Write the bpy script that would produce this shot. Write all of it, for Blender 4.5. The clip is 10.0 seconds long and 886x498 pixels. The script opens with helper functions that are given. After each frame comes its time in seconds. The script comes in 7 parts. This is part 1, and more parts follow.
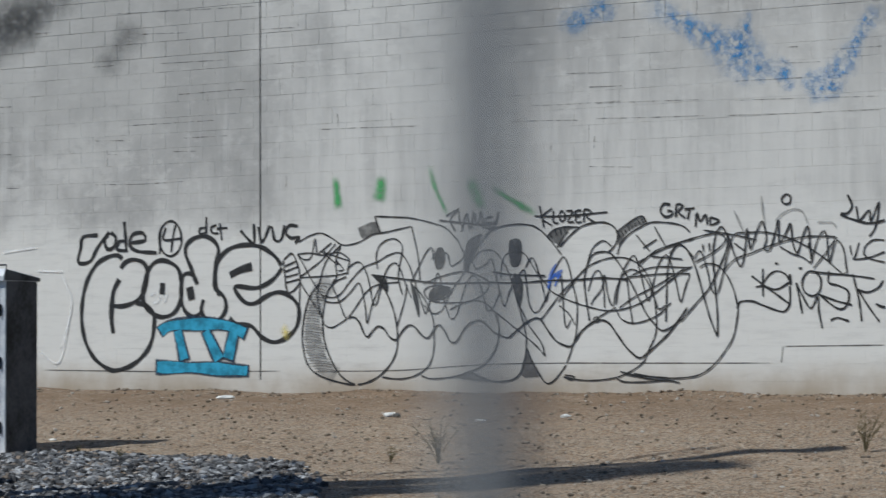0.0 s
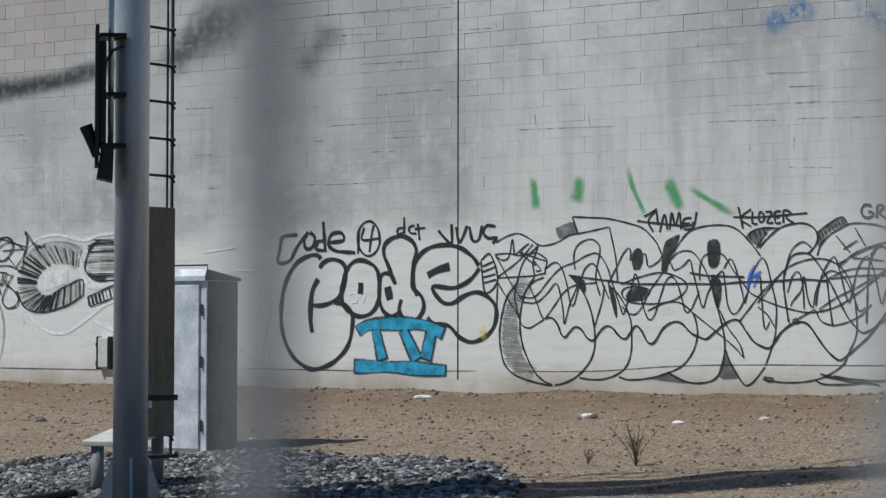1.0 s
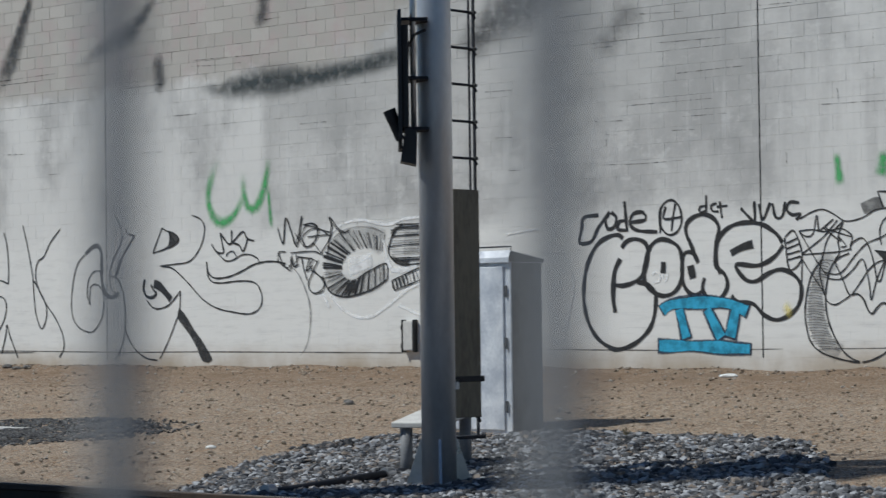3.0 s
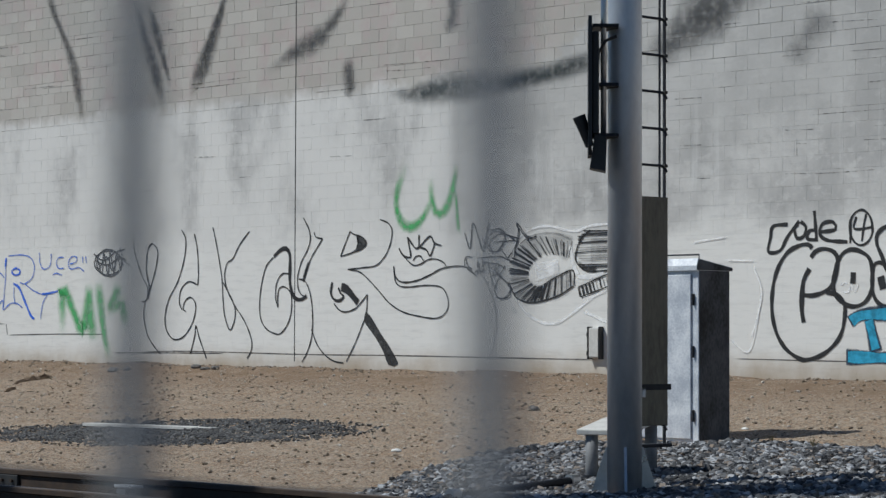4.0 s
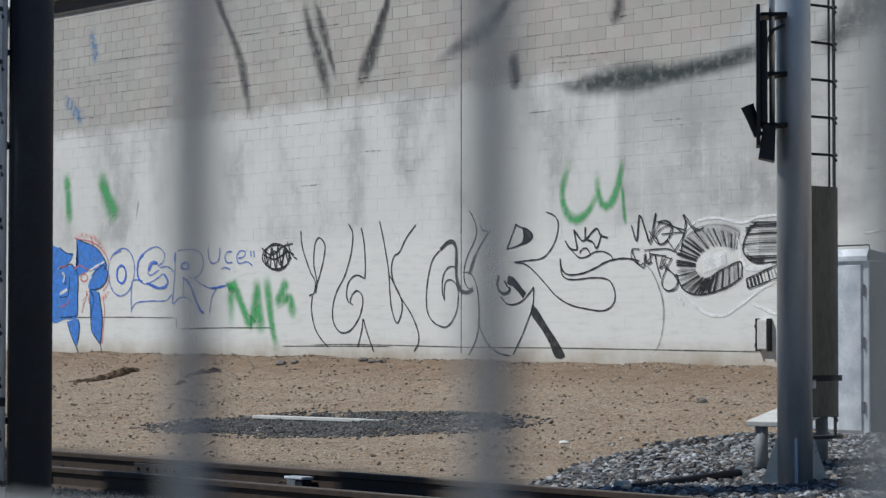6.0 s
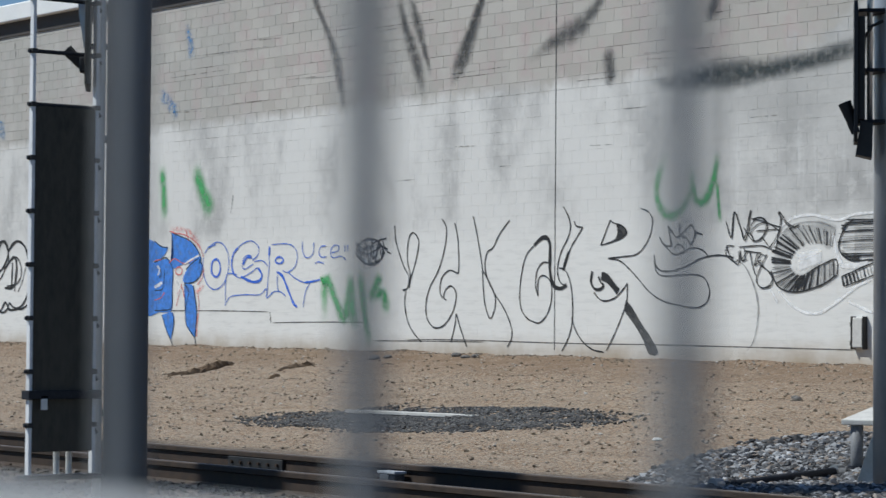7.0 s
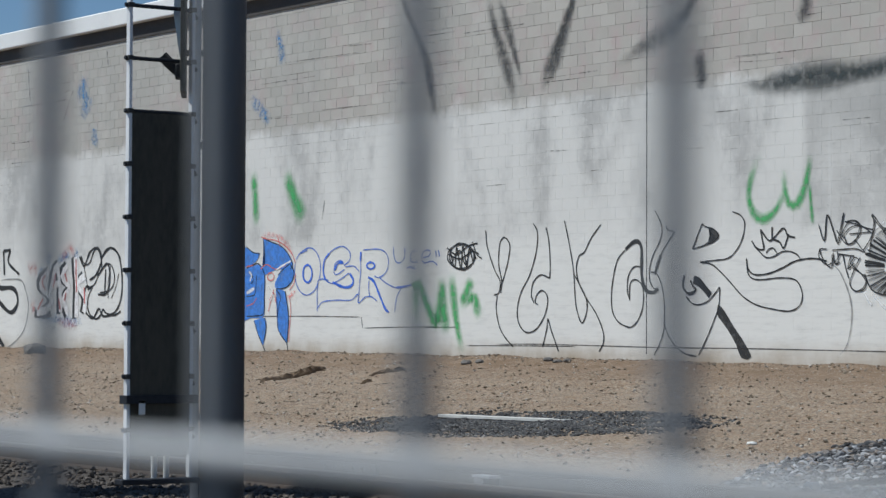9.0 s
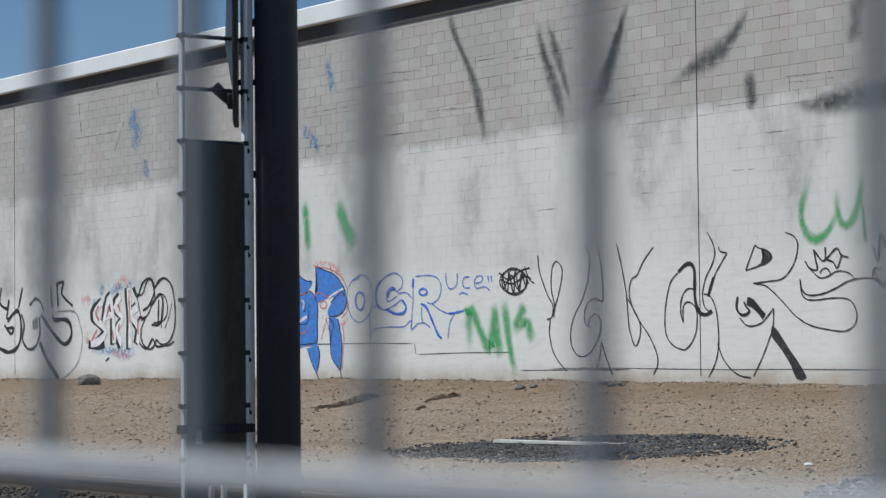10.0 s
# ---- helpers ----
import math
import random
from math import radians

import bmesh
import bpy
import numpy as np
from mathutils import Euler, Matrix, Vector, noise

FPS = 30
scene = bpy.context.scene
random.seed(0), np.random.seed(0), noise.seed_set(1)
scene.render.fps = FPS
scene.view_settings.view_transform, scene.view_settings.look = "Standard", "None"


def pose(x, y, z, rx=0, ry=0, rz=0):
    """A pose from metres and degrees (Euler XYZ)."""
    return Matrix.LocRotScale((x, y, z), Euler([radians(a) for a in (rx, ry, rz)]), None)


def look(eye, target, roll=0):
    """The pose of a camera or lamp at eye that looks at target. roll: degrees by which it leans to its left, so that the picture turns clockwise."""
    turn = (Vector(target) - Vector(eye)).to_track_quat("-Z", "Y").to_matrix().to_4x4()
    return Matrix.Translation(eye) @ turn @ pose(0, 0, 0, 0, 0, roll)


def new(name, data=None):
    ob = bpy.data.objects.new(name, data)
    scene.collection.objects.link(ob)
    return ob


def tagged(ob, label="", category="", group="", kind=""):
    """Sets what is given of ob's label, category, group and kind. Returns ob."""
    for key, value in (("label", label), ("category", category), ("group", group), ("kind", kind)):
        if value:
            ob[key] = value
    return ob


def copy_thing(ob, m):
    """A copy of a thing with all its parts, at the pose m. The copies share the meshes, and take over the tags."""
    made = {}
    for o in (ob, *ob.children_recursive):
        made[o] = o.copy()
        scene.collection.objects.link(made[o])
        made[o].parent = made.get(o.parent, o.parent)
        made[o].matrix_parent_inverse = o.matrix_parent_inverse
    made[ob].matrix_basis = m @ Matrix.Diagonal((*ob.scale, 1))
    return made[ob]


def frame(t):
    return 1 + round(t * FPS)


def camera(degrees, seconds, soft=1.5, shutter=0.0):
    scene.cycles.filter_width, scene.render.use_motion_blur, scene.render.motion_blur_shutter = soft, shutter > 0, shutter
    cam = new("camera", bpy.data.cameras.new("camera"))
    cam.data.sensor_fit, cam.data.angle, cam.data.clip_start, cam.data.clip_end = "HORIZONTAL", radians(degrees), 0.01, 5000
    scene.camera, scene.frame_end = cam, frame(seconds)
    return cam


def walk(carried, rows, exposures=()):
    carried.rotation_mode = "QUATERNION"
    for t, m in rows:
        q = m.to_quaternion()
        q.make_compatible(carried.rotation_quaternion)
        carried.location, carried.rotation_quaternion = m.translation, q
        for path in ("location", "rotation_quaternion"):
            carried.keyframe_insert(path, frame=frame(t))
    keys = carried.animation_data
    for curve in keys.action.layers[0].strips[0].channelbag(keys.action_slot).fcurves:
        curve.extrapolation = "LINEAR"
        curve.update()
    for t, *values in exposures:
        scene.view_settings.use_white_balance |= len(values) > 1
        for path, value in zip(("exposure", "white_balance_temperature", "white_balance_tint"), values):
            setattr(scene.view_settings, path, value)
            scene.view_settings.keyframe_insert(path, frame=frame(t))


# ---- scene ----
# ---------------------------------------------------------------- camera
cam = camera(20.206, 10.0, soft=1.35, shutter=0.18)
cam.data.dof.use_dof, cam.data.dof.focus_distance, cam.data.dof.aperture_fstop = True, 36.0, 13.0

# seconds, place, turn to the left, tilt up, roll
PATH = [
    (0, 0.145, -26.281, 0.390, 30.829, 2.292, -0.223),
    (0.5, 0.128, -26.282, 0.390, 34.298, 2.322, -0.162),
    (1, 0.132, -26.293, 0.427, 35.347, 2.239, 0.078),
    (1.5, 0.132, -26.290, 0.427, 35.117, 2.233, 0.262),
    (2, 0.128, -26.296, 0.416, 35.864, 2.150, 0.078),
    (2.5, 0.094, -26.291, 0.390, 38.953, 2.058, -0.294),
    (3, 0.084, -26.308, 0.410, 42.220, 1.857, -0.727),
    (3.2, 0.066, -26.298, 0.409, 43.323, 1.876, -0.655),
    (4.3, 0.059, -26.319, 0.409, 46.818, 2.033, 0.326),
    (4.5, 0.053, -26.313, 0.407, 46.689, 2.051, 0.378),
    (5, 0.051, -26.317, 0.401, 46.725, 1.950, 0.446),
    (5.5, 0.036, -26.318, 0.393, 48.850, 1.921, 0.017),
    (6.8, 0.049, -26.343, 0.386, 51.664, 1.761, 0.468),
    (7, 0.027, -26.331, 0.3880, 52.434, 1.758, 0.441),
    (7.5, 0.027, -26.347, 0.3864, 54.337, 1.894, 0.317),
    (8, 0.039, -26.362, 0.3830, 54.216, 1.872, 0.503),
    (8.5, 0.025, -26.361, 0.3820, 54.029, 1.795, 0.498),
    (9, 0.020, -26.364, 0.3810, 54.497, 1.864, 0.238),
    (9.5, -0.010, -26.354, 0.380, 55.047, 2.156, -0.547),
    (10, 0.000, -26.374, 0.3810, 55.668, 2.458, -0.606),
]
walk(cam, [(t, pose(x, y, z, 90 + tilt, 0, turn) @ pose(0, 0, 0, 0, 0, roll)) for t, x, y, z, turn, tilt, roll in PATH],
     exposures=[(0, 0.10, 6220, 4.5), (5.2, 0.13, 6220, 4.5), (7, 0.34, 6150, 4.5), (10, 0.25, 6150, 4.5)])

# ---------------------------------------------------------------- sky and sun
SUN_FROM = Vector((-0.667 * math.cos(radians(51)), -0.745 * math.cos(radians(51)), math.sin(radians(51)))).normalized()
world = bpy.data.worlds.new("world")
scene.world = world
world.use_nodes = True
wn = world.node_tree.nodes
sky = wn.new("ShaderNodeTexSky")
sky.sky_type, sky.sun_disc = "NISHITA", False
sky.sun_elevation = math.asin(SUN_FROM.z)
sky.sun_rotation = math.atan2(SUN_FROM.x, SUN_FROM.y)
wn["Background"].inputs["Strength"].default_value = 0.055
sky.air_density, sky.dust_density, sky.ozone_density = 0.8, 0.0, 5.0
world.node_tree.links.new(sky.outputs[0], wn["Background"].inputs["Color"])
sun = new("sun", bpy.data.lights.new("sun", "SUN"))
sun.data.energy, sun.data.angle, sun.data.color = 3.2, radians(0.55), (1.0, 0.965, 0.92)
sun.matrix_world = look(SUN_FROM * 60, (0, 0, 0))


# ---------------------------------------------------------------- materials
class Nodes:
    """Short hand for building one material's nodes."""

    def __init__(self, name):
        self.mat = bpy.data.materials.new(name)
        self.mat.use_nodes = True
        self.tree = self.mat.node_tree
        self.bsdf = self.tree.nodes["Principled BSDF"]
        self.out = self.tree.nodes["Material Output"]

    def add(self, kind, **values):
        n = self.tree.nodes.new("ShaderNode" + kind)
        for k, v in values.items():
            setattr(n, k, v)
        return n

    def put(self, socket, value):
        if hasattr(value, "is_linked"):
            self.tree.links.new(value, socket)
        elif isinstance(value, (tuple, list)) and len(value) == 3 and socket.type == "RGBA":
            socket.default_value = (*value, 1)
        else:
            socket.default_value = value

    def math(self, op, a, b=0.0, clamp=False):
        n = self.add("Math", operation=op, use_clamp=clamp)
        self.put(n.inputs[0], a)
        self.put(n.inputs[1], b)
        return n.outputs[0]

    def mix(self, f, a, b, blend="MIX"):
        n = self.add("MixRGB", blend_type=blend)
        self.put(n.inputs[0], f)
        self.put(n.inputs[1], a)
        self.put(n.inputs[2], b)
        return n.outputs[0]

    def noise(self, scale, detail=4.0, rough=0.6, where=None):
        n = self.add("TexNoise")
        n.inputs["Scale"].default_value, n.inputs["Detail"].default_value, n.inputs["Roughness"].default_value = scale, detail, rough
        if where is not None:
            self.put(n.inputs["Vector"], where)
        return n.outputs["Fac"]

    def ramp(self, f, lo, hi, a=0.0, b=1.0):
        n = self.add("MapRange", interpolation_type="SMOOTHSTEP")
        for k, v in enumerate((f, lo, hi, a, b)):
            self.put(n.inputs[k], v)
        return n.outputs[0]

    def place(self, stretch=(1, 1, 1)):
        g = self.add("NewGeometry")
        m = self.add("Mapping")
        m.inputs["Scale"].default_value = stretch
        self.put(m.inputs["Vector"], g.outputs["Position"])
        return m.outputs[0]

    def bump(self, height, strength=0.3, distance=0.01):
        n = self.add("Bump")
        n.inputs["Strength"].default_value, n.inputs["Distance"].default_value = strength, distance
        self.put(n.inputs["Height"], height)
        self.put(self.bsdf.inputs["Normal"], n.outputs[0])

    def finish(self, color, rough=0.8, metal=0.0):
        self.put(self.bsdf.inputs["Base Color"], color)
        self.put(self.bsdf.inputs["Roughness"], rough)
        self.put(self.bsdf.inputs["Metallic"], metal)
        return self.mat


def plain(name, a, b, scale=6.0, rough=0.6, metal=0.0, bump=0.15, stretch=(1, 1, 1)):
    """A worn surface: two tones mixed by coarse and fine noise, with fine relief."""
    n = Nodes(name)
    where = n.place(stretch)
    coarse, fine = n.noise(scale, 5, 0.65, where), n.noise(scale * 12, 3, 0.6, where)
    f = n.math("ADD", n.math("MULTIPLY", coarse, 0.7), n.math("MULTIPLY", fine, 0.3))
    n.bump(fine, bump, 0.004)
    return n.finish(n.mix(n.ramp(f, 0.35, 0.65), a, b), n.ramp(coarse, 0.3, 0.7, rough - 0.1, rough + 0.1), metal)


def wall_material(name="painted_block", open_joints=False):
    n = Nodes(name)
    flat = n.place()
    g = n.add("NewGeometry")
    sep = n.add("SeparateXYZ")
    n.put(sep.inputs[0], g.outputs["Position"])
    x, z = sep.outputs[0], sep.outputs[2]
    island = g.outputs["Random Per Island"]
    big = n.noise(0.33, 6, 0.62, n.place((1, 1, 0.8)))
    mid = n.noise(1.6, 5, 0.65, flat)
    tall = n.noise(0.62, 6, 0.62, n.place((1.1, 1, 0.6)))
    fine = n.noise(38, 4, 0.7, flat)
    smear = n.noise(2.2, 4, 0.6, n.place((1.0, 1, 6.0)))
    # bare block, upper courses: warm grey with each block a little apart
    bare = n.mix(island, (0.425, 0.40, 0.365), (0.515, 0.49, 0.45))
    bare = n.mix(n.ramp(mid, 0.45, 0.7), bare, (0.48, 0.40, 0.385))
    bare = n.mix(n.ramp(big, 0.40, 0.62, 0.0, 0.6), bare, (0.40, 0.395, 0.37))
    bare = n.mix(n.ramp(tall, 0.52, 0.70, 0.0, 0.5), bare, (0.56, 0.545, 0.51))
    # grey buff paint in large clouds
    buff = n.mix(n.ramp(tall, 0.36, 0.66), (0.385, 0.38, 0.372), (0.61, 0.60, 0.578))
    buff = n.mix(n.ramp(big, 0.48, 0.70), buff, (0.72, 0.71, 0.685))
    buff = n.mix(n.math("MULTIPLY", n.ramp(smear, 0.52, 0.7), 0.35), buff, (0.44, 0.44, 0.44))
    buff = n.mix(n.math("MULTIPLY", island, 0.16), buff, (0.36, 0.36, 0.36))
    roll = n.noise(2.6, 7, 0.72, n.place((0.8, 1, 1.3)))
    buff = n.mix(n.ramp(roll, 0.50, 0.64, 0.0, 0.45), buff, (0.69, 0.685, 0.66))
    buff = n.mix(n.ramp(roll, 0.46, 0.34, 0.0, 0.40), buff, (0.345, 0.34, 0.33))
    drip = n.noise(2.0, 4, 0.65, n.place((2.4, 1, 0.22)))
    buff = n.mix(n.ramp(drip, 0.56, 0.70, 0.0, 0.35), buff, (0.72, 0.72, 0.705))
    # height of the upper edge of the buff paint, higher towards the near end
    edge = n.math("ADD", n.ramp(x, -26.0, -22.5, 4.32, 6.3), n.math("MULTIPLY", n.math("SUBTRACT", mid, 0.5), n.ramp(x, -30.0, -24.0, 0.8, 2.2)))
    upper = n.ramp(n.math("SUBTRACT", z, edge), -0.12, 0.22)
    # pale rolled patches between the joint and the mast
    pale = n.math("MULTIPLY", n.ramp(x, -62.0, -38.0, 0.55, 1.0), n.ramp(x, -27.6, -27.4, 1.0, 0.0))
    buff = n.mix(n.math("MULTIPLY", pale, n.ramp(tall, 0.32, 0.58, 0.2, 0.92)), buff, (0.72, 0.71, 0.685))
    # duller grey repaint between the mast and the joint beside it
    dull = n.math("MULTIPLY", n.math("MULTIPLY", n.ramp(x, -27.5, -27.3), n.ramp(x, -18.6, -18.2, 1.0, 0.0)), n.ramp(z, 2.6, 3.8))
    buff = n.mix(n.math("MULTIPLY", dull, 0.5), buff, (0.435, 0.43, 0.415))
    # thin pale wash above the white band at the near end
    wash = n.math("MULTIPLY", n.math("MULTIPLY", n.ramp(x, -18.4, -17.4), n.ramp(z, 2.7, 4.6, 1.0, 0.15)), n.ramp(drip, 0.36, 0.62, 0.42, 0.8))
    buff = n.mix(wash, buff, (0.71, 0.70, 0.675))
    color = n.mix(upper, buff, bare)
    # almost white band along the foot
    low = n.math("ADD", 1.95, n.math("MULTIPLY", n.math("SUBTRACT", mid, 0.5), 0.9))
    band = n.ramp(n.math("SUBTRACT", z, low), -0.25, 0.3, 1.0, 0.0)
    white = n.mix(n.ramp(smear, 0.45, 0.75), (0.77, 0.76, 0.73), (0.68, 0.67, 0.645))
    color = n.mix(band, color, white)
    # splashed earth at the very foot
    dirt = n.math("MULTIPLY", n.ramp(n.math("ADD", z, n.math("MULTIPLY", mid, 0.35)), 0.0, 0.50, 1.0, 0.0), n.ramp(tall, 0.3, 0.65, 0.35, 1.0))
    color = n.mix(n.math("MULTIPLY", dirt, 0.9), color, (0.36, 0.28, 0.19))
    color = n.mix(n.math("MULTIPLY", n.ramp(fine, 0.55, 0.8), 0.10), color, (0.25, 0.24, 0.23))
    if open_joints:
        # mortar raked out or washed away in stretches
        gone = n.ramp(n.noise(1.3, 6, 0.75, n.place((1, 1, 2.2))), 0.48, 0.62)
        gone = n.math("MULTIPLY", gone, n.ramp(z, 2.2, 4.8, 0.14, 0.85))
        color = n.mix(gone, color, (0.055, 0.05, 0.046))
    n.bump(n.math("ADD", fine, n.math("MULTIPLY", mid, 0.5)), 0.35, 0.004)
    return n.finish(color, 0.85)


def ground_material():
    n = Nodes("dry_dirt")
    flat = n.place()
    sep = n.add("SeparateXYZ")
    n.put(sep.inputs[0], flat)
    y = sep.outputs[1]
    big, mid, fine = n.noise(0.35, 5, 0.6, flat), n.noise(2.3, 6, 0.7, flat), n.noise(30, 4, 0.7, flat)
    ruts = n.noise(0.9, 4, 0.6, n.place((0.25, 2.2, 1)))
    color = n.mix(n.ramp(mid, 0.32, 0.68), (0.20, 0.155, 0.112), (0.33, 0.27, 0.205))
    color = n.mix(n.ramp(ruts, 0.5, 0.66, 0.0, 0.85), color, (0.13, 0.095, 0.065))
    color = n.mix(n.ramp(big, 0.5, 0.7, 0.0, 0.5), color, (0.41, 0.34, 0.26))
    ochre = n.noise(0.85, 5, 0.7, n.place((0.8, 1.4, 1)))
    color = n.mix(n.ramp(ochre, 0.50, 0.68, 0.0, 0.65), color, (0.24, 0.155, 0.09))
    for scale, share in ((22, 0.84), (48, 0.72), (90, 0.70)):
        grit = n.add("TexVoronoi")
        grit.inputs["Scale"].default_value = scale
        n.put(grit.inputs["Vector"], n.place((1, 0.7, 1)))
        cell = n.add("SeparateColor")
        n.put(cell.inputs[0], grit.outputs["Color"])
        color = n.mix(n.ramp(cell.outputs[0], share, share + 0.08, 0.0, 0.75), color, (0.085, 0.062, 0.043))
        color = n.mix(n.ramp(cell.outputs[1], share + 0.04, share + 0.1, 0.0, 0.7), color, (0.50, 0.43, 0.345))
        color = n.mix(n.ramp(cell.outputs[2], share + 0.04, share + 0.1, 0.0, 0.55), color, (0.33, 0.19, 0.095))
    color = n.mix(n.ramp(fine, 0.56, 0.75, 0.0, 0.5), color, (0.14, 0.105, 0.075))
    # browner, looser soil washed up along the foot of the wall
    soil = n.math("MULTIPLY", n.ramp(n.math("ADD", y, n.math("MULTIPLY", big, 2.0)), -3.2, 0.2), n.ramp(mid, 0.36, 0.62, 0.35, 0.9))
    color = n.mix(soil, color, (0.175, 0.112, 0.066))
    # oily ballast dust under the track and towards the fence
    track = n.ramp(n.math("ADD", y, n.math("MULTIPLY", mid, 1.6)), -11.4, -10.2, 1.0, 0.0)
    color = n.mix(track, color, n.mix(n.ramp(fine, 0.4, 0.65), (0.05, 0.04, 0.033), (0.14, 0.12, 0.10)))
    n.bump(n.math("ADD", n.math("MULTIPLY", mid, 1.5), fine), 0.8, 0.03)
    return n.finish(color, 0.95)


def stone_material(name, dark, light, warm):
    """Loose stones: each its own tone."""
    n = Nodes(name)
    g = n.add("NewGeometry")
    r = g.outputs["Random Per Island"]
    fine = n.noise(45, 3, 0.6, n.place())
    c = n.mix(n.math("POWER", r, 2.8), dark, light)
    c = n.mix(n.ramp(n.math("FRACT", n.math("MULTIPLY", r, 7.3)), 0.8, 0.95, 0, 0.7), c, warm)
    c = n.mix(n.ramp(fine, 0.45, 0.7, 0, 0.22), c, (0.30, 0.29, 0.28))
    return n.finish(c, 0.85)


def paint(name, color, cover=1.0, soft=0.0, speck=0.0, mist=False):
    """Spray or marker paint on the wall: opaque in the middle of each line, fading at its rim; mist breaks up into specks."""
    n = Nodes(name)
    uv = n.add("UVMap")
    sep = n.add("SeparateXYZ")
    n.put(sep.inputs[0], uv.outputs[0])
    rim = n.math("ABSOLUTE", n.math("SUBTRACT", sep.outputs[0], 0.5))
    grain, blot = n.noise(70, 3, 0.7, n.place()), n.noise(7, 4, 0.6, n.place())
    hold = n.ramp(n.math("ADD", rim, n.math("MULTIPLY", n.math("SUBTRACT", grain, 0.5), 0.25 * (1 - soft) + 0.05)), 0.5 - soft * 0.5 - 0.02, 0.5, 1.0, 0.0)
    ends = n.ramp(sep.outputs[1], 0.0, 0.004 + soft ** 3 * 0.28)
    tail = n.ramp(sep.outputs[1], 0.996 - soft ** 3 * 0.28, 1.0, 1.0, 0.0)
    hold = n.math("MULTIPLY", n.math("MULTIPLY", hold, n.math("MULTIPLY", ends, tail)), n.ramp(blot, 0.25, 0.6, cover * (1 - speck), cover))
    if mist:
        hold = n.math("MULTIPLY", hold, n.ramp(n.noise(9, 6, 0.75, n.place()), 0.38, 0.62))
    tone = n.mix(n.ramp(blot, 0.35, 0.7), color, tuple(min(1, v * 1.25 + 0.012) for v in color))
    n.finish(tone, 0.6)
    clear = n.add("BsdfTransparent")
    blend = n.add("MixShader")
    n.put(blend.inputs[0], hold)
    n.put(blend.inputs[1], clear.outputs[0])
    n.put(blend.inputs[2], n.bsdf.outputs[0])
    n.put(n.out.inputs["Surface"], blend.outputs[0])
    return n.mat


M_WALL = wall_material()
M_MORTAR = wall_material("mortar", True)
M_DIRT = ground_material()
M_BALLAST = stone_material("ballast_stone", (0.028, 0.029, 0.033), (0.48, 0.49, 0.51), (0.27, 0.21, 0.16))
M_TRACKSTONE = stone_material("dusty_track_stone", (0.03, 0.023, 0.018), (0.15, 0.12, 0.095), (0.10, 0.065, 0.04))
M_PEBBLE = stone_material("dirt_pebble", (0.155, 0.12, 0.085), (0.42, 0.35, 0.27), (0.60, 0.57, 0.53))
M_DARKGRAVEL = stone_material("dark_gravel", (0.045, 0.045, 0.047), (0.17, 0.17, 0.17), (0.14, 0.12, 0.10))
M_CAP = plain("white_fascia", (0.82, 0.82, 0.81), (0.88, 0.88, 0.87), 1.2, 0.5, 0, 0.05)
# near-black brown that stands in for the overhang's shadow below the fascia
M_EAVESHADE = plain("dark_eave_shade", (0.035, 0.03, 0.028), (0.07, 0.06, 0.055), 2.0, 0.7)
M_ROOF = plain("roof_felt", (0.45, 0.45, 0.44), (0.55, 0.55, 0.54), 1.0, 0.9)
M_STEEL = plain("galvanised_steel", (0.42, 0.424, 0.435), (0.54, 0.545, 0.56), 3.0, 0.36, 0.85, 0.06)
M_POLE = plain("dull_galvanised_pole", (0.50, 0.515, 0.54), (0.60, 0.615, 0.64), 2.2, 0.42, 0.5, 0.05, (1, 1, 0.4))
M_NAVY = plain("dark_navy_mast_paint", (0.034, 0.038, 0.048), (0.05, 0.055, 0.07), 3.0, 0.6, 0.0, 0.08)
M_LEG = plain("weathered_grey_pipe", (0.15, 0.155, 0.165), (0.25, 0.255, 0.265), 5.0, 0.65, 0.0, 0.1)
M_LADDER = plain("white_ladder_paint", (0.72, 0.72, 0.73), (0.84, 0.84, 0.85), 6.0, 0.5, 0.0, 0.05)
# mottled stains, with the shade of the side away from the sun in the colour
M_SHADESIDE = plain("shaded_stained_case_side", (0.022, 0.023, 0.026), (0.12, 0.125, 0.135), 3.2, 0.7, 0.0, 0.15, (1, 1, 0.6))
M_DARKSTEEL = plain("weathered_dark_steel", (0.016, 0.017, 0.022), (0.034, 0.037, 0.045), 3.0, 0.6, 0.0, 0.1)
M_BLACK = plain("black_signal_paint", (0.012, 0.012, 0.013), (0.03, 0.03, 0.03), 5.0, 0.55, 0.0, 0.1)
M_GUARD = plain("grimy_ladder_guard", (0.030, 0.028, 0.022), (0.085, 0.075, 0.058), 2.4, 0.65, 0.2, 0.15, (1, 1, 0.35))
M_GUARDPALE = plain("olive_ladder_guard", (0.085, 0.078, 0.058), (0.20, 0.18, 0.135), 2.6, 0.6, 0.1, 0.15, (1, 1, 0.3))
M_CASE = plain("silver_case_paint", (0.48, 0.51, 0.57), (0.82, 0.84, 0.87), 3.4, 0.42, 0.2, 0.08)
M_CONCRETE = plain("pale_concrete", (0.52, 0.51, 0.49), (0.66, 0.65, 0.62), 5.0, 0.9, 0, 0.3)
M_RAIL = plain("rusty_rail", (0.028, 0.019, 0.014), (0.065, 0.043, 0.03), 9.0, 0.75, 0.2, 0.3)
M_RAILTOP = plain("rail_head", (0.05, 0.042, 0.037), (0.12, 0.10, 0.09), 14.0, 0.5, 0.5, 0.1)
M_TIE = plain("creosoted_tie", (0.035, 0.026, 0.02), (0.11, 0.085, 0.065), 6.0, 0.9, 0, 0.5, (1, 6, 6))
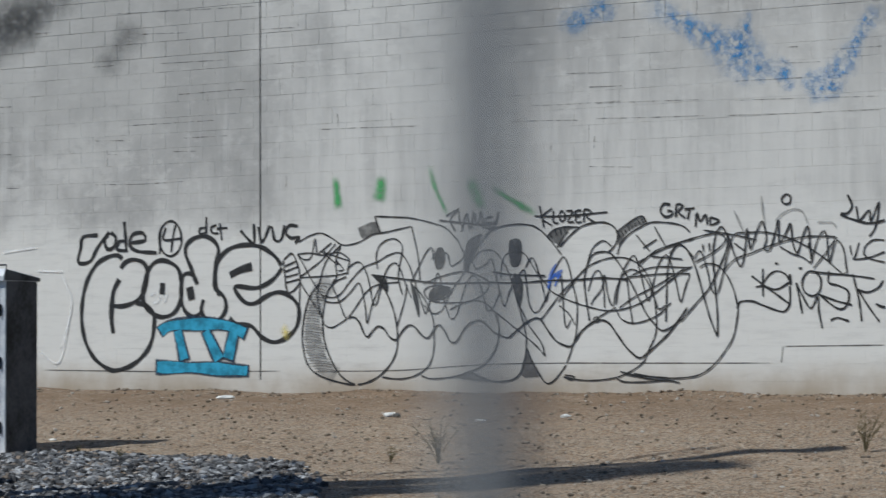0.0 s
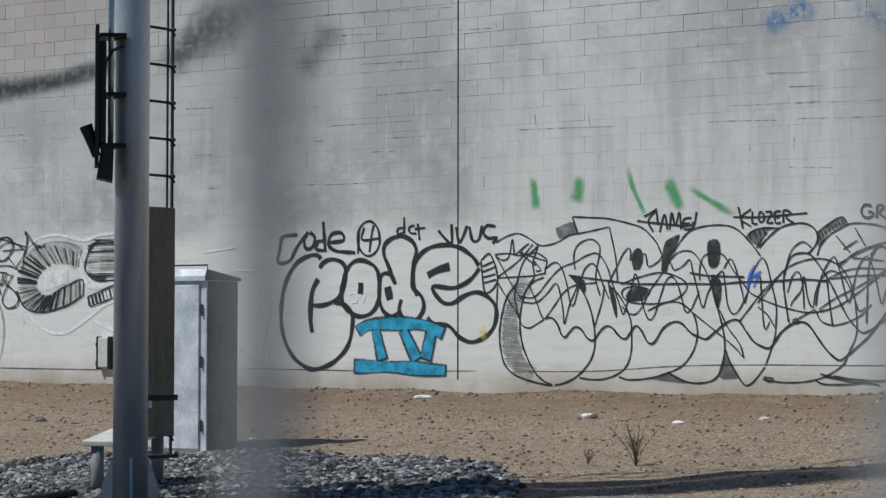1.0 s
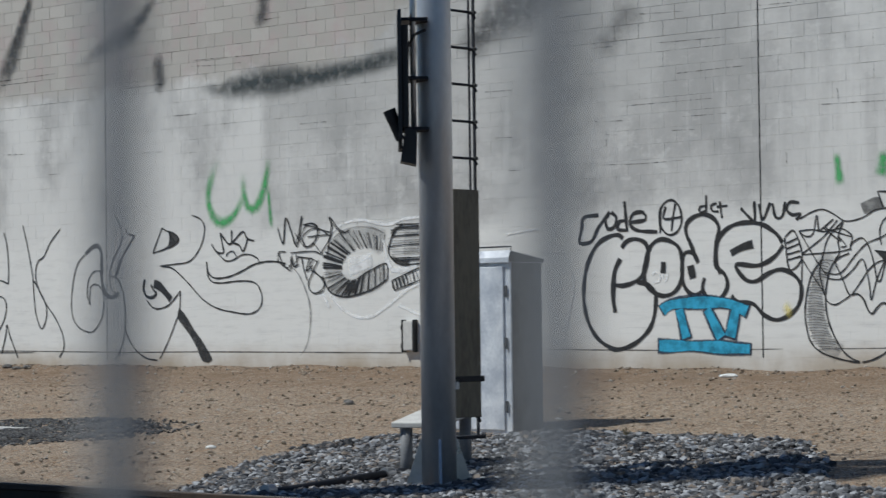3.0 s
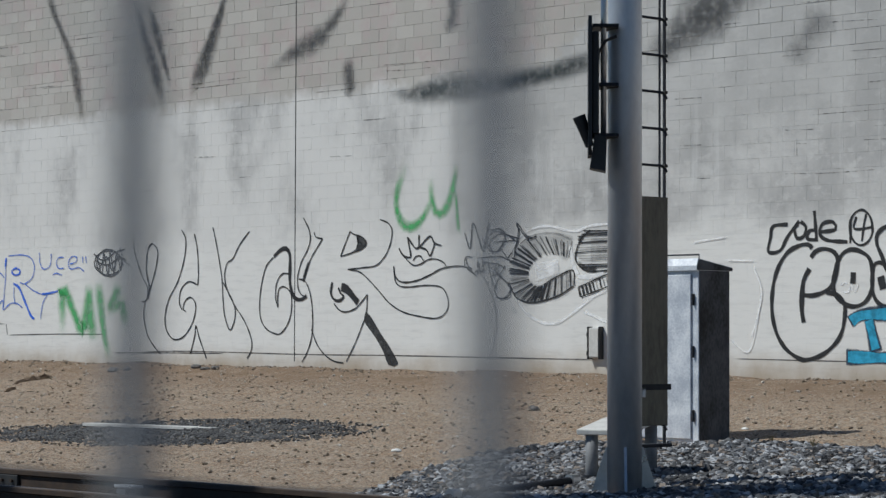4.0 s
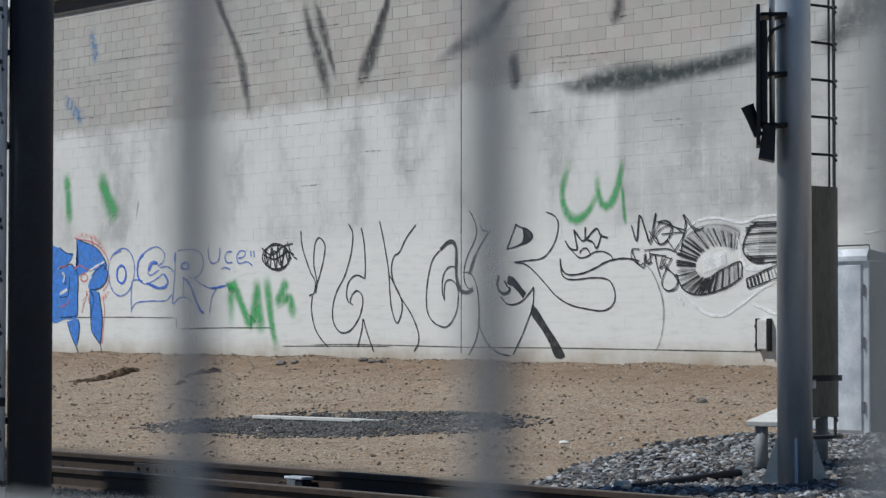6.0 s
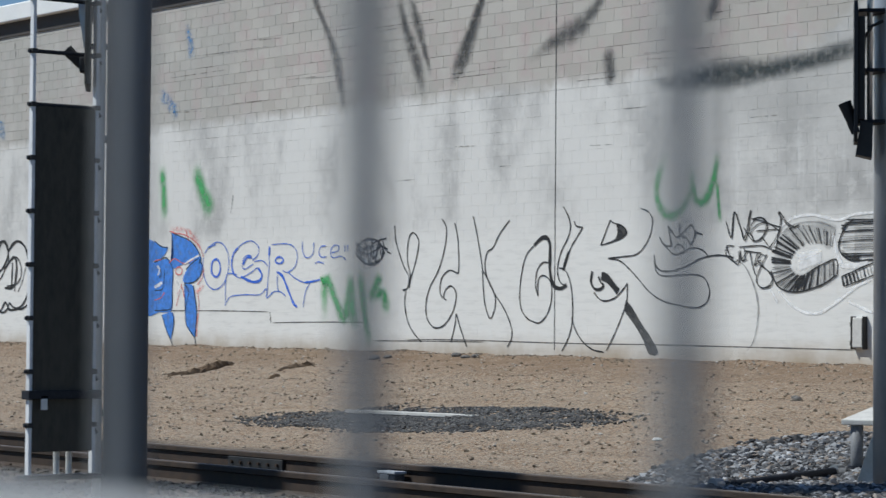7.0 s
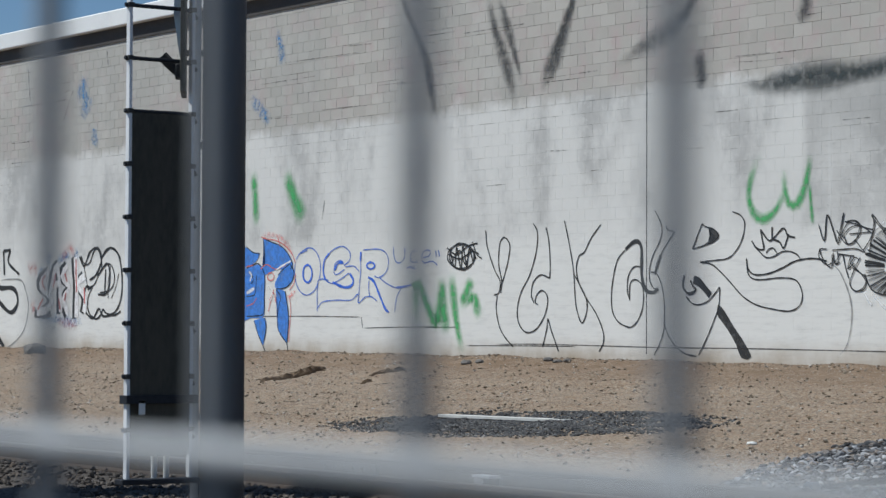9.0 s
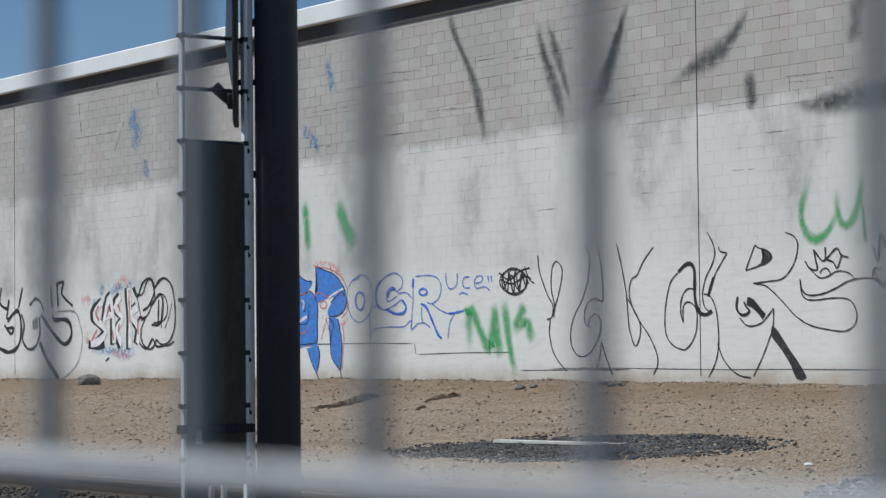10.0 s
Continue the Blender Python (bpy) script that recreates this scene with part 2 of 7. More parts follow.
M_FENCE = plain("grey_fence_wire", (0.21, 0.213, 0.217), (0.27, 0.273, 0.277), 30.0, 0.6, 0.0, 0.05)
# lighter copy of the fence wire: sunlight on the cross wires put into the colour
M_FENCELIT = plain("sunlit_fence_wire", (0.46, 0.47, 0.48), (0.54, 0.55, 0.56), 30.0, 0.5, 0.0, 0.05)
M_DARKSTONE = plain("dark_stone", (0.09, 0.085, 0.08), (0.22, 0.205, 0.19), 8.0, 0.9, 0, 0.5)
M_CLOD = plain("churned_earth", (0.055, 0.035, 0.022), (0.17, 0.115, 0.07), 7.0, 0.95, 0, 0.8)
for dull in (M_SHADESIDE, M_DARKSTEEL):
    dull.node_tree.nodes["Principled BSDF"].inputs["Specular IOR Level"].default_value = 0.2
M_LITTER = plain("white_litter", (0.72, 0.72, 0.70), (0.82, 0.82, 0.80), 20.0, 0.8)
M_TWIG = plain("dry_weed", (0.10, 0.085, 0.045), (0.21, 0.17, 0.09), 20.0, 0.9)

P_BLACK = paint("black_spray_line", (0.012, 0.012, 0.013), 1.0, 0.25, 0.12)
P_MARK = paint("thin_black_line", (0.013, 0.013, 0.014), 1.0, 0.3, 0.12)
P_RING = paint("grey_ring_fill", (0.11, 0.11, 0.115), 0.26, 0.25, 0.5)
P_FAINT = paint("faint_grey_line", (0.16, 0.16, 0.16), 0.6, 0.7, 0.4)
P_SHADE = paint("scribbled_grey_shade", (0.03, 0.03, 0.032), 0.62, 0.1, 0.45)
P_DARKFILL = paint("scribbled_black_fill", (0.014, 0.014, 0.015), 0.9, 0.1, 0.3)
P_SMOKE = paint("black_overspray", (0.045, 0.047, 0.05), 0.68, 1.0, 0.6)
P_HAZE = paint("thin_black_overspray", (0.07, 0.072, 0.075), 0.36, 1.0, 0.6)
P_BAND = paint("dense_black_overspray", (0.025, 0.036, 0.038), 0.86, 1.0, 0.55)
P_DENSE = paint("dense_black_scribble", (0.014, 0.014, 0.015), 0.86, 0.75, 0.5)
P_BLUE = paint("blue_spray", (0.012, 0.12, 0.66), 0.9, 0.35, 0.25)
P_BLUEFILL = paint("blue_fill", (0.05, 0.21, 0.66), 0.95, 0.1, 0.35)
P_CYAN = paint("cyan_fill", (0.03, 0.34, 0.54), 0.93, 0.14, 0.45)
P_GREEN = paint("green_spray", (0.045, 0.37, 0.10), 0.82, 1.0, 0.5)
P_WHITE = paint("white_spray", (0.85, 0.85, 0.85), 0.85, 0.6, 0.4)
P_RED = paint("pink_red_spray", (0.62, 0.16, 0.15), 0.8, 0.45, 0.3)
P_YELLOW = paint("yellow_spray", (0.78, 0.66, 0.18), 0.4, 0.95, 0.3)
P_SEAM = paint("dark_seam", (0.06, 0.055, 0.05), 0.8, 0.6, 0.5)
P_JOINT = paint("open_joint", (0.07, 0.065, 0.06), 0.7, 0.5, 0.7, True)
P_HATCH = paint("grey_hatching", (0.05, 0.05, 0.052), 0.6, 0.5, 0.4)
P_INK = paint("dark_blue_rim", (0.012, 0.03, 0.06), 0.9, 0.15, 0.2)
P_BLUETHIN = paint("thin_blue_line", (0.03, 0.13, 0.55), 0.8, 0.45, 0.35)
P_REDMIST = paint("pink_overspray", (0.75, 0.22, 0.20), 0.6, 0.95, 0.6, True)
P_WHITEFILL = paint("white_letter_fill", (0.85, 0.82, 0.81), 0.95, 0.2, 0.15)
P_BLUEMIST = paint("blue_overspray", (0.02, 0.22, 0.52), 0.78, 1.0, 0.5, True)


# ---------------------------------------------------------------- mesh helpers
def mesh_of(name, verts, faces, mats, index=None, smooth=False):
    me = bpy.data.meshes.new(name)
    me.from_pydata(verts, [], faces)
    for m in mats if isinstance(mats, (list, tuple)) else [mats]:
        me.materials.append(m)
    if index is not None:
        me.polygons.foreach_set("material_index", index)
    if smooth:
        me.polygons.foreach_set("use_smooth", [True] * len(me.polygons))
    me.update()
    return me


def part(name, bm, material, parent=None, label="", at=None, smooth=False):
    me = bpy.data.meshes.new(name)
    bmesh.ops.recalc_face_normals(bm, faces=bm.faces)
    bm.to_mesh(me)
    bm.free()
    me.materials.append(material)
    if smooth:
        for f in me.polygons:
            f.use_smooth = abs(f.normal.z) < 0.9
    ob = new(name, me)
    ob.parent = parent
    if at is not None:
        ob.matrix_basis = at
    if label:
        tagged(ob, label)
    return ob


def empty(name, at, label, category, group="", kind=""):
    ob = new(name)
    ob.matrix_basis = at
    return tagged(ob, label, category, group, kind)


def box(lo, hi, bevel=0.0, bm=None):
    bm = bm or bmesh.new()
    lo, hi = Vector(lo), Vector(hi)
    made = bmesh.ops.create_cube(bm, size=1, matrix=Matrix.Translation((lo + hi) / 2) @ Matrix.Diagonal((*(hi - lo), 1)))
    if bevel:
        edges = list({e for v in made["verts"] for e in v.link_edges})
        bmesh.ops.bevel(bm, geom=edges, offset=bevel, segments=2, affect="EDGES", profile=0.5)
    return bm


def rod(points, radius, sides=10, bm=None, caps=True):
    """A round bar or pipe along a line of points; radius may be one number or one a point."""
    bm = bm or bmesh.new()
    pts = [Vector(p) for p in points]
    rings = []
    for i, p in enumerate(pts):
        way = (pts[min(i + 1, len(pts) - 1)] - pts[max(i - 1, 0)]).normalized()
        side = way.cross(Vector((0.31, 0.17, 0.94)) if abs(way.z) < 0.9 else Vector((0, 1, 0))).normalized()
        up = side.cross(way)
        r = radius[i] if isinstance(radius, (list, tuple)) else radius
        rings.append([bm.verts.new(p + (side * math.cos(a) + up * math.sin(a)) * r) for a in (2 * math.pi * k / sides for k in range(sides))])
    for a, b in zip(rings, rings[1:]):
        for k in range(sides):
            bm.faces.new((a[k], a[(k + 1) % sides], b[(k + 1) % sides], b[k]))
    if caps:
        bm.faces.new(rings[0])
        bm.faces.new(rings[-1][::-1])
    return bm


def prism(outline, a, b, axis="x", bm=None):
    """An outline in the other two axes, drawn out from a to b along one axis."""
    bm = bm or bmesh.new()
    put = {"x": lambda u, v, w: (w, u, v), "y": lambda u, v, w: (u, w, v), "z": lambda u, v, w: (u, v, w)}[axis]
    one = [bm.verts.new(put(u, v, a)) for u, v in outline]
    two = [bm.verts.new(put(u, v, b)) for u, v in outline]
    n = len(outline)
    for k in range(n):
        bm.faces.new((one[k], one[(k + 1) % n], two[(k + 1) % n], two[k]))
    bm.faces.new(one[::-1])
    bm.faces.new(two)
    return bm


# ---------------------------------------------------------------- ground
def lie(x, y):
    """Height of the ground: it falls from the foot of the wall to the track."""
    fall = np.interp(y, [-60, -27, -20, -16.5, -12.5, -11, -9, -6, -3, 0, 1], [-1.15, -1.12, -1.1, -1.02, -1.0, -0.95, -0.84, -0.58, -0.3, 0, 0])
    foot = np.interp(x, [-60, -42, -30, -19, -12, -5], [-0.08, -0.05, -0.10, -0.14, -0.13, -0.15])
    return fall + foot * np.clip(1 + y / 9, 0, 1)


def in_ballast(x, y):
    """Share of ballast stone: the bank round the mast and the case, and the track bed."""
    top = np.interp(x, [-20, -18.4, -17.5, -15.7, -12.9, -12.0, -11.0, -9.0, -6], [-12, -8.0, -7.3, -6.4, -6.9, -8.0, -9.4, -10.4, -11.2])
    left = np.interp(y, [-12, -10.6, -8.4, -7.3], [-16.2, -17.2, -18.3, -18.3])
    bank = np.clip((top - y) / 0.5, 0, 1) * np.clip((x - left) / 0.5, 0, 1) * (y > -12.6)
    bed = np.clip((-12.55 - y) / 0.3, 0, 1) * (y > -17.2)
    return np.maximum(bank, bed)


def rough_lie(x, y):
    return float(lie(x, y)) + 0.05 * float(in_ballast(x, y)) + 0.05 * (noise.noise((x * 0.7, y * 1.1, 0)) + 0.6 * noise.noise((x * 2.6, y * 3.1, 4))) * (1 if y > -11 else 0.5)


def build_ground():
    xs = np.concatenate([[-3000, -800, -250, -120], np.arange(-80, 6.01, 0.28), [20, 60, 250, 900, 3000]])
    ys = np.concatenate([[-3000, -900, -250, -80, -40], np.arange(-30, 0.61, 0.22), [20, 80, 300, 1000, 3000]])
    verts = [(x, y, rough_lie(x, y)) for y in ys for x in xs]
    w = len(xs)
    faces = [(j * w + i, j * w + i + 1, (j + 1) * w + i + 1, (j + 1) * w + i) for j in range(len(ys) - 1) for i in range(w - 1)]
    tagged(new("ground", mesh_of("ground", verts, faces, M_DIRT, smooth=True)), "dry brown dirt yard sloping down to the track", "ground", kind="structure")


build_ground()


# loose stones: five shapes of broken rock, each stone turned and sized on its own
def rock_shapes(count, sharp, rng):
    shapes = []
    for k in range(count):
        bm = bmesh.new()
        bmesh.ops.create_icosphere(bm, subdivisions=1, radius=1)
        v = np.array([tuple(q.co) for q in bm.verts])
        f = np.array([[q.index for q in t.verts] for t in bm.faces])
        bm.free()
        v *= rng.uniform(1 - sharp, 1 + sharp, (len(v), 1))
        v *= np.array([1.0, rng.uniform(0.65, 0.95), rng.uniform(0.45, 0.75)])
        shapes.append((v, f))
    return shapes


def scatter(name, spots, sizes, material, label, seed, sink=0.25):
    rng = np.random.default_rng(seed)
    shapes = rock_shapes(7, 0.38, rng)
    vs, fs, base = [], [], 0
    for (x, y), r in zip(spots, sizes):
        v, f = shapes[rng.integers(7)]
        a, b = rng.uniform(0, 6.283), rng.normal(0, 0.35)
        c, s = math.cos(a), math.sin(a)
        cb, sb = math.cos(b), math.sin(b)
        m = np.array([[c, -s, 0], [s, c, 0], [0, 0, 1]]) @ np.array([[cb, 0, sb], [0, 1, 0], [-sb, 0, cb]])
        vs.append(v @ m.T * r + (x, y, rough_lie(x, y) + r * (0.45 - sink)))
        fs.append(f + base)
        base += len(v)
    v, f = np.concatenate(vs), np.concatenate(fs)
    me = bpy.data.meshes.new(name)
    me.vertices.add(len(v))
    me.vertices.foreach_set("co", v.ravel())
    me.loops.add(f.size)
    me.loops.foreach_set("vertex_index", f.ravel().astype(np.int32))
    me.polygons.add(len(f))
    me.polygons.foreach_set("loop_start", np.arange(0, f.size, 3, dtype=np.int32))
    me.polygons.foreach_set("use_smooth", np.zeros(len(f), dtype=bool))
    me.materials.append(material)
    me.update()
    me.validate()
    tagged(new(name, me), label, "gravel", kind="stuff")


def lay_stones():
    rng = np.random.default_rng(11)
    # ballast bank and track bed
    p = rng.uniform((-19.5, -12.6), (-6.5, -6.2), (60000, 2))
    p = p[in_ballast(p[:, 0], p[:, 1]) > rng.uniform(0, 1, len(p))]
    p = p[:24000]
    scatter("ballast_bank", p, 0.020 + 0.034 * rng.uniform(0, 1, len(p)) ** 1.5, M_BALLAST, "broken grey ballast stones heaped round the mast", 1)
    p = rng.uniform((-40, -17.0), (-8, -12.6), (15000, 2))
    p = p[(np.abs(p[:, 1] + 13.77) > 0.09) & (np.abs(p[:, 1] + 15.21) > 0.09)]
    scatter("track_ballast", p, rng.uniform(0.018, 0.04, len(p)), M_TRACKSTONE, "dark oily ballast between the rails", 2)
    p = rng.uniform((-13, -21.5), (-5, -17.0), (7000, 2))
    scatter("near_ballast", p, rng.uniform(0.012, 0.035, len(p)), M_BALLAST, "grey ballast stones beside the track", 6)
    # dark gravel spread in a long patch
    u = rng.normal(0, 0.55, (15000, 2))
    u = u[(u ** 2).sum(1) < rng.uniform(0.55, 1.1, len(u))]
    p = np.array((-24.15, -7.95)) + u[:, :1] * np.array((2.5, 1.2)) + u[:, 1:] * np.array((-1.55, 1.15))
    scatter("gravel_patch", p, rng.uniform(0.012, 0.03, len(p)), M_DARKGRAVEL, "flat patch of dark gravel on the dirt", 3, 0.3)
    # pebbles all over the dirt, more at the foot of the wall
    p = np.concatenate([rng.uniform((-52, -11.5), (-7, -0.1), (30000, 2)), np.stack([rng.uniform(-58, -6, 6000), -0.05 - np.abs(rng.normal(0, 0.3, 6000))], 1)])
    p = p[in_ballast(p[:, 0], p[:, 1]) < 0.5]
    scatter("dirt_pebbles", p, 0.005 + 0.024 * rng.uniform(0, 1, len(p)) ** 5.5, M_PEBBLE, "small pale pebbles scattered on dry dirt", 4)


lay_stones()

# ---------------------------------------------------------------- wall of concrete blocks
COURSE, LENGTH, TOP = 0.2032, 0.4064, 6.82
JOINTS = (-18.28, -31.19, -44.45, -57.74, -70.9, -5.2)
WALL_FROM, WALL_TO = -83.0, 6.0


def build_wall():
    wall = new("wall_north", None)
    tagged(wall, "tall painted concrete block wall covered in graffiti", "wall", kind="structure")
    part("mortar_bed", box((WALL_FROM, 0.0007, -0.9), (WALL_TO, 0.30, 1.826)), M_MORTAR, wall)
    part("mortar_bed", box((WALL_FROM, 0.0011, 1.826), (WALL_TO, 0.30, 4.26)), M_MORTAR, wall)
    part("mortar_bed", box((WALL_FROM, 0.003, 4.26), (WALL_TO, 0.30, TOP + 0.25)), M_MORTAR, wall)
    rng = random.Random(3)
    verts, faces = [], []
    pieces = []
    rows = int((TOP + 0.6) / COURSE)
    for r in range(rows):
        z0 = -0.41 + r * COURSE
        x = WALL_FROM + (LENGTH / 2 if r % 2 else 0)
        while x < WALL_TO - LENGTH:
            slack = 0.0048 if z0 > 4.2 else 0.0036 if z0 > 1.8 else 0.0016
            a, b = x + rng.uniform(0.1, 1) * slack, x + LENGTH - rng.uniform(0.1, 1) * slack
            x += LENGTH
            cut = [j for j in JOINTS if a < j < b]
            spans = [(a, cut[0] - 0.007), (cut[0] + 0.007, b)] if cut else [(a, b)]
            z1 = min(z0 + COURSE, TOP) - rng.uniform(0.2, 1) * slack
            if z1 - z0 < 0.05:
                continue
            for a, b in spans:
                if b - a < 0.012:
                    continue
                proud = rng.uniform(0, 0.0014)
                if -21.2 < a < -14.6 and 3.05 < z0 < 5.05:
                    pieces.append((a, b, z0 + 0.004, z1, proud))
                    continue
                k = len(verts)
                i, y0, y1 = (0.0015, 0.003, -proud) if z0 > 4.2 else (0.0008, 0.0011, -proud * 0.5) if z0 > 1.8 else (0.0004, 0.0007, -proud * 0.25)
                verts += [(a, y0, z0 + 0.004), (b, y0, z0 + 0.004), (b, y0, z1), (a, y0, z1),
                          (a + i, y1, z0 + 0.004 + i), (b - i, y1, z0 + 0.004 + i), (b - i, y1, z1 - i), (a + i, y1, z1 - i)]
                faces += [(k + 4, k + 5, k + 6, k + 7), (k, k + 1, k + 5, k + 4), (k + 1, k + 2, k + 6, k + 5), (k + 2, k + 3, k + 7, k + 6), (k + 3, k, k + 4, k + 7)]
    rest = new("block_courses", mesh_of("block_courses", verts, faces, M_WALL))
    rest.parent = wall
    tagged(rest, kind="stuff")
    for j in JOINTS:
        part("control_joint", box((j - 0.010, -0.003, 0.0), (j + 0.010, 0.006, TOP - 0.02)), M_BLACK, wall)
    return wall, pieces


wall, block_pieces = build_wall()


def build_roof_edge():
    cap = new("trim_roof_edge", None)
    tagged(cap, "white metal roof fascia over a dark strip of painted shade", "roof edge", kind="structure")
    # dark strip added where the fascia's shadow falls on the wall top
    part("eave_shade_strip", box((WALL_FROM, -0.03, TOP - 0.01), (WALL_TO, 0.006, TOP + 0.31)), M_EAVESHADE, cap)
    x = WALL_FROM
    while x < WALL_TO - 1:
        part("fascia", prism([(-0.19, TOP + 0.31), (-0.20, TOP + 0.33), (-0.20, TOP + 0.66), (-0.17, TOP + 0.69), (0.32, TOP + 0.69), (0.32, TOP + 0.31)], x + 0.003, x + 3.04 - 0.003), M_CAP, cap)
        x += 3.04
    part("roof", box((WALL_FROM, 0.33, TOP + 0.2), (WALL_TO, 40, TOP + 0.45)), M_ROOF, cap)


build_roof_edge()

# ---------------------------------------------------------------- track
RAIL_TOP = -0.785


def build_rail(y, label):
    rail = empty("rail", pose(0, y, RAIL_TOP), label, "rail", "rails of the track")
    foot, web, head = 0.07, 0.009, 0.036
    out = [(-foot, -0.186), (foot, -0.186), (foot, -0.172), (web, -0.148), (web, -0.052), (head, -0.042), (head, -0.006), (head - 0.008, 0), (-head + 0.008, 0), (-head, -0.006),
           (-head, -0.042), (-web, -0.052), (-web, -0.148), (-foot, -0.172)]
    part("rail_section", prism(out, -75, 8), M_RAIL, rail)
    part("running_surface", prism([(-0.026, 0.0005), (0.026, 0.0005), (0.024, 0.003), (-0.024, 0.003)], -75, 8), M_RAILTOP, rail)
    for x in (-27.3, -19.05):
        part("joint_bar", box((x - 0.45, -0.040, -0.150), (x + 0.45, -0.010, -0.050), 0.006), M_BLACK, rail, "black joint bar bolted to the web")
        for k in range(6):
            part("track_bolt", rod([(x - 0.375 + 0.15 * k, -0.040, -0.10), (x - 0.375 + 0.15 * k, -0.062, -0.10)], 0.016, 8), M_RAIL, rail)
    return rail


build_rail(-13.77, "rusty steel rail lying on dark wooden ties")
build_rail(-15.21, "rusty steel rail lying on dark wooden ties")
bond = empty("rail_bond_box", pose(-16.86, -13.86, RAIL_TOP - 0.10), "small grey bond box clamped to the rail web", "bond box")
part("housing", box((-0.11, -0.055, -0.075), (0.11, 0.05, 0.022), 0.010), M_DARKSTEEL, bond)
part("cover", box((-0.125, -0.07, 0.022), (0.125, 0.055, 0.045), 0.006), M_CASE, bond, "pale worn metal cover")
part("front_plate", box((-0.095, -0.064, -0.045), (0.02, -0.055, 0.016), 0.003), M_STEEL, bond)
part("bond_cable", rod([(-0.11, -0.02, -0.02), (-0.20, -0.03, 0.0), (-0.32, -0.03, -0.05), (-0.42, -0.02, -0.075)], 0.010, 8), M_RAIL, bond)

tie = empty("tie", pose(-8, -14.49, RAIL_TOP - 0.200), "dark creosoted wooden tie bedded in ballast", "railway tie", "ties of the track")
part("sleeper", box((-0.115, -1.3, -0.17), (0.115, 1.3, 0), 0.012), M_TIE, tie)
for y in (0.72, -0.72):
    part("tie_plate", box((-0.09, y - 0.15, 0), (0.09, y + 0.15, 0.014), 0.004), M_RAIL, tie)
    for s in (-0.095, 0.095):
        part("spike", box((-0.015, y + s - 0.012, 0.01), (0.015, y + s + 0.012, 0.045), 0.004), M_RAIL, tie)
for k in range(1, 60):
    copy_thing(tie, pose(-8 - 0.52 * k + 0.03 * math.sin(k * 5.1), -14.49 + 0.04 * math.sin(k * 2.3), RAIL_TOP - 0.200, 0, 0, 1.5 * math.sin(k * 3.7)))


# ---------------------------------------------------------------- signal masts
def signal_head(parent, at, tall):
    """A signal seen almost from the side: flat background plate, lamp box, hoods and brackets."""
    head = new("signal_head")
    head.parent, head.matrix_basis = parent, at
    head.empty_display_size = 0.1
    plate = [(-0.20, 0.12), (0.20, 0.12), (0.23, 0.2), (0.23, tall - 0.1), (0.20, tall), (-0.20, tall), (-0.23, tall - 0.1), (-0.23, 0.2)]
    part("background_plate", prism(plate, -0.015, 0.015), M_BLACK, head)
    part("lamp_box", box((0.015, -0.12, 0.30), (0.075, 0.12, tall - 0.12), 0.012), M_BLACK, head)
    hood = rod([(0.0, -0.05, 0.20), (-0.04, -0.05, 0.32), (-0.09, -0.05, 0.45)], [0.035, 0.045, 0.055], 18, caps=False)
    rod([(-0.09, -0.05, 0.45), (-0.086, -0.05, 0.44), (0.0, -0.05, 0.21)], [0.055, 0.046, 0.028], 18, hood, caps=False)
    part("hood", hood, M_BLACK, head)
    part("lower_shield", prism([(0.0, 0.02), (0.13, -0.01), (0.14, 0.27), (0.04, 0.30)], -0.13, 0.13, "y"), M_BLACK, head)
    part("conduit", rod([(0.115, 0.05, 0.3), (0.115, 0.05, tall + 0.1), (0.12, 0.05, tall + 0.9)], 0.024, 12), M_STEEL, head, smooth=True)
    for z in (0.30, 0.72, tall - 0.06):
        part("bracket", box((0.02, -0.03, z - 0.014), (0.24, 0.30, z + 0.014), 0.004), M_DARKSTEEL, head)
    part("cable", rod([(0.05, -0.02, 0.80), (0.07, -0.02, 0.98), (0.13, -0.02, 1.08), (0.22, -0.02, 1.12)], 0.014, 8), M_BLACK, head)
    return head


def ladder(parent, y0, y1, x, low, high, guard_low, guard_high, phase, sheet, wide, rise, skin):
    lad = new("ladder")
    lad.parent = parent
    for y in (y0, y1):
        part("stile", box((x - wide, y - 0.010, low), (x + wide, y + 0.010, high), 0.003), M_LADDER if sheet is M_GUARD else M_DARKSTEEL, lad)
    z = low + (phase - low) % rise
    while z < high:
        part("rung", rod([(x, y0 - 0.03, z), (x, y1 - 0.05, z), (x, y1, z - 0.012), (x, y1 + 0.03, z - 0.05)], 0.012, 8), M_DARKSTEEL, lad)
        for y in (y0, y1):
            part("rung_clip", box((x - 0.02, y - 0.018, z - 0.014), (x + 0.026, y + 0.018, z + 0.014), 0.004), M_BLACK, lad)
        z += rise
    part("climbing_guard", box((x + skin, y0 + 0.012, guard_low), (x + skin + 0.008, y1 - 0.012, guard_high), 0.002), sheet, lad, "grimy sheet metal climbing guard")
    part("guard_strap", box((x - 0.034, y0 - 0.03, guard_low + 0.30), (x + 0.056, y1 + 0.03, guard_low + 0.35), 0.004), M_DARKSTEEL, lad)
    part("tag", box((x + 0.05, y0 + 0.05, guard_low + 0.24), (x + 0.056, y0 + 0.09, guard_low + 0.32), 0.001), M_LITTER, lad)
    part("foot_bar", box((x - 0.05, y0 - 0.05, low - 0.03), (x + 0.05, y1 + 0.05, low), 0.005), M_DARKSTEEL, lad)
    return lad


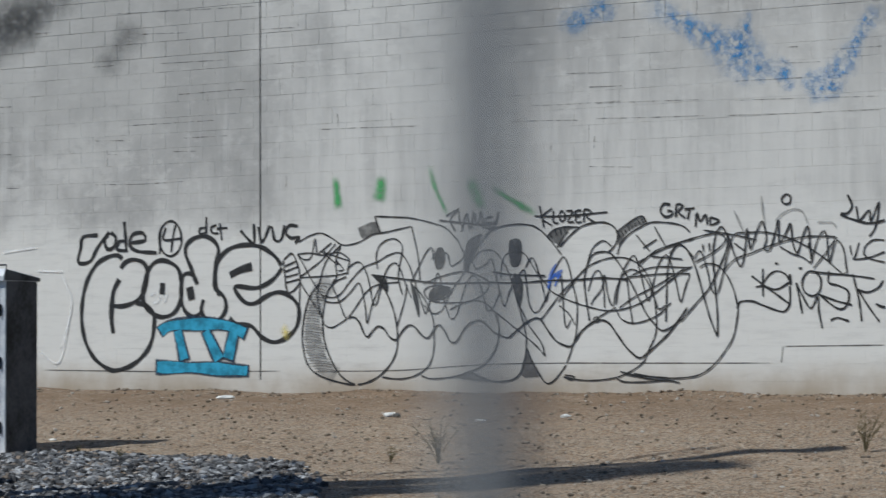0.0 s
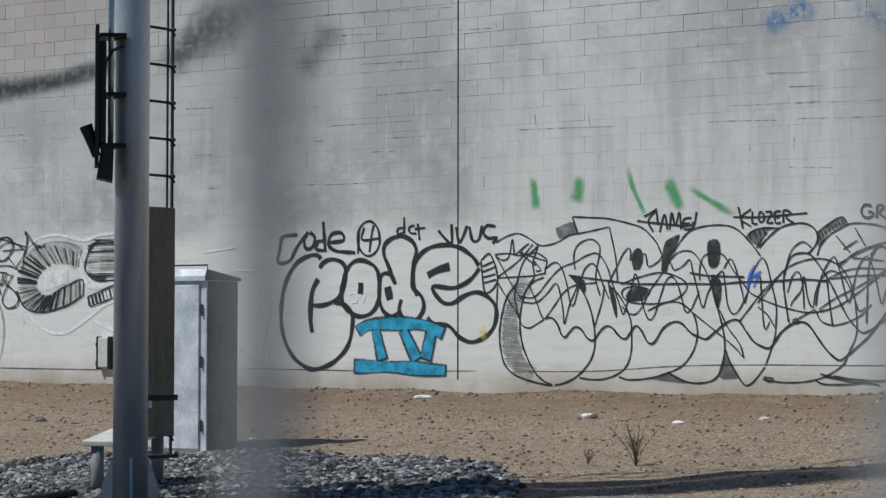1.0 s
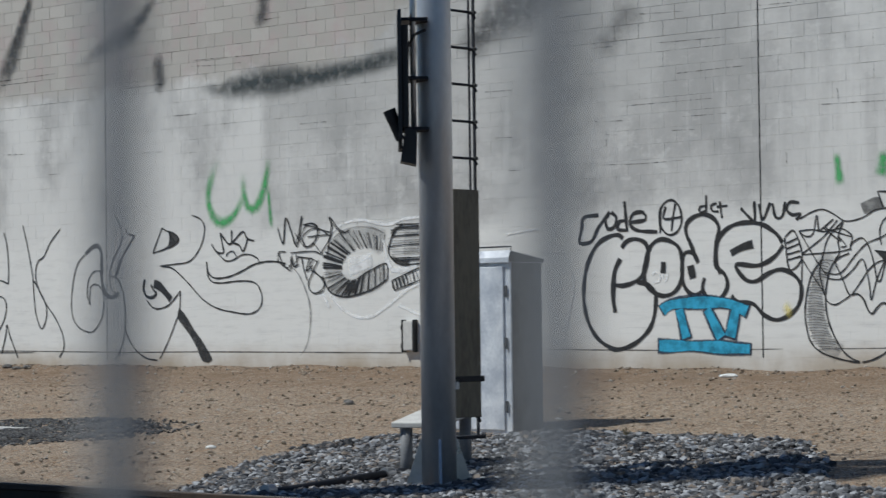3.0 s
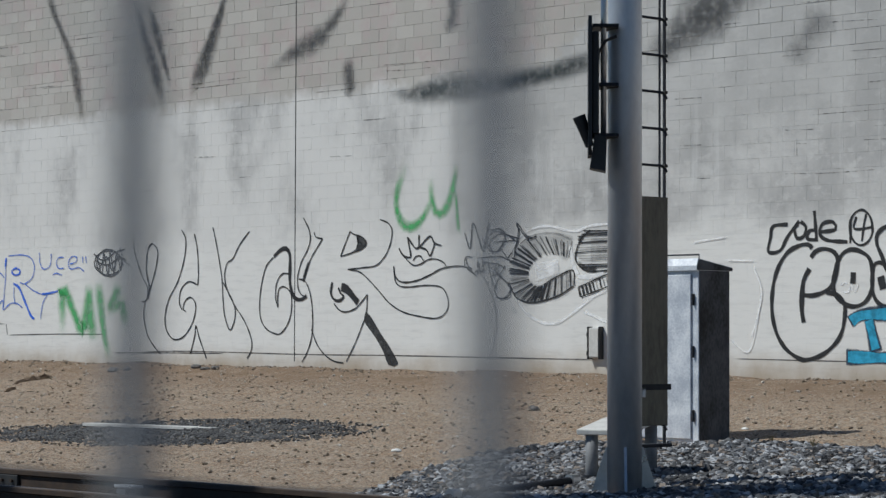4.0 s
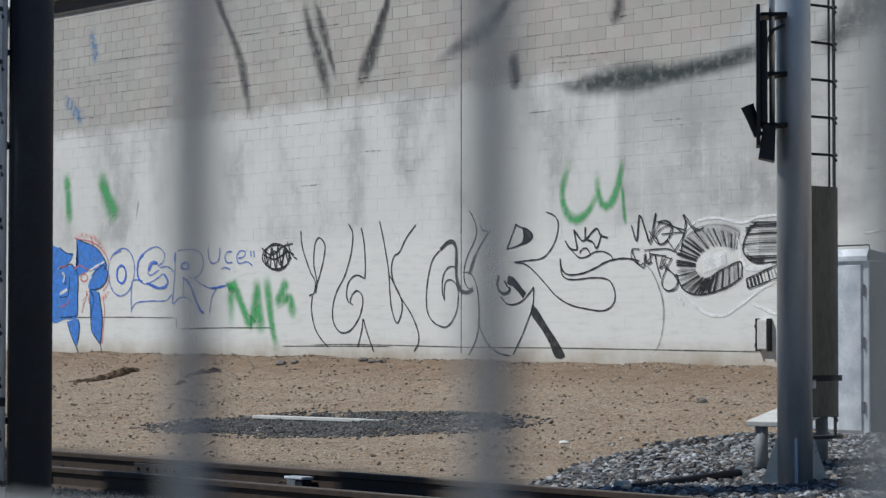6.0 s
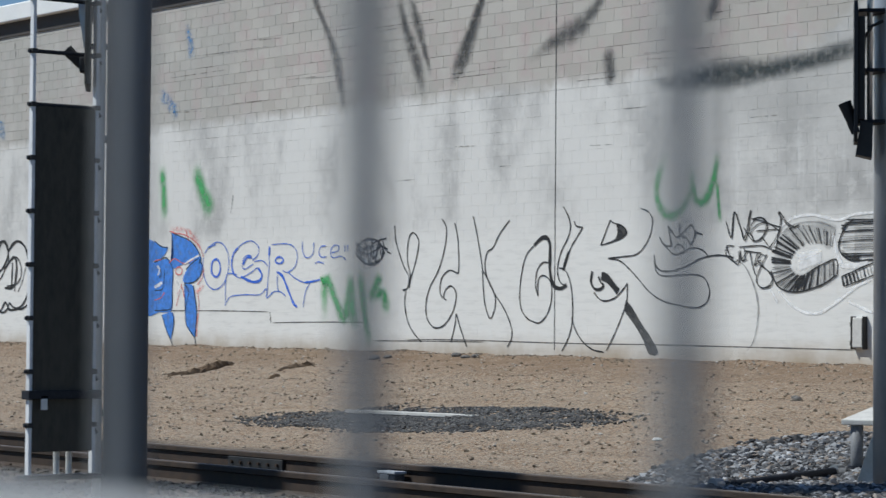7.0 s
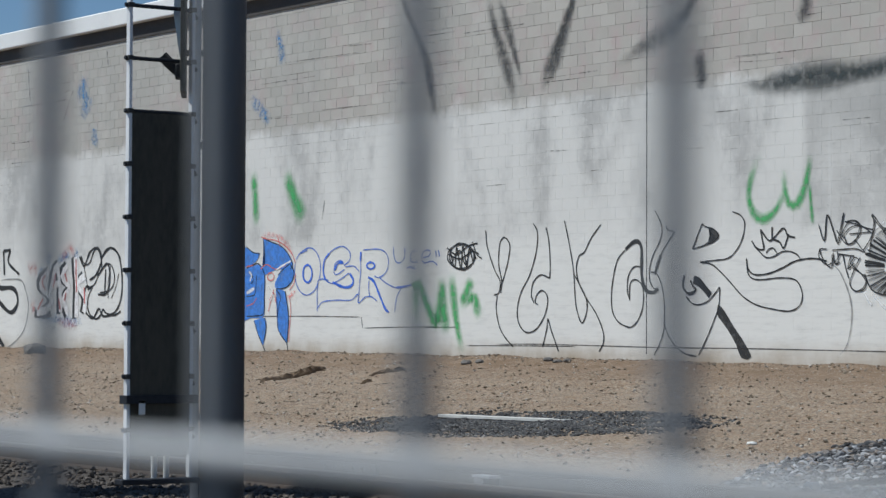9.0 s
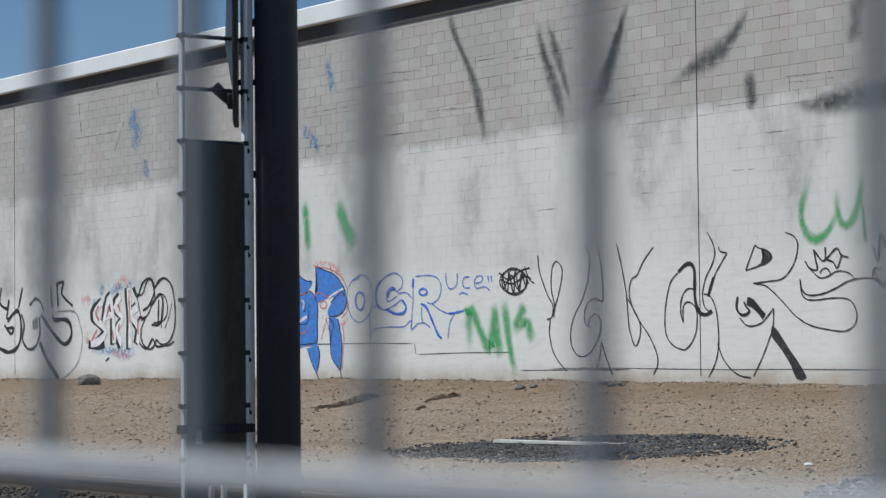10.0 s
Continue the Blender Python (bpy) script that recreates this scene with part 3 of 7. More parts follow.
M1X, M1Y = -13.97, -10.90
ground_1 = rough_lie(M1X, M1Y)
mast = empty("signal_mast", pose(M1X, M1Y, ground_1), "galvanised round steel railway signal mast with a ladder", "signal mast")
up = -ground_1
part("pole", rod([(0, 0, -0.08), (0, 0, 3 + up), (0, 0, 6 + up), (0, 0, 9.6 + up)], [0.146, 0.143, 0.139, 0.135], 40), M_POLE, mast, smooth=True)
part("base_plate", box((-0.26, -0.26, -0.10), (0.26, 0.26, -0.07), 0.005), M_STEEL, mast)
for k in range(4):
    g = bmesh.new()
    prism([(0.138, -0.07), (0.29, -0.07), (0.29, -0.04), (0.155, 0.38), (0.138, 0.38)], -0.011, 0.011, "y", g)
    bmesh.ops.rotate(g, verts=g.verts, cent=(0, 0, 0), matrix=Matrix.Rotation(radians(45 + 90 * k), 3, "Z"))
    part("gusset", g, M_STEEL, mast)
lad = ladder(mast, 0.30, 0.692, -0.17, up - 0.50, up + 8.0, up - 0.34, up + 1.61, up + 1.884, M_GUARDPALE, 0.012, 0.317, 0.042)
part("inner_stile", box((-0.178, 0.622, up + 1.58), (-0.162, 0.638, up + 8.0), 0.003), M_DARKSTEEL, lad)
signal_head(mast, pose(-0.03, -0.397, up + 1.78, 0, 0, 44), 1.27)

M2X, M2Y = -12.64, -18.922
ground_2 = rough_lie(M2X, M2Y)
up = -ground_2
mast_b = empty("signal_mast", pose(M2X, M2Y, ground_2), "dark shaded steel signal mast with a side ladder", "signal mast")
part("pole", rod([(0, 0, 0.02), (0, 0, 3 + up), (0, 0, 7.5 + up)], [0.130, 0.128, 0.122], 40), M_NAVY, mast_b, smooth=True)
part("base_plate", box((-0.22, -0.22, 0), (0.22, 0.22, 0.03), 0.005), M_DARKSTEEL, mast_b)
ladder(mast_b, -0.648, -0.238, 0.03, up - 0.48, up + 7.0, up - 0.35, up + 1.62, up + 2.24, M_GUARD, 0.021, 0.3048, 0.013)
head = new("signal_head")
head.parent, head.matrix_basis = mast_b, pose(0, 0, up, 0, 0, 59.5)
part("background_plate", box((-0.256, -0.24, 1.76), (-0.224, 0.24, 4.2), 0.006), M_GUARD, head)
part("shroud", prism([(-0.300, 2.23), (-0.290, 2.50), (-0.256, 2.50), (-0.256, 1.99), (-0.264, 1.99)], -0.06, 0.06, "y"), M_STEEL, head)
hood = rod([(-0.262, 0, 1.885), (-0.32, 0, 1.94), (-0.365, 0, 1.985)], [0.030, 0.032, 0.034], 18, caps=False)
rod([(-0.262, 0, 1.885), (-0.32, 0, 1.94), (-0.364, 0, 1.984)], [0.024, 0.026, 0.030], 18, hood)
part("hood", hood, M_BLACK, head)
part("lamp", box((-0.29, -0.05, 1.85), (-0.226, 0.05, 1.94), 0.012), M_BLACK, head)
part("bracket", box((-0.23, -0.03, 1.99), (-0.10, 0.03, 2.02), 0.004), M_DARKSTEEL, head)
part("conduit", rod([(-0.036, -0.166, 0.3), (-0.036, -0.166, 6.5)], 0.024, 12), M_LADDER, mast_b, smooth=True)
for y in (-0.44, -0.36):
    part("stub_pipe", rod([(-0.02, y, up - 0.50), (-0.02, y, up - 0.30)], 0.018, 10), M_CONCRETE, mast_b)
for z in (0.9, 2.5, 3.4):
    part("clamp", box((-0.12, -0.15, z + 0.02), (-0.04, -0.08, z + 0.06), 0.006), M_BLACK, mast_b)


# tall steel pole beside the track; its long shadow falls across the dirt
tower = empty("utility_pole", pose(-22.9, -21.7, float(lie(-22.9, -21.7))), "tall tapered steel utility pole beside the track", "utility pole")
part("shaft", rod([(0, 0, -0.1), (0, 0, 12), (0, 0, 26)], [0.55, 0.48, 0.40], 32), M_STEEL, tower, smooth=True)
part("base_flange", box((-0.8, -0.8, -0.05), (0.8, 0.8, 0.06), 0.02), M_CONCRETE, tower)

# ---------------------------------------------------------------- equipment case and platform
def build_case():
    x1, y0, g = -16.73, -6.74, -0.72
    case = empty("equipment_case", pose(x1, y0, g), "silver painted steel trackside equipment case with two hinges", "equipment case")
    w, d, h = 0.95, 0.50, 1.84
    part("body", box((-w, 0, 0.03), (0, d, h), 0.008), M_CASE, case)
    # thin sheet whose dark colour paints the shade on this side
    part("shaded_side", box((0.0, 0.012, 0.05), (0.006, d - 0.012, h - 0.01), 0.002), M_SHADESIDE, case, "stained side of the case, darkened as if in shade")
    part("door", box((-w + 0.04, -0.022, 0.08), (-0.09, -0.002, h - 0.06), 0.006), M_CASE, case)
    part("roof", prism([(-0.045, h - 0.02), (-0.045, h + 0.03), (-0.015, h + 0.105), (d + 0.03, h + 0.02), (d + 0.03, h - 0.02)], -w - 0.015, 0.012), M_CASE, case)
    # same painted shade carried up over the roof's end
    part("roof_end", prism([(-0.035, h - 0.016), (-0.035, h + 0.03), (-0.01, h + 0.096), (d + 0.024, h + 0.014), (d + 0.024, h - 0.016)], 0.012, 0.018), M_SHADESIDE, case, "stained end of the roof, darkened as if in shade")
    part("lifting_bar", rod([(-w + 0.1, 0.15, h + 0.08), (-w + 0.1, 0.15, h + 0.15), (-0.12, 0.15, h + 0.15), (-0.12, 0.15, h + 0.08)], 0.009, 8), M_DARKSTEEL, case)
    for z in (0.32, 0.98, 1.52):
        part("hinge", box((-0.068, -0.03, z - 0.06), (-0.05, -0.002, z + 0.06), 0.004), M_DARKSTEEL, case)
    part("plinth", box((-w - 0.02, -0.02, -0.12), (0.02, d + 0.02, 0.03), 0.006), M_CONCRETE, case)


build_case()


def build_platform():
    x0, y0 = -14.99, -10.41
    g = rough_lie(x0, y0)
    top = -0.40 - g
    step = empty("service_platform", pose(x0, y0, g, 0, 0, 18), "pale concrete slab platform on a steel pipe leg", "platform")
    slab = box((0, 0, -0.05), (0.50, 0.85, 0), 0.010)
    bmesh.ops.rotate(slab, verts=slab.verts, cent=(0, 0, 0), matrix=Matrix.Rotation(radians(8.5), 3, "X"))
    bmesh.ops.translate(slab, verts=slab.verts, vec=(0, 0, top))
    part("slab", slab, M_CONCRETE, step)
    for x, y, t in ((0.11, 0.09, 0.0), (0.40, 0.72, 0.10)):
        part("leg", rod([(x, y, -0.05), (x, y, top + t - 0.045)], 0.056, 20), M_LEG, step, smooth=True)
        part("collar", rod([(x, y, 0.02), (x, y, 0.06)], 0.080, 20), M_DARKSTEEL, step)


build_platform()

# ---------------------------------------------------------------- fence in front of the camera
def build_fence():
    y0, x0, gap, lean = -26.1247, 0.0551, 0.05967, 0.0403
    fence = empty("fence", pose(x0, y0, 0, 0, 0, math.degrees(lean)), "grey welded wire fence panel close to the camera", "fence")
    for k in range(-14, 40):
        part("picket", rod([(-gap * k, 0, -1.1), (-gap * k, 0, 1.6)], 0.0028, 10), M_FENCE, fence, smooth=True)
    for z in (-1.0, 0.3597, 1.55):
        part("cross_wire", rod([(-gap * 40, -0.006, z), (gap * 15, -0.006, z)], 0.0025, 10), M_FENCELIT, fence)


build_fence()


# ---------------------------------------------------------------- graffiti, laid on the face of the wall
LAYER = [0]
COAT = [0]
SOFT = (P_SMOKE, P_HAZE, P_BAND, P_FAINT, P_BLUEMIST, P_REDMIST)


def bend(points, step):
    """Points along a smooth curve through the given ones."""
    p = [np.array(points[0]) * 2 - np.array(points[1])] + [np.array(q) for q in points] + [np.array(points[-1]) * 2 - np.array(points[-2])]
    out = []
    for a, b, c, d in zip(p, p[1:], p[2:], p[3:]):
        n = max(2, min(9, int(np.linalg.norm(c - b) / step)))
        for t in np.arange(n) / n:
            out.append(0.5 * (2 * b + (c - a) * t + (2 * a - 5 * b + 4 * c - d) * t * t + (3 * b - a - 3 * c + d) * t ** 3))
    out.append(p[-2])
    return np.array(out)


def graffiti(label):
    LAYER[0] = 0
    COAT[0] += 1
    return empty("graffiti", pose(0, 0, 0), label, "graffiti")


def line(parent, material, width, *points):
    """One stroke of paint: a ribbon a few millimetres off the wall that wavers a little in width."""
    c = bend(points, max(0.03, width * 0.7))
    way = np.gradient(c, axis=0)
    way /= np.linalg.norm(way, axis=1, keepdims=True) + 1e-9
    side = np.stack([-way[:, 1], way[:, 0]], 1)
    LAYER[0] += 1
    n = len(c)
    off = -0.003 - 0.0005 * COAT[0] - 0.00003 * LAYER[0] - np.linspace(0, 0.00002, n)
    half = width * 0.5 * (1.0 + 0.16 * np.sin(np.arange(n) * 0.9 + LAYER[0]))
    along = np.linspace(0, 1, n)
    if material in SOFT:
        half = half * (0.45 + 0.55 * np.clip(np.minimum(along, 1 - along) * 4, 0, 1) ** 0.6) * (1 + 0.2 * np.sin(along * 9 + LAYER[0]))
    verts, faces = [], []
    for k in range(n):
        for e in (-1, 1):
            q = c[k] + side[k] * half[k] * e
            verts.append((q[0], off[k], q[1]))
    for k in range(n - 1):
        faces.append((2 * k, 2 * k + 1, 2 * k + 3, 2 * k + 2))
    me = mesh_of("painted_line", verts, faces, material)
    uv = me.uv_layers.new(name="UVMap")
    for lp in me.loops:
        uv.data[lp.index].uv = (lp.vertex_index % 2, along[lp.vertex_index // 2])
    ob = new("painted_line", me)
    ob.parent = parent
    return ob


def fill(parent, material, *points):
    c = bend(points + points[:1], 0.08)[:-1]
    LAYER[0] += 1
    bm = bmesh.new()
    f = bm.faces.new([bm.verts.new((q[0], -0.003 - 0.0005 * COAT[0] - 0.00003 * LAYER[0], q[1])) for q in c])
    bmesh.ops.triangulate(bm, faces=[f])
    uv = bm.loops.layers.uv.new("UVMap")
    for f in bm.faces:
        for lp in f.loops:
            lp[uv].uv = (0.5, 0.5)
    return part("painted_fill", bm, material, parent)


g = graffiti("dark cracked mortar seam along the foot of the wall")
line(g, P_SEAM, 0.027, (-35.40, 0.13), (-33.81, 0.14), (-30.86, 0.11), (-28.82, 0.11), (-25.73, 0.09), (-24.36, 0.08))
line(g, P_SEAM, 0.030, (-36.26, 0.10), (-34.58, 0.11), (-33.00, 0.11))
line(g, P_SEAM, 0.032, (-39.57, 0.41), (-38.05, 0.43), (-36.44, 0.43))
line(g, P_SEAM, 0.032, (-39.61, 0.62), (-39.57, 0.41))
line(g, P_SEAM, 0.033, (-43.83, 0.64), (-41.57, 0.64), (-39.61, 0.62))
line(g, P_SEAM, 0.020, (-17.40, 0.11), (-16.22, 0.12), (-15.01, 0.19), (-13.99, 0.21), (-12.71, 0.21), (-11.06, 0.21))
line(g, P_SEAM, 0.019, (-11.06, 0.21), (-11.04, 0.40))
line(g, P_SEAM, 0.019, (-11.04, 0.40), (-9.80, 0.41))
line(g, P_SEAM, 0.022, (-21.93, 0.12), (-19.73, 0.10), (-17.93, 0.11))

g = graffiti("dark open mortar joints in the painted blocks")
line(g, P_JOINT, 0.016, (-20.57, 3.38), (-19.82, 3.38), (-18.99, 3.38))
line(g, P_JOINT, 0.017, (-21.00, 3.20), (-20.38, 3.18))
line(g, P_JOINT, 0.017, (-20.76, 3.01), (-20.61, 3.00))
line(g, P_JOINT, 0.017, (-21.00, 2.61), (-20.19, 2.59), (-19.45, 2.60))
line(g, P_JOINT, 0.016, (-19.51, 3.17), (-18.79, 3.17))
line(g, P_JOINT, 0.016, (-19.68, 3.00), (-19.31, 2.99))
line(g, P_JOINT, 0.016, (-17.39, 3.18), (-16.71, 3.17), (-15.84, 3.15))
line(g, P_JOINT, 0.015, (-14.59, 3.14), (-14.12, 3.13), (-13.62, 3.11))
line(g, P_JOINT, 0.015, (-13.43, 3.12), (-12.83, 3.10), (-11.96, 3.08))
line(g, P_JOINT, 0.015, (-14.31, 3.32), (-13.81, 3.31), (-13.06, 3.31))
line(g, P_JOINT, 0.015, (-13.81, 3.68), (-13.20, 3.66))
line(g, P_JOINT, 0.015, (-13.51, 3.50), (-13.05, 3.49))
line(g, P_JOINT, 0.015, (-13.43, 3.30), (-12.83, 3.29), (-12.03, 3.27))
line(g, P_JOINT, 0.014, (-11.67, 3.24), (-10.90, 3.22), (-9.82, 3.19))
line(g, P_JOINT, 0.014, (-11.74, 3.07), (-10.90, 3.05), (-9.82, 3.04))
line(g, P_JOINT, 0.015, (-12.91, 2.52), (-13.51, 2.55))
line(g, P_JOINT, 0.016, (-19.63, 3.75), (-18.80, 3.76), (-18.45, 3.76))
line(g, P_JOINT, 0.016, (-20.76, 4.90), (-19.54, 4.86), (-18.35, 4.83))
line(g, P_JOINT, 0.016, (-20.19, 4.59), (-19.44, 4.56))
line(g, P_JOINT, 0.016, (-19.91, 4.18), (-18.80, 4.16))
line(g, P_JOINT, 0.016, (-18.27, 4.52), (-17.74, 4.51))
line(g, P_JOINT, 0.017, (-22.04, 4.72), (-21.74, 4.72))
line(g, P_JOINT, 0.014, (-10.48, 3.75), (-9.81, 3.75))
line(g, P_JOINT, 0.014, (-11.00, 3.63), (-10.55, 3.62))
line(g, P_JOINT, 0.014, (-10.96, 3.81), (-10.82, 3.81))
line(g, P_JOINT, 0.014, (-11.60, 3.46), (-10.76, 3.45))
line(g, P_JOINT, 0.017, (-20.78, 3.07), (-20.78, 2.84))
line(g, P_JOINT, 0.016, (-17.09, 3.37), (-17.07, 3.19))
line(g, P_JOINT, 0.016, (-16.29, 3.34), (-16.27, 3.17))
line(g, P_JOINT, 0.015, (-14.03, 2.63), (-14.02, 2.83))
line(g, P_JOINT, 0.015, (-13.44, 2.76), (-13.43, 2.91))
line(g, P_JOINT, 0.016, (-19.12, 3.74), (-19.11, 3.59))
line(g, P_JOINT, 0.016, (-17.69, 4.67), (-17.68, 4.51))
line(g, P_JOINT, 0.016, (-17.87, 2.61), (-17.87, 2.47))
line(g, P_JOINT, 0.019, (-29.11, 4.61), (-28.45, 4.58), (-27.94, 4.58))
line(g, P_JOINT, 0.023, (-40.24, 5.87), (-39.29, 5.84))
line(g, P_JOINT, 0.022, (-37.63, 5.82), (-36.58, 5.81))
line(g, P_JOINT, 0.022, (-37.27, 5.24), (-36.22, 5.25))
line(g, P_JOINT, 0.023, (-39.08, 5.02), (-37.98, 5.01))
line(g, P_JOINT, 0.021, (-33.91, 4.67), (-32.98, 4.67))
line(g, P_JOINT, 0.020, (-30.33, 3.31), (-29.77, 3.30))
line(g, P_JOINT, 0.021, (-33.89, 3.48), (-33.27, 3.46))
line(g, P_JOINT, 0.021, (-32.65, 3.08), (-32.35, 3.08))
line(g, P_JOINT, 0.019, (-27.44, 5.19), (-27.06, 5.20))
line(g, P_JOINT, 0.017, (-22.95, 3.75), (-22.44, 3.74))
line(g, P_JOINT, 0.017, (-22.54, 2.62), (-22.28, 2.61))
line(g, P_JOINT, 0.017, (-23.06, 4.61), (-22.44, 4.60))
line(g, P_JOINT, 0.017, (-21.04, 4.20), (-20.66, 4.20))
line(g, P_JOINT, 0.017, (-22.85, 3.09), (-22.43, 3.08))
line(g, P_JOINT, 0.019, (-26.68, 3.54), (-26.08, 3.54))
line(g, P_JOINT, 0.020, (-29.51, 3.85), (-28.97, 3.85))
line(g, P_JOINT, 0.030, (-54.95, 4.84), (-53.72, 4.83))
line(g, P_JOINT, 0.025, (-43.50, 4.66), (-42.09, 4.62))
line(g, P_JOINT, 0.024, (-41.05, 4.69), (-39.65, 4.68))
line(g, P_JOINT, 0.025, (-43.40, 5.37), (-41.26, 5.38))
line(g, P_JOINT, 0.024, (-42.53, 5.74), (-39.66, 5.71))
line(g, P_JOINT, 0.022, (-36.33, 5.75), (-34.48, 5.75))
line(g, P_JOINT, 0.021, (-33.99, 4.74), (-32.44, 4.76))
line(g, P_JOINT, 0.020, (-30.69, 4.38), (-29.73, 4.38))
line(g, P_JOINT, 0.019, (-29.06, 4.70), (-27.54, 4.67))
line(g, P_JOINT, 0.022, (-35.63, 2.95), (-34.96, 2.96))
line(g, P_JOINT, 0.023, (-38.50, 4.99), (-37.39, 4.98))
line(g, P_JOINT, 0.029, (-54.35, 5.69), (-51.98, 5.70))
line(g, P_JOINT, 0.030, (-54.94, 4.36), (-53.71, 4.35))
line(g, P_JOINT, 0.054, (-54.06, 6.64), (-53.99, 6.20), (-53.92, 5.79))
line(g, P_JOINT, 0.051, (-50.04, 6.66), (-49.98, 6.27))
line(g, P_JOINT, 0.053, (-51.70, 5.89), (-51.97, 5.52), (-52.20, 5.20))
line(g, P_JOINT, 0.044, (-40.93, 2.91), (-41.03, 2.52))

g = graffiti("soft black overspray streaks high on the wall")
line(g, P_SMOKE, 0.330, (-38.42, 7.07), (-38.15, 6.41), (-37.72, 5.74), (-37.44, 5.20), (-37.25, 4.57), (-37.10, 4.10))
line(g, P_SMOKE, 0.337, (-32.93, 6.51), (-33.18, 5.95), (-33.53, 5.40), (-33.79, 4.94), (-34.03, 4.37))
line(g, P_SMOKE, 0.454, (-29.81, 6.01), (-30.15, 5.59), (-30.63, 5.26), (-31.20, 5.07), (-32.07, 4.76))
line(g, P_BAND, 0.528, (-29.24, 4.33), (-28.45, 4.17), (-27.68, 4.23), (-26.44, 4.24), (-25.38, 4.30), (-24.36, 4.45), (-23.28, 4.57))
line(g, P_SMOKE, 0.921, (-21.63, 5.29), (-22.34, 4.88), (-22.96, 4.58), (-23.49, 4.26))
line(g, P_HAZE, 0.603, (-20.19, 4.84), (-20.57, 4.42), (-21.00, 4.08))
line(g, P_SMOKE, 0.428, (-27.37, 5.86), (-27.44, 5.43), (-27.54, 5.00))
line(g, P_SMOKE, 0.448, (-29.90, 4.92), (-29.87, 4.56), (-29.78, 4.19))
line(g, P_SMOKE, 0.434, (-35.65, 6.49), (-35.34, 5.65), (-35.00, 5.02), (-34.72, 4.30))
line(g, P_SMOKE, 0.367, (-32.98, 6.30), (-33.36, 5.56), (-33.59, 5.00), (-33.86, 4.53))
line(g, P_SMOKE, 0.289, (-35.31, 6.36), (-34.89, 5.51), (-34.55, 4.68))
line(g, P_HAZE, 0.847, (-23.05, 4.91), (-22.24, 4.97), (-21.64, 5.12), (-21.15, 5.27))

g = graffiti("drips and letters of soft green spray paint")
line(g, P_GREEN, 0.229, (-28.42, 3.18), (-28.65, 2.81), (-28.74, 2.51), (-28.63, 2.23), (-28.41, 2.11), (-28.16, 2.21), (-27.98, 2.42), (-27.92, 2.59))
line(g, P_GREEN, 0.226, (-27.93, 2.94), (-27.92, 2.59), (-27.83, 2.33), (-27.64, 2.32), (-27.48, 2.58), (-27.38, 2.92), (-27.35, 3.06))
line(g, P_GREEN, 0.121, (-27.38, 2.66), (-27.34, 2.22), (-27.29, 1.95))
line(g, P_GREEN, 0.186, (-17.12, 2.59), (-17.10, 2.36), (-17.07, 2.12))
line(g, P_GREEN, 0.241, (-16.44, 2.58), (-16.44, 2.38), (-16.49, 2.21))
line(g, P_GREEN, 0.105, (-15.74, 2.69), (-15.66, 2.41), (-15.56, 2.20), (-15.45, 2.00))
line(g, P_GREEN, 0.221, (-15.19, 2.50), (-15.06, 2.28), (-14.95, 2.05))
line(g, P_GREEN, 0.123, (-14.90, 2.39), (-14.66, 2.24), (-14.43, 2.11), (-14.20, 1.99))
line(g, P_GREEN, 0.437, (-43.63, 3.65), (-43.55, 3.07), (-43.50, 2.43))
line(g, P_GREEN, 0.616, (-42.40, 3.59), (-42.07, 3.01), (-41.65, 2.49))
line(g, P_GREEN, 0.370, (-37.78, 0.27), (-37.77, 0.80), (-37.78, 1.22), (-37.60, 1.11), (-37.25, 0.56), (-37.10, 0.58), (-37.03, 0.94), (-36.98, 1.41))
line(g, P_GREEN, 0.368, (-36.98, 1.39), (-36.92, 0.79), (-36.76, 0.27))
line(g, P_GREEN, 0.322, (-36.68, 1.45), (-36.60, 0.99), (-36.49, 0.48), (-36.29, -0.09))
line(g, P_GREEN, 0.320, (-36.01, 1.33), (-36.18, 1.08), (-36.43, 0.86))
line(g, P_GREEN, 0.319, (-36.47, 0.78), (-36.13, 0.93), (-35.95, 0.96), (-35.88, 0.77), (-35.75, 0.57))

g = graffiti("speckled blue overspray high on the wall")
line(g, P_BLUEMIST, 0.416, (-13.96, 4.19), (-13.50, 4.37), (-13.04, 4.50))
line(g, P_BLUEMIST, 0.566, (-12.90, 4.52), (-12.45, 4.29), (-12.02, 4.03), (-11.59, 3.77), (-11.24, 3.61), (-10.90, 3.50))
line(g, P_BLUEMIST, 0.310, (-11.43, 4.31), (-11.51, 3.99), (-11.60, 3.67))
line(g, P_BLUEMIST, 0.307, (-11.05, 3.73), (-10.98, 3.50), (-10.91, 3.27))
line(g, P_BLUEMIST, 0.484, (-10.83, 3.33), (-10.55, 3.36), (-10.22, 3.33))
line(g, P_BLUEMIST, 0.356, (-10.47, 3.25), (-10.31, 3.52), (-10.14, 3.80), (-9.97, 4.04), (-9.80, 4.25))
line(g, P_BLUEMIST, 0.727, (-51.42, 6.13), (-51.13, 5.72), (-50.95, 5.12))
line(g, P_BLUEMIST, 0.420, (-43.80, 5.17), (-43.35, 4.85), (-42.95, 4.54))
line(g, P_BLUEMIST, 0.415, (-42.76, 6.47), (-42.58, 6.00), (-42.49, 5.65))
line(g, P_BLUEMIST, 0.467, (-50.84, 4.98), (-50.41, 4.51))

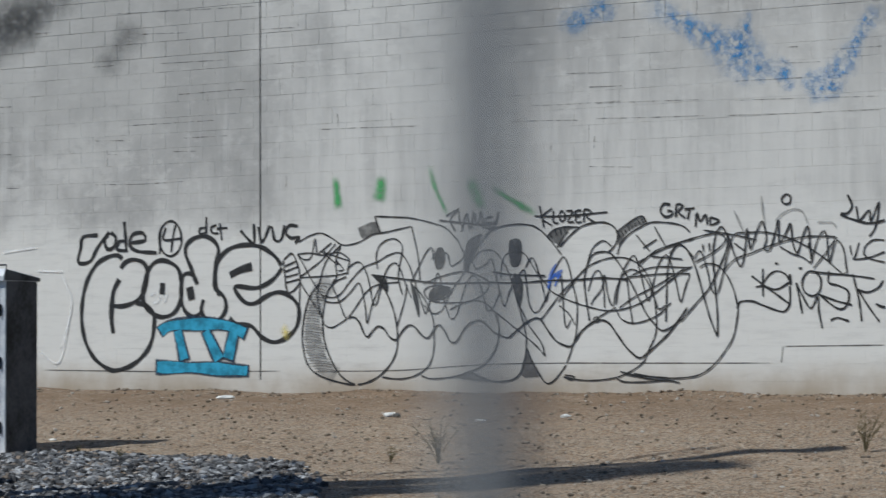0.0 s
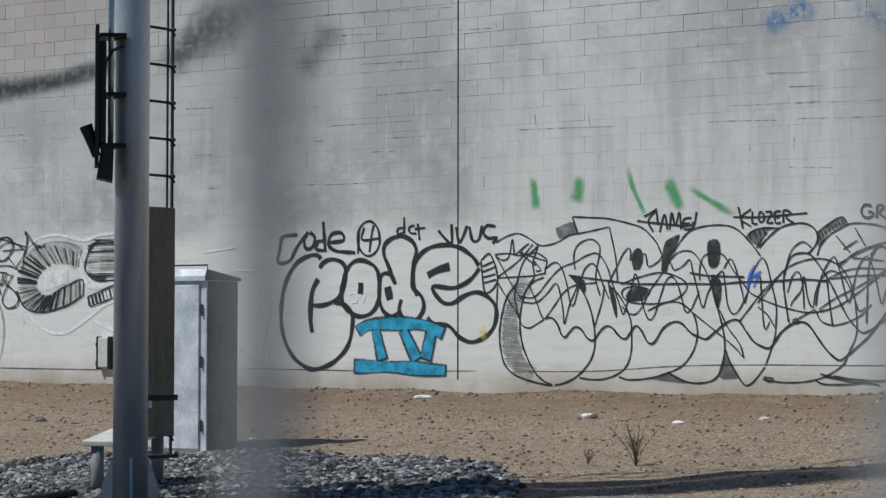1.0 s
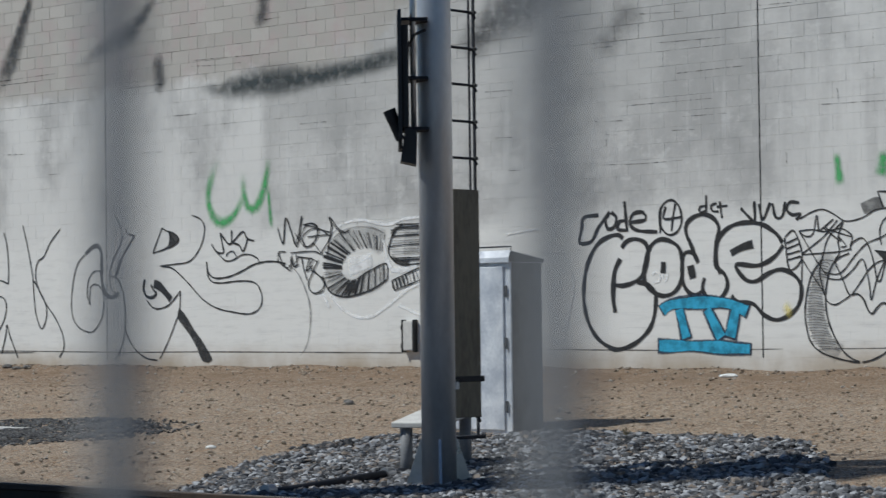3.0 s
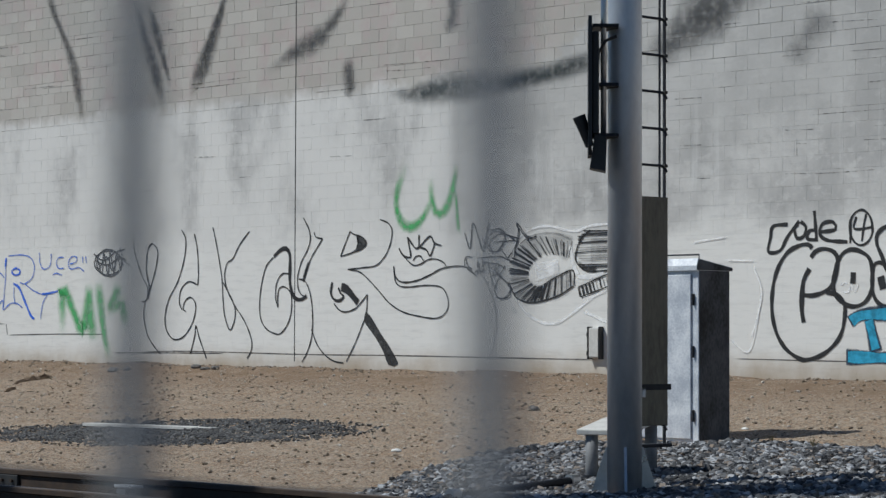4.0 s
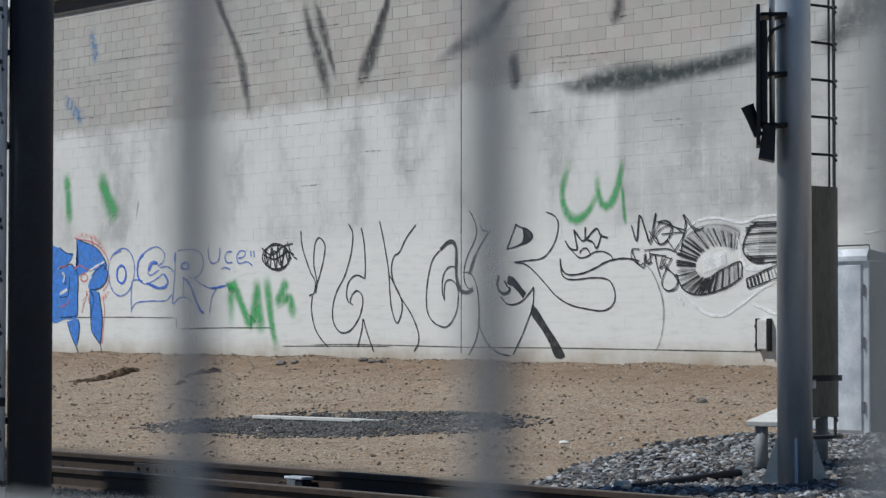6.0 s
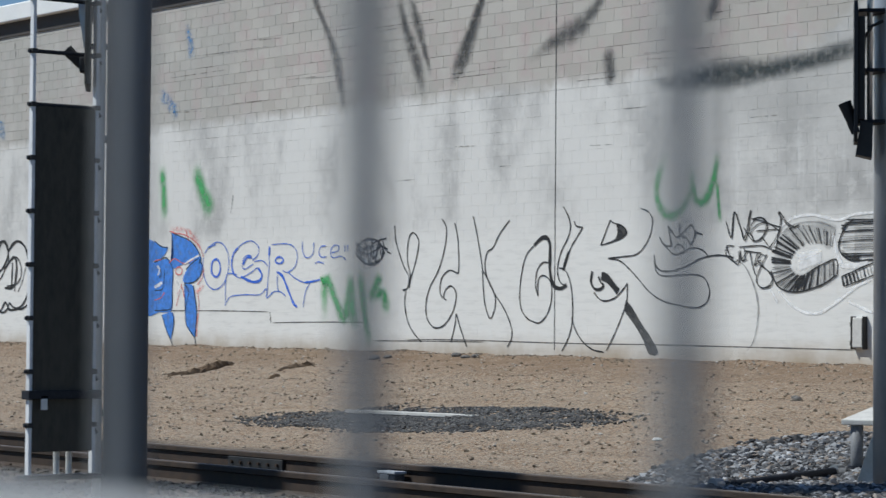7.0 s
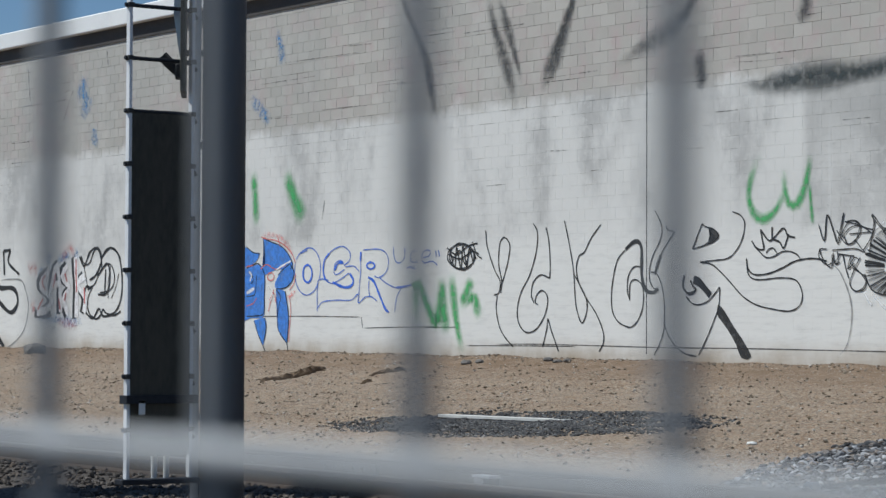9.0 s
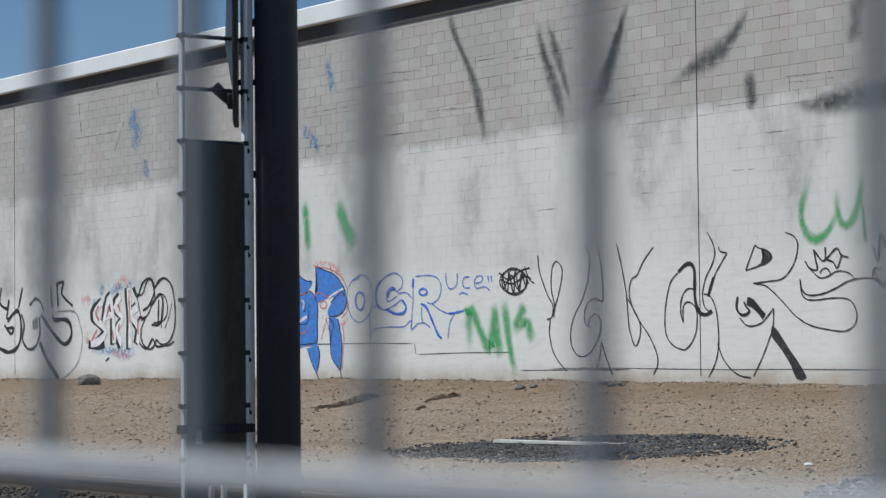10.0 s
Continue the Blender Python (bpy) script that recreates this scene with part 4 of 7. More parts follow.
g = graffiti("CODE in thick black bubble letters over a cyan IV")
line(g, P_BLACK, 0.057, (-20.93, 1.93), (-21.19, 1.91), (-21.23, 1.76), (-21.27, 1.57), (-21.07, 1.58), (-20.95, 1.75), (-20.84, 1.87), (-20.76, 1.93))
line(g, P_BLACK, 0.057, (-20.74, 1.97), (-20.82, 1.87), (-20.78, 1.74), (-20.67, 1.76), (-20.63, 1.89), (-20.72, 1.96))
line(g, P_BLACK, 0.057, (-20.49, 2.10), (-20.47, 1.89), (-20.45, 1.69))
line(g, P_BLACK, 0.057, (-20.46, 1.84), (-20.58, 1.83), (-20.61, 1.73), (-20.47, 1.71))
line(g, P_BLACK, 0.056, (-20.40, 1.81), (-20.14, 1.84), (-20.18, 1.94), (-20.35, 1.92), (-20.40, 1.79), (-20.27, 1.70), (-19.94, 1.67))
line(g, P_MARK, 0.037, (-19.54, 1.85), (-19.56, 1.95), (-19.61, 2.03), (-19.69, 2.08), (-19.78, 2.07), (-19.85, 2.02), (-19.90, 1.93), (-19.91, 1.83), (-19.88, 1.73), (-19.81, 1.65), (-19.73, 1.62), (-19.65, 1.64), (-19.58, 1.70), (-19.54, 1.80), (-19.55, 1.91))
line(g, P_BLACK, 0.037, (-19.80, 2.00), (-19.83, 1.84), (-19.55, 1.85))
line(g, P_BLACK, 0.037, (-19.64, 2.03), (-19.68, 1.87), (-19.71, 1.67))
line(g, P_BLACK, 0.037, (-19.88, 1.99), (-19.90, 1.65))
line(g, P_MARK, 0.037, (-19.14, 2.12), (-19.14, 1.90))
line(g, P_MARK, 0.037, (-19.14, 1.98), (-19.24, 1.97), (-19.24, 1.90), (-19.14, 1.92))
line(g, P_MARK, 0.037, (-18.97, 2.01), (-19.06, 1.98), (-19.04, 1.91), (-18.94, 1.90))
line(g, P_MARK, 0.037, (-18.92, 2.03), (-18.89, 1.81))
line(g, P_MARK, 0.037, (-18.97, 1.96), (-18.80, 1.97))
line(g, P_BLACK, 0.046, (-18.59, 1.93), (-18.49, 1.83), (-18.38, 1.76), (-18.38, 2.01))
line(g, P_BLACK, 0.045, (-18.31, 1.97), (-18.25, 1.77), (-18.13, 1.98))
line(g, P_BLACK, 0.045, (-18.10, 1.97), (-18.05, 1.79), (-17.95, 1.80), (-17.90, 1.98))
line(g, P_BLACK, 0.045, (-17.69, 1.96), (-17.83, 1.97), (-17.88, 1.88), (-17.80, 1.81), (-17.67, 1.82), (-17.74, 1.74))
line(g, P_BLACK, 0.067, (-20.55, 1.47), (-20.48, 1.55), (-20.35, 1.59), (-20.20, 1.56), (-20.12, 1.49), (-20.10, 1.37), (-20.14, 1.20), (-20.22, 1.08), (-20.35, 1.01), (-20.52, 0.97), (-20.69, 0.98))
line(g, P_BLACK, 0.068, (-20.52, 1.59), (-20.59, 1.65), (-20.74, 1.64), (-20.93, 1.56), (-21.08, 1.39), (-21.17, 1.18), (-21.21, 0.94), (-21.20, 0.70), (-21.12, 0.45), (-20.96, 0.25), (-20.74, 0.13), (-20.59, 0.12), (-20.35, 0.19), (-20.14, 0.34), (-20.03, 0.51), (-19.99, 0.71), (-20.00, 0.87), (-20.12, 0.98), (-20.31, 1.01))
line(g, P_BLACK, 0.085, (-20.57, 1.33), (-20.67, 1.17), (-20.70, 0.96), (-20.70, 0.76), (-20.67, 0.61))
line(g, P_BLACK, 0.067, (-20.12, 1.37), (-20.18, 1.17), (-20.14, 0.96), (-20.00, 0.86), (-19.84, 0.82), (-19.67, 0.87), (-19.56, 1.02), (-19.54, 1.22), (-19.58, 1.43), (-19.71, 1.53), (-19.88, 1.57), (-20.03, 1.51), (-20.12, 1.37), (-20.14, 1.28))
line(g, P_BLACK, 0.109, (-19.85, 1.27), (-19.86, 1.12))
line(g, P_BLACK, 0.066, (-19.32, 1.29), (-19.39, 1.47), (-19.47, 1.63), (-19.46, 1.76), (-19.33, 1.85), (-19.16, 1.87), (-19.01, 1.80), (-18.94, 1.68), (-18.98, 1.52), (-19.01, 1.32), (-18.99, 1.18), (-18.86, 1.08), (-18.82, 0.94), (-18.89, 0.81), (-19.04, 0.74), (-19.16, 0.80), (-19.22, 0.91), (-19.18, 1.05))
line(g, P_BLACK, 0.066, (-19.28, 1.24), (-19.36, 1.37), (-19.49, 1.38), (-19.54, 1.26), (-19.54, 1.02), (-19.46, 0.87), (-19.33, 0.82), (-19.21, 0.88))
line(g, P_BLACK, 0.116, (-19.41, 1.21), (-19.37, 1.04))
line(g, P_BLACK, 0.066, (-17.95, 1.46), (-18.05, 1.58), (-18.25, 1.70), (-18.50, 1.74), (-18.75, 1.70), (-18.91, 1.59), (-18.99, 1.42), (-18.99, 1.25), (-18.93, 1.08))
line(g, P_BLACK, 0.065, (-18.77, 0.81), (-18.65, 0.72), (-18.42, 0.69), (-18.26, 0.55), (-18.06, 0.48), (-17.85, 0.55), (-17.71, 0.69), (-17.68, 0.90), (-17.78, 1.04), (-17.97, 1.12), (-18.17, 1.08), (-18.37, 0.98), (-18.54, 1.01), (-18.68, 1.20), (-18.34, 1.18), (-18.09, 1.28), (-17.93, 1.44))
line(g, P_BLACK, 0.115, (-18.76, 1.35), (-18.59, 1.42), (-18.41, 1.46))
line(g, P_MARK, 0.027, (-17.92, 1.53), (-17.77, 1.60), (-17.66, 1.27), (-17.85, 1.12), (-17.92, 1.53))
line(g, P_MARK, 0.027, (-17.89, 1.45), (-17.73, 1.51))
line(g, P_MARK, 0.027, (-17.89, 1.38), (-17.70, 1.44))
line(g, P_MARK, 0.027, (-17.88, 1.31), (-17.69, 1.35))
line(g, P_MARK, 0.027, (-17.87, 1.24), (-17.68, 1.28))
line(g, P_INK, 0.199, (-19.91, 0.62), (-19.73, 0.71), (-19.26, 0.73), (-18.81, 0.70), (-18.49, 0.58))
line(g, P_INK, 0.200, (-19.60, 0.65), (-19.49, 0.23))
line(g, P_INK, 0.198, (-19.16, 0.65), (-18.92, 0.23))
line(g, P_INK, 0.198, (-18.69, 0.64), (-18.79, 0.24))
line(g, P_INK, 0.199, (-19.97, 0.16), (-19.27, 0.15), (-18.45, 0.11))
line(g, P_CYAN, 0.155, (-19.88, 0.62), (-19.73, 0.70), (-19.26, 0.72), (-18.81, 0.70), (-18.52, 0.59))
line(g, P_CYAN, 0.156, (-19.60, 0.64), (-19.49, 0.26))
line(g, P_CYAN, 0.154, (-19.15, 0.63), (-18.93, 0.26))
line(g, P_CYAN, 0.154, (-18.69, 0.63), (-18.79, 0.27))
line(g, P_CYAN, 0.155, (-19.94, 0.16), (-19.27, 0.15), (-18.48, 0.11))
line(g, P_WHITE, 0.030, (-20.05, 1.09), (-19.99, 1.14), (-19.91, 1.09), (-19.93, 1.01), (-20.02, 1.01))
line(g, P_WHITE, 0.030, (-19.88, 1.12), (-19.82, 1.01), (-19.77, 1.12))
line(g, P_YELLOW, 0.217, (-17.96, 0.70), (-17.87, 0.60), (-17.92, 0.52))

g = graffiti("tangle of thin black bubble letters crossed out with scribbles")
fill(g, P_SHADE, (-16.78, 1.91), (-16.58, 1.98), (-16.49, 1.96), (-16.46, 1.84), (-16.62, 1.80), (-16.73, 1.78))
fill(g, P_SHADE, (-15.40, 0.03), (-15.15, 0.11), (-14.89, -0.01), (-15.14, -0.00))
fill(g, P_SHADE, (-14.36, 0.39), (-14.46, 0.07), (-14.29, 0.04), (-14.17, 0.07), (-14.30, 0.26))
fill(g, P_SHADE, (-14.08, 1.73), (-13.98, 1.81), (-13.83, 1.84), (-13.66, 1.83), (-13.81, 1.79), (-13.93, 1.63))
fill(g, P_SHADE, (-13.14, 1.76), (-13.01, 1.85), (-12.82, 1.94), (-12.76, 1.85), (-12.85, 1.83), (-13.01, 1.75), (-13.12, 1.59))
fill(g, P_DARKFILL, (-16.59, 1.32), (-16.36, 1.26), (-16.34, 1.09), (-16.45, 1.19))
fill(g, P_DARKFILL, (-16.01, 1.20), (-15.93, 1.12), (-15.88, 0.91), (-15.89, 0.77), (-15.97, 1.01))
fill(g, P_DARKFILL, (-15.64, 1.37), (-15.67, 1.50), (-15.64, 1.60), (-15.57, 1.64), (-15.51, 1.58), (-15.51, 1.46), (-15.56, 1.37))
fill(g, P_DARKFILL, (-15.25, 1.35), (-15.23, 1.56), (-15.19, 1.70), (-15.11, 1.75), (-14.99, 1.79), (-15.01, 1.71), (-15.07, 1.59), (-15.15, 1.42), (-15.17, 1.34))
fill(g, P_DARKFILL, (-15.71, 1.12), (-15.55, 1.16), (-15.43, 1.11), (-15.52, 1.02), (-15.71, 0.98), (-15.75, 1.05))
fill(g, P_DARKFILL, (-14.61, 1.62), (-14.59, 1.70), (-14.48, 1.72), (-14.43, 1.65), (-14.43, 1.48), (-14.48, 1.38), (-14.57, 1.38), (-14.60, 1.48))
fill(g, P_DARKFILL, (-14.57, 1.21), (-14.52, 1.30), (-14.42, 1.21), (-14.42, 1.00), (-14.47, 0.87), (-14.53, 1.04))
line(g, P_RING, 0.287, (-17.18, 1.25), (-17.34, 1.13), (-17.42, 0.95), (-17.47, 0.74), (-17.46, 0.52), (-17.40, 0.31), (-17.28, 0.15), (-17.12, 0.04))
line(g, P_MARK, 0.021, (-17.69, 1.75), (-17.51, 1.83), (-17.34, 1.86), (-17.17, 1.79), (-17.04, 1.71), (-16.91, 1.70), (-16.74, 1.74), (-16.57, 1.82), (-16.41, 1.84), (-16.16, 1.88), (-15.99, 1.91))
line(g, P_MARK, 0.021, (-15.99, 1.91), (-15.95, 1.75), (-15.90, 1.54), (-15.88, 1.36), (-15.87, 1.22))
line(g, P_MARK, 0.026, (-16.53, 2.05), (-16.49, 1.94), (-16.45, 1.84))
line(g, P_MARK, 0.023, (-16.53, 2.05), (-16.24, 2.03), (-16.00, 2.01), (-15.69, 1.94), (-15.51, 1.88), (-15.39, 1.78), (-15.31, 1.69), (-15.24, 1.55))
line(g, P_MARK, 0.021, (-17.70, 1.60), (-17.51, 1.61), (-17.30, 1.58), (-17.08, 1.61), (-16.95, 1.55), (-16.91, 1.50), (-16.94, 1.38), (-16.93, 1.33))
line(g, P_MARK, 0.021, (-17.70, 1.60), (-17.61, 1.47), (-17.51, 1.31), (-17.41, 1.17), (-17.29, 1.02))
line(g, P_MARK, 0.021, (-17.66, 1.31), (-17.51, 1.40), (-17.34, 1.51), (-17.21, 1.63), (-17.12, 1.72))
line(g, P_MARK, 0.021, (-17.67, 1.30), (-17.34, 1.31), (-17.12, 1.32), (-16.93, 1.35))
line(g, P_MARK, 0.021, (-17.70, 1.60), (-17.60, 1.53), (-17.49, 1.56), (-17.43, 1.79), (-17.40, 1.60), (-17.34, 1.63), (-17.18, 1.73), (-17.30, 1.63), (-17.12, 1.56), (-16.91, 1.50))
line(g, P_MARK, 0.021, (-17.34, 1.63), (-17.08, 1.45), (-17.12, 1.52), (-17.00, 1.39), (-17.08, 1.38))
line(g, P_MARK, 0.021, (-17.04, 1.70), (-17.21, 1.56), (-17.29, 1.45), (-17.36, 1.24), (-17.40, 1.06), (-17.34, 0.81))
line(g, P_MARK, 0.021, (-17.04, 1.70), (-17.12, 1.49), (-17.10, 1.31), (-17.17, 1.20), (-17.08, 1.02), (-16.99, 0.81), (-16.94, 0.77))
line(g, P_MARK, 0.026, (-17.35, 1.24), (-17.51, 1.06), (-17.59, 0.84), (-17.63, 0.59), (-17.61, 0.38), (-17.55, 0.20), (-17.42, 0.08), (-17.20, -0.00), (-16.95, -0.05), (-16.82, -0.06))
line(g, P_MARK, 0.026, (-16.95, 1.30), (-17.12, 1.24), (-17.23, 1.13), (-17.29, 0.95), (-17.32, 0.74), (-17.29, 0.49), (-17.20, 0.27), (-17.08, 0.09), (-16.95, -0.01), (-16.82, -0.06))
line(g, P_MARK, 0.021, (-17.66, 1.24), (-17.67, 1.02), (-17.67, 0.84))
line(g, P_MARK, 0.021, (-17.68, 1.28), (-17.58, 1.13), (-17.47, 0.99), (-17.34, 0.81), (-17.29, 0.70), (-17.18, 0.66), (-17.06, 0.71), (-16.95, 0.77))
line(g, P_MARK, 0.026, (-16.46, 1.23), (-16.34, 1.05), (-16.26, 0.87), (-16.21, 0.66), (-16.20, 0.45), (-16.25, 0.28), (-16.36, 0.14), (-16.49, 0.04), (-16.65, -0.03), (-16.80, -0.06))
line(g, P_MARK, 0.023, (-16.44, 0.04), (-16.28, 0.02), (-16.11, 0.02), (-15.91, 0.07), (-15.75, 0.18), (-15.68, 0.35), (-15.67, 0.56), (-15.68, 0.73), (-15.75, 0.91), (-15.87, 1.08), (-16.01, 1.20))
line(g, P_MARK, 0.023, (-15.87, 0.06), (-15.71, 0.02), (-15.42, 0.04), (-15.15, 0.11), (-14.95, 0.20), (-14.81, 0.36), (-14.75, 0.53), (-14.75, 0.66), (-14.79, 0.80), (-14.87, 0.89), (-14.99, 0.96), (-15.15, 0.97), (-15.31, 0.92), (-15.45, 0.86))
line(g, P_MARK, 0.025, (-15.15, 0.11), (-14.99, 0.03), (-14.83, -0.01), (-14.67, -0.01), (-14.52, 0.03), (-14.44, 0.12), (-14.39, 0.26), (-14.37, 0.46), (-14.40, 0.66), (-14.46, 0.87), (-14.48, 1.00))
line(g, P_MARK, 0.022, (-14.36, 0.39), (-14.29, 0.22), (-14.19, 0.07), (-14.10, -0.03), (-14.01, -0.01), (-13.91, 0.09), (-13.83, 0.19))
line(g, P_MARK, 0.021, (-16.49, 1.38), (-16.51, 1.55), (-16.47, 1.67), (-16.37, 1.74), (-16.24, 1.76), (-16.14, 1.69), (-16.13, 1.58), (-16.18, 1.37), (-16.18, 1.22), (-16.12, 1.05))
line(g, P_MARK, 0.021, (-16.95, 1.38), (-16.87, 1.45), (-16.76, 1.48), (-16.67, 1.37), (-16.61, 1.19), (-16.56, 0.96), (-16.51, 0.95), (-16.46, 1.09), (-16.36, 1.37), (-16.24, 1.46), (-16.16, 1.38), (-16.08, 1.19), (-15.99, 1.01))
line(g, P_MARK, 0.021, (-17.34, 1.07), (-17.16, 1.04), (-17.04, 1.09), (-16.87, 1.27), (-16.70, 1.41), (-16.49, 1.48), (-16.32, 1.56), (-16.16, 1.58), (-16.03, 1.43), (-15.95, 1.22), (-15.83, 0.91), (-15.79, 0.82), (-15.75, 0.91), (-15.67, 1.15), (-15.62, 1.32), (-15.57, 1.22), (-15.51, 0.94), (-15.43, 0.76), (-15.35, 0.80), (-15.27, 1.01), (-15.19, 1.21), (-15.11, 1.28), (-15.03, 1.21), (-14.96, 1.01), (-14.91, 0.85), (-14.83, 0.88), (-14.71, 1.11))
line(g, P_MARK, 0.021, (-17.29, 0.99), (-17.08, 0.98), (-16.91, 1.09), (-16.78, 1.22), (-16.72, 1.12), (-16.67, 0.88), (-16.65, 0.71), (-16.57, 0.95), (-16.45, 1.19), (-16.41, 1.26))
line(g, P_MARK, 0.021, (-16.94, 0.77), (-16.82, 0.91), (-16.66, 1.10), (-16.49, 1.19), (-16.16, 1.22))
line(g, P_MARK, 0.021, (-16.21, 0.66), (-16.16, 0.80), (-16.09, 1.01), (-16.06, 1.19))
line(g, P_MARK, 0.021, (-16.01, 1.20), (-15.87, 1.43), (-15.79, 1.57), (-15.71, 1.64), (-15.68, 1.58), (-15.69, 1.48))
line(g, P_MARK, 0.020, (-15.51, 1.55), (-15.47, 1.56), (-15.44, 1.42), (-15.39, 1.41), (-15.27, 1.48), (-15.23, 1.55))
line(g, P_MARK, 0.020, (-15.15, 1.45), (-15.03, 1.56), (-14.89, 1.59), (-14.78, 1.55), (-14.67, 1.41), (-14.60, 1.28), (-14.53, 1.10), (-14.48, 0.93))
line(g, P_MARK, 0.022, (-15.09, 1.56), (-14.99, 1.69), (-14.87, 1.81), (-14.71, 1.87), (-14.48, 1.89), (-14.29, 1.87), (-14.17, 1.81), (-14.08, 1.73), (-13.96, 1.60), (-13.88, 1.50))
line(g, P_MARK, 0.021, (-15.83, 1.19), (-15.59, 1.27), (-15.27, 1.33), (-15.03, 1.28), (-14.89, 1.18), (-14.95, 1.06), (-15.15, 0.97), (-15.43, 0.95), (-15.71, 0.98), (-15.81, 1.08), (-15.75, 1.15), (-15.55, 1.16), (-15.41, 1.11), (-15.51, 1.01), (-15.71, 0.99))
line(g, P_MARK, 0.020, (-15.81, 0.94), (-15.75, 0.86), (-15.63, 0.82), (-15.52, 0.91), (-15.43, 1.08), (-15.27, 1.28), (-15.19, 1.39), (-15.12, 1.45), (-15.07, 1.36), (-14.95, 1.40), (-14.85, 1.48), (-14.81, 1.35), (-14.75, 1.14), (-14.67, 0.90), (-14.60, 1.07), (-14.48, 1.27), (-14.39, 1.35))
line(g, P_MARK, 0.020, (-14.71, 1.21), (-14.71, 1.38), (-14.65, 1.52), (-14.48, 1.56), (-14.37, 1.51), (-14.25, 1.34), (-14.13, 1.20), (-14.02, 1.07), (-13.79, 0.96), (-13.53, 0.88), (-13.27, 0.83), (-13.05, 0.85), (-12.83, 0.92), (-12.62, 1.05), (-12.33, 1.25), (-12.15, 1.34))
line(g, P_MARK, 0.020, (-14.87, 0.88), (-14.56, 0.66), (-14.25, 0.43), (-14.11, 0.29))
line(g, P_MARK, 0.020, (-14.11, 0.29), (-14.17, 0.46), (-14.33, 0.66), (-14.44, 0.87))
line(g, P_MARK, 0.020, (-14.39, 1.35), (-14.29, 1.48), (-14.21, 1.34), (-14.13, 1.07), (-14.10, 0.95), (-14.06, 1.07), (-14.01, 1.27), (-13.91, 1.44), (-13.85, 1.48), (-13.79, 1.37), (-13.73, 1.13), (-13.68, 0.93), (-13.68, 0.73), (-13.70, 0.53), (-13.76, 0.36), (-13.83, 0.19))
line(g, P_MARK, 0.020, (-14.39, 1.34), (-14.36, 1.14), (-14.33, 0.93), (-14.26, 0.82), (-14.17, 0.87), (-14.06, 1.07))
line(g, P_MARK, 0.020, (-14.17, 0.73), (-14.02, 0.90), (-13.87, 1.07), (-13.72, 1.20), (-13.53, 1.36))
line(g, P_MARK, 0.020, (-13.92, 0.90), (-13.79, 0.80), (-13.70, 0.66))
line(g, P_MARK, 0.020, (-13.89, 1.27), (-13.87, 1.00), (-13.85, 0.73), (-13.82, 0.63), (-13.76, 0.73))
line(g, P_MARK, 0.020, (-14.08, 1.73), (-13.98, 1.81), (-13.83, 1.84), (-13.64, 1.83))
line(g, P_MARK, 0.020, (-13.94, 1.60), (-13.87, 1.70), (-13.79, 1.79))
line(g, P_MARK, 0.025, (-13.91, 1.60), (-13.76, 1.74), (-13.61, 1.84), (-13.42, 1.88), (-13.27, 1.87), (-13.16, 1.80), (-13.13, 1.69), (-13.18, 1.59), (-13.27, 1.51))
line(g, P_MARK, 0.020, (-13.14, 1.76), (-13.01, 1.85), (-12.82, 1.94), (-12.74, 1.85))
line(g, P_MARK, 0.022, (-13.14, 1.49), (-13.09, 1.62), (-12.98, 1.73), (-12.83, 1.81), (-12.69, 1.86), (-12.47, 1.85), (-12.29, 1.81), (-12.19, 1.73))
line(g, P_MARK, 0.022, (-12.89, 1.72), (-12.71, 1.52))
line(g, P_MARK, 0.022, (-12.65, 1.81), (-12.51, 1.58))
line(g, P_MARK, 0.022, (-12.80, 1.56), (-12.62, 1.66))
line(g, P_MARK, 0.020, (-13.94, 0.93), (-13.76, 1.13), (-13.57, 1.33), (-13.35, 1.43), (-13.12, 1.46), (-12.94, 1.42), (-12.80, 1.32), (-12.70, 1.15), (-12.65, 0.92), (-12.63, 0.69), (-12.65, 0.53), (-12.73, 0.37), (-12.80, 0.23), (-12.94, 0.13), (-13.13, 0.05), (-13.38, 0.01), (-13.64, 0.01), (-13.87, 0.05))
line(g, P_MARK, 0.025, (-13.51, 0.70), (-13.55, 0.93), (-13.58, 1.20), (-13.53, 1.40), (-13.46, 1.50), (-13.35, 1.53), (-13.23, 1.51), (-13.12, 1.39), (-12.98, 1.19), (-12.87, 0.99), (-12.76, 0.79), (-12.65, 0.66), (-12.56, 0.59), (-12.44, 0.63), (-12.30, 0.73))
line(g, P_MARK, 0.020, (-13.57, 1.26), (-13.49, 1.53), (-13.40, 1.63), (-13.31, 1.66), (-13.21, 1.59))
line(g, P_MARK, 0.020, (-13.53, 1.06), (-13.46, 1.26), (-13.40, 1.31), (-13.35, 1.26), (-13.32, 1.06), (-13.31, 0.86))
line(g, P_MARK, 0.020, (-13.49, 0.90), (-13.46, 0.96), (-13.35, 1.09), (-13.31, 1.26))
line(g, P_MARK, 0.020, (-13.31, 1.26), (-13.26, 0.99), (-13.20, 0.89), (-13.16, 1.06), (-13.09, 1.22), (-12.98, 1.31), (-12.87, 1.29), (-12.76, 1.19), (-12.65, 0.96), (-12.60, 0.84), (-12.51, 0.89))
line(g, P_MARK, 0.020, (-13.16, 0.89), (-13.12, 1.13), (-13.05, 1.32), (-12.94, 1.47), (-12.89, 1.44), (-12.83, 1.25), (-12.77, 1.02), (-12.73, 0.94), (-12.69, 1.06), (-12.62, 1.32), (-12.53, 1.46), (-12.47, 1.45), (-12.40, 1.25), (-12.34, 0.99), (-12.31, 0.92), (-12.26, 1.08), (-12.19, 1.25))
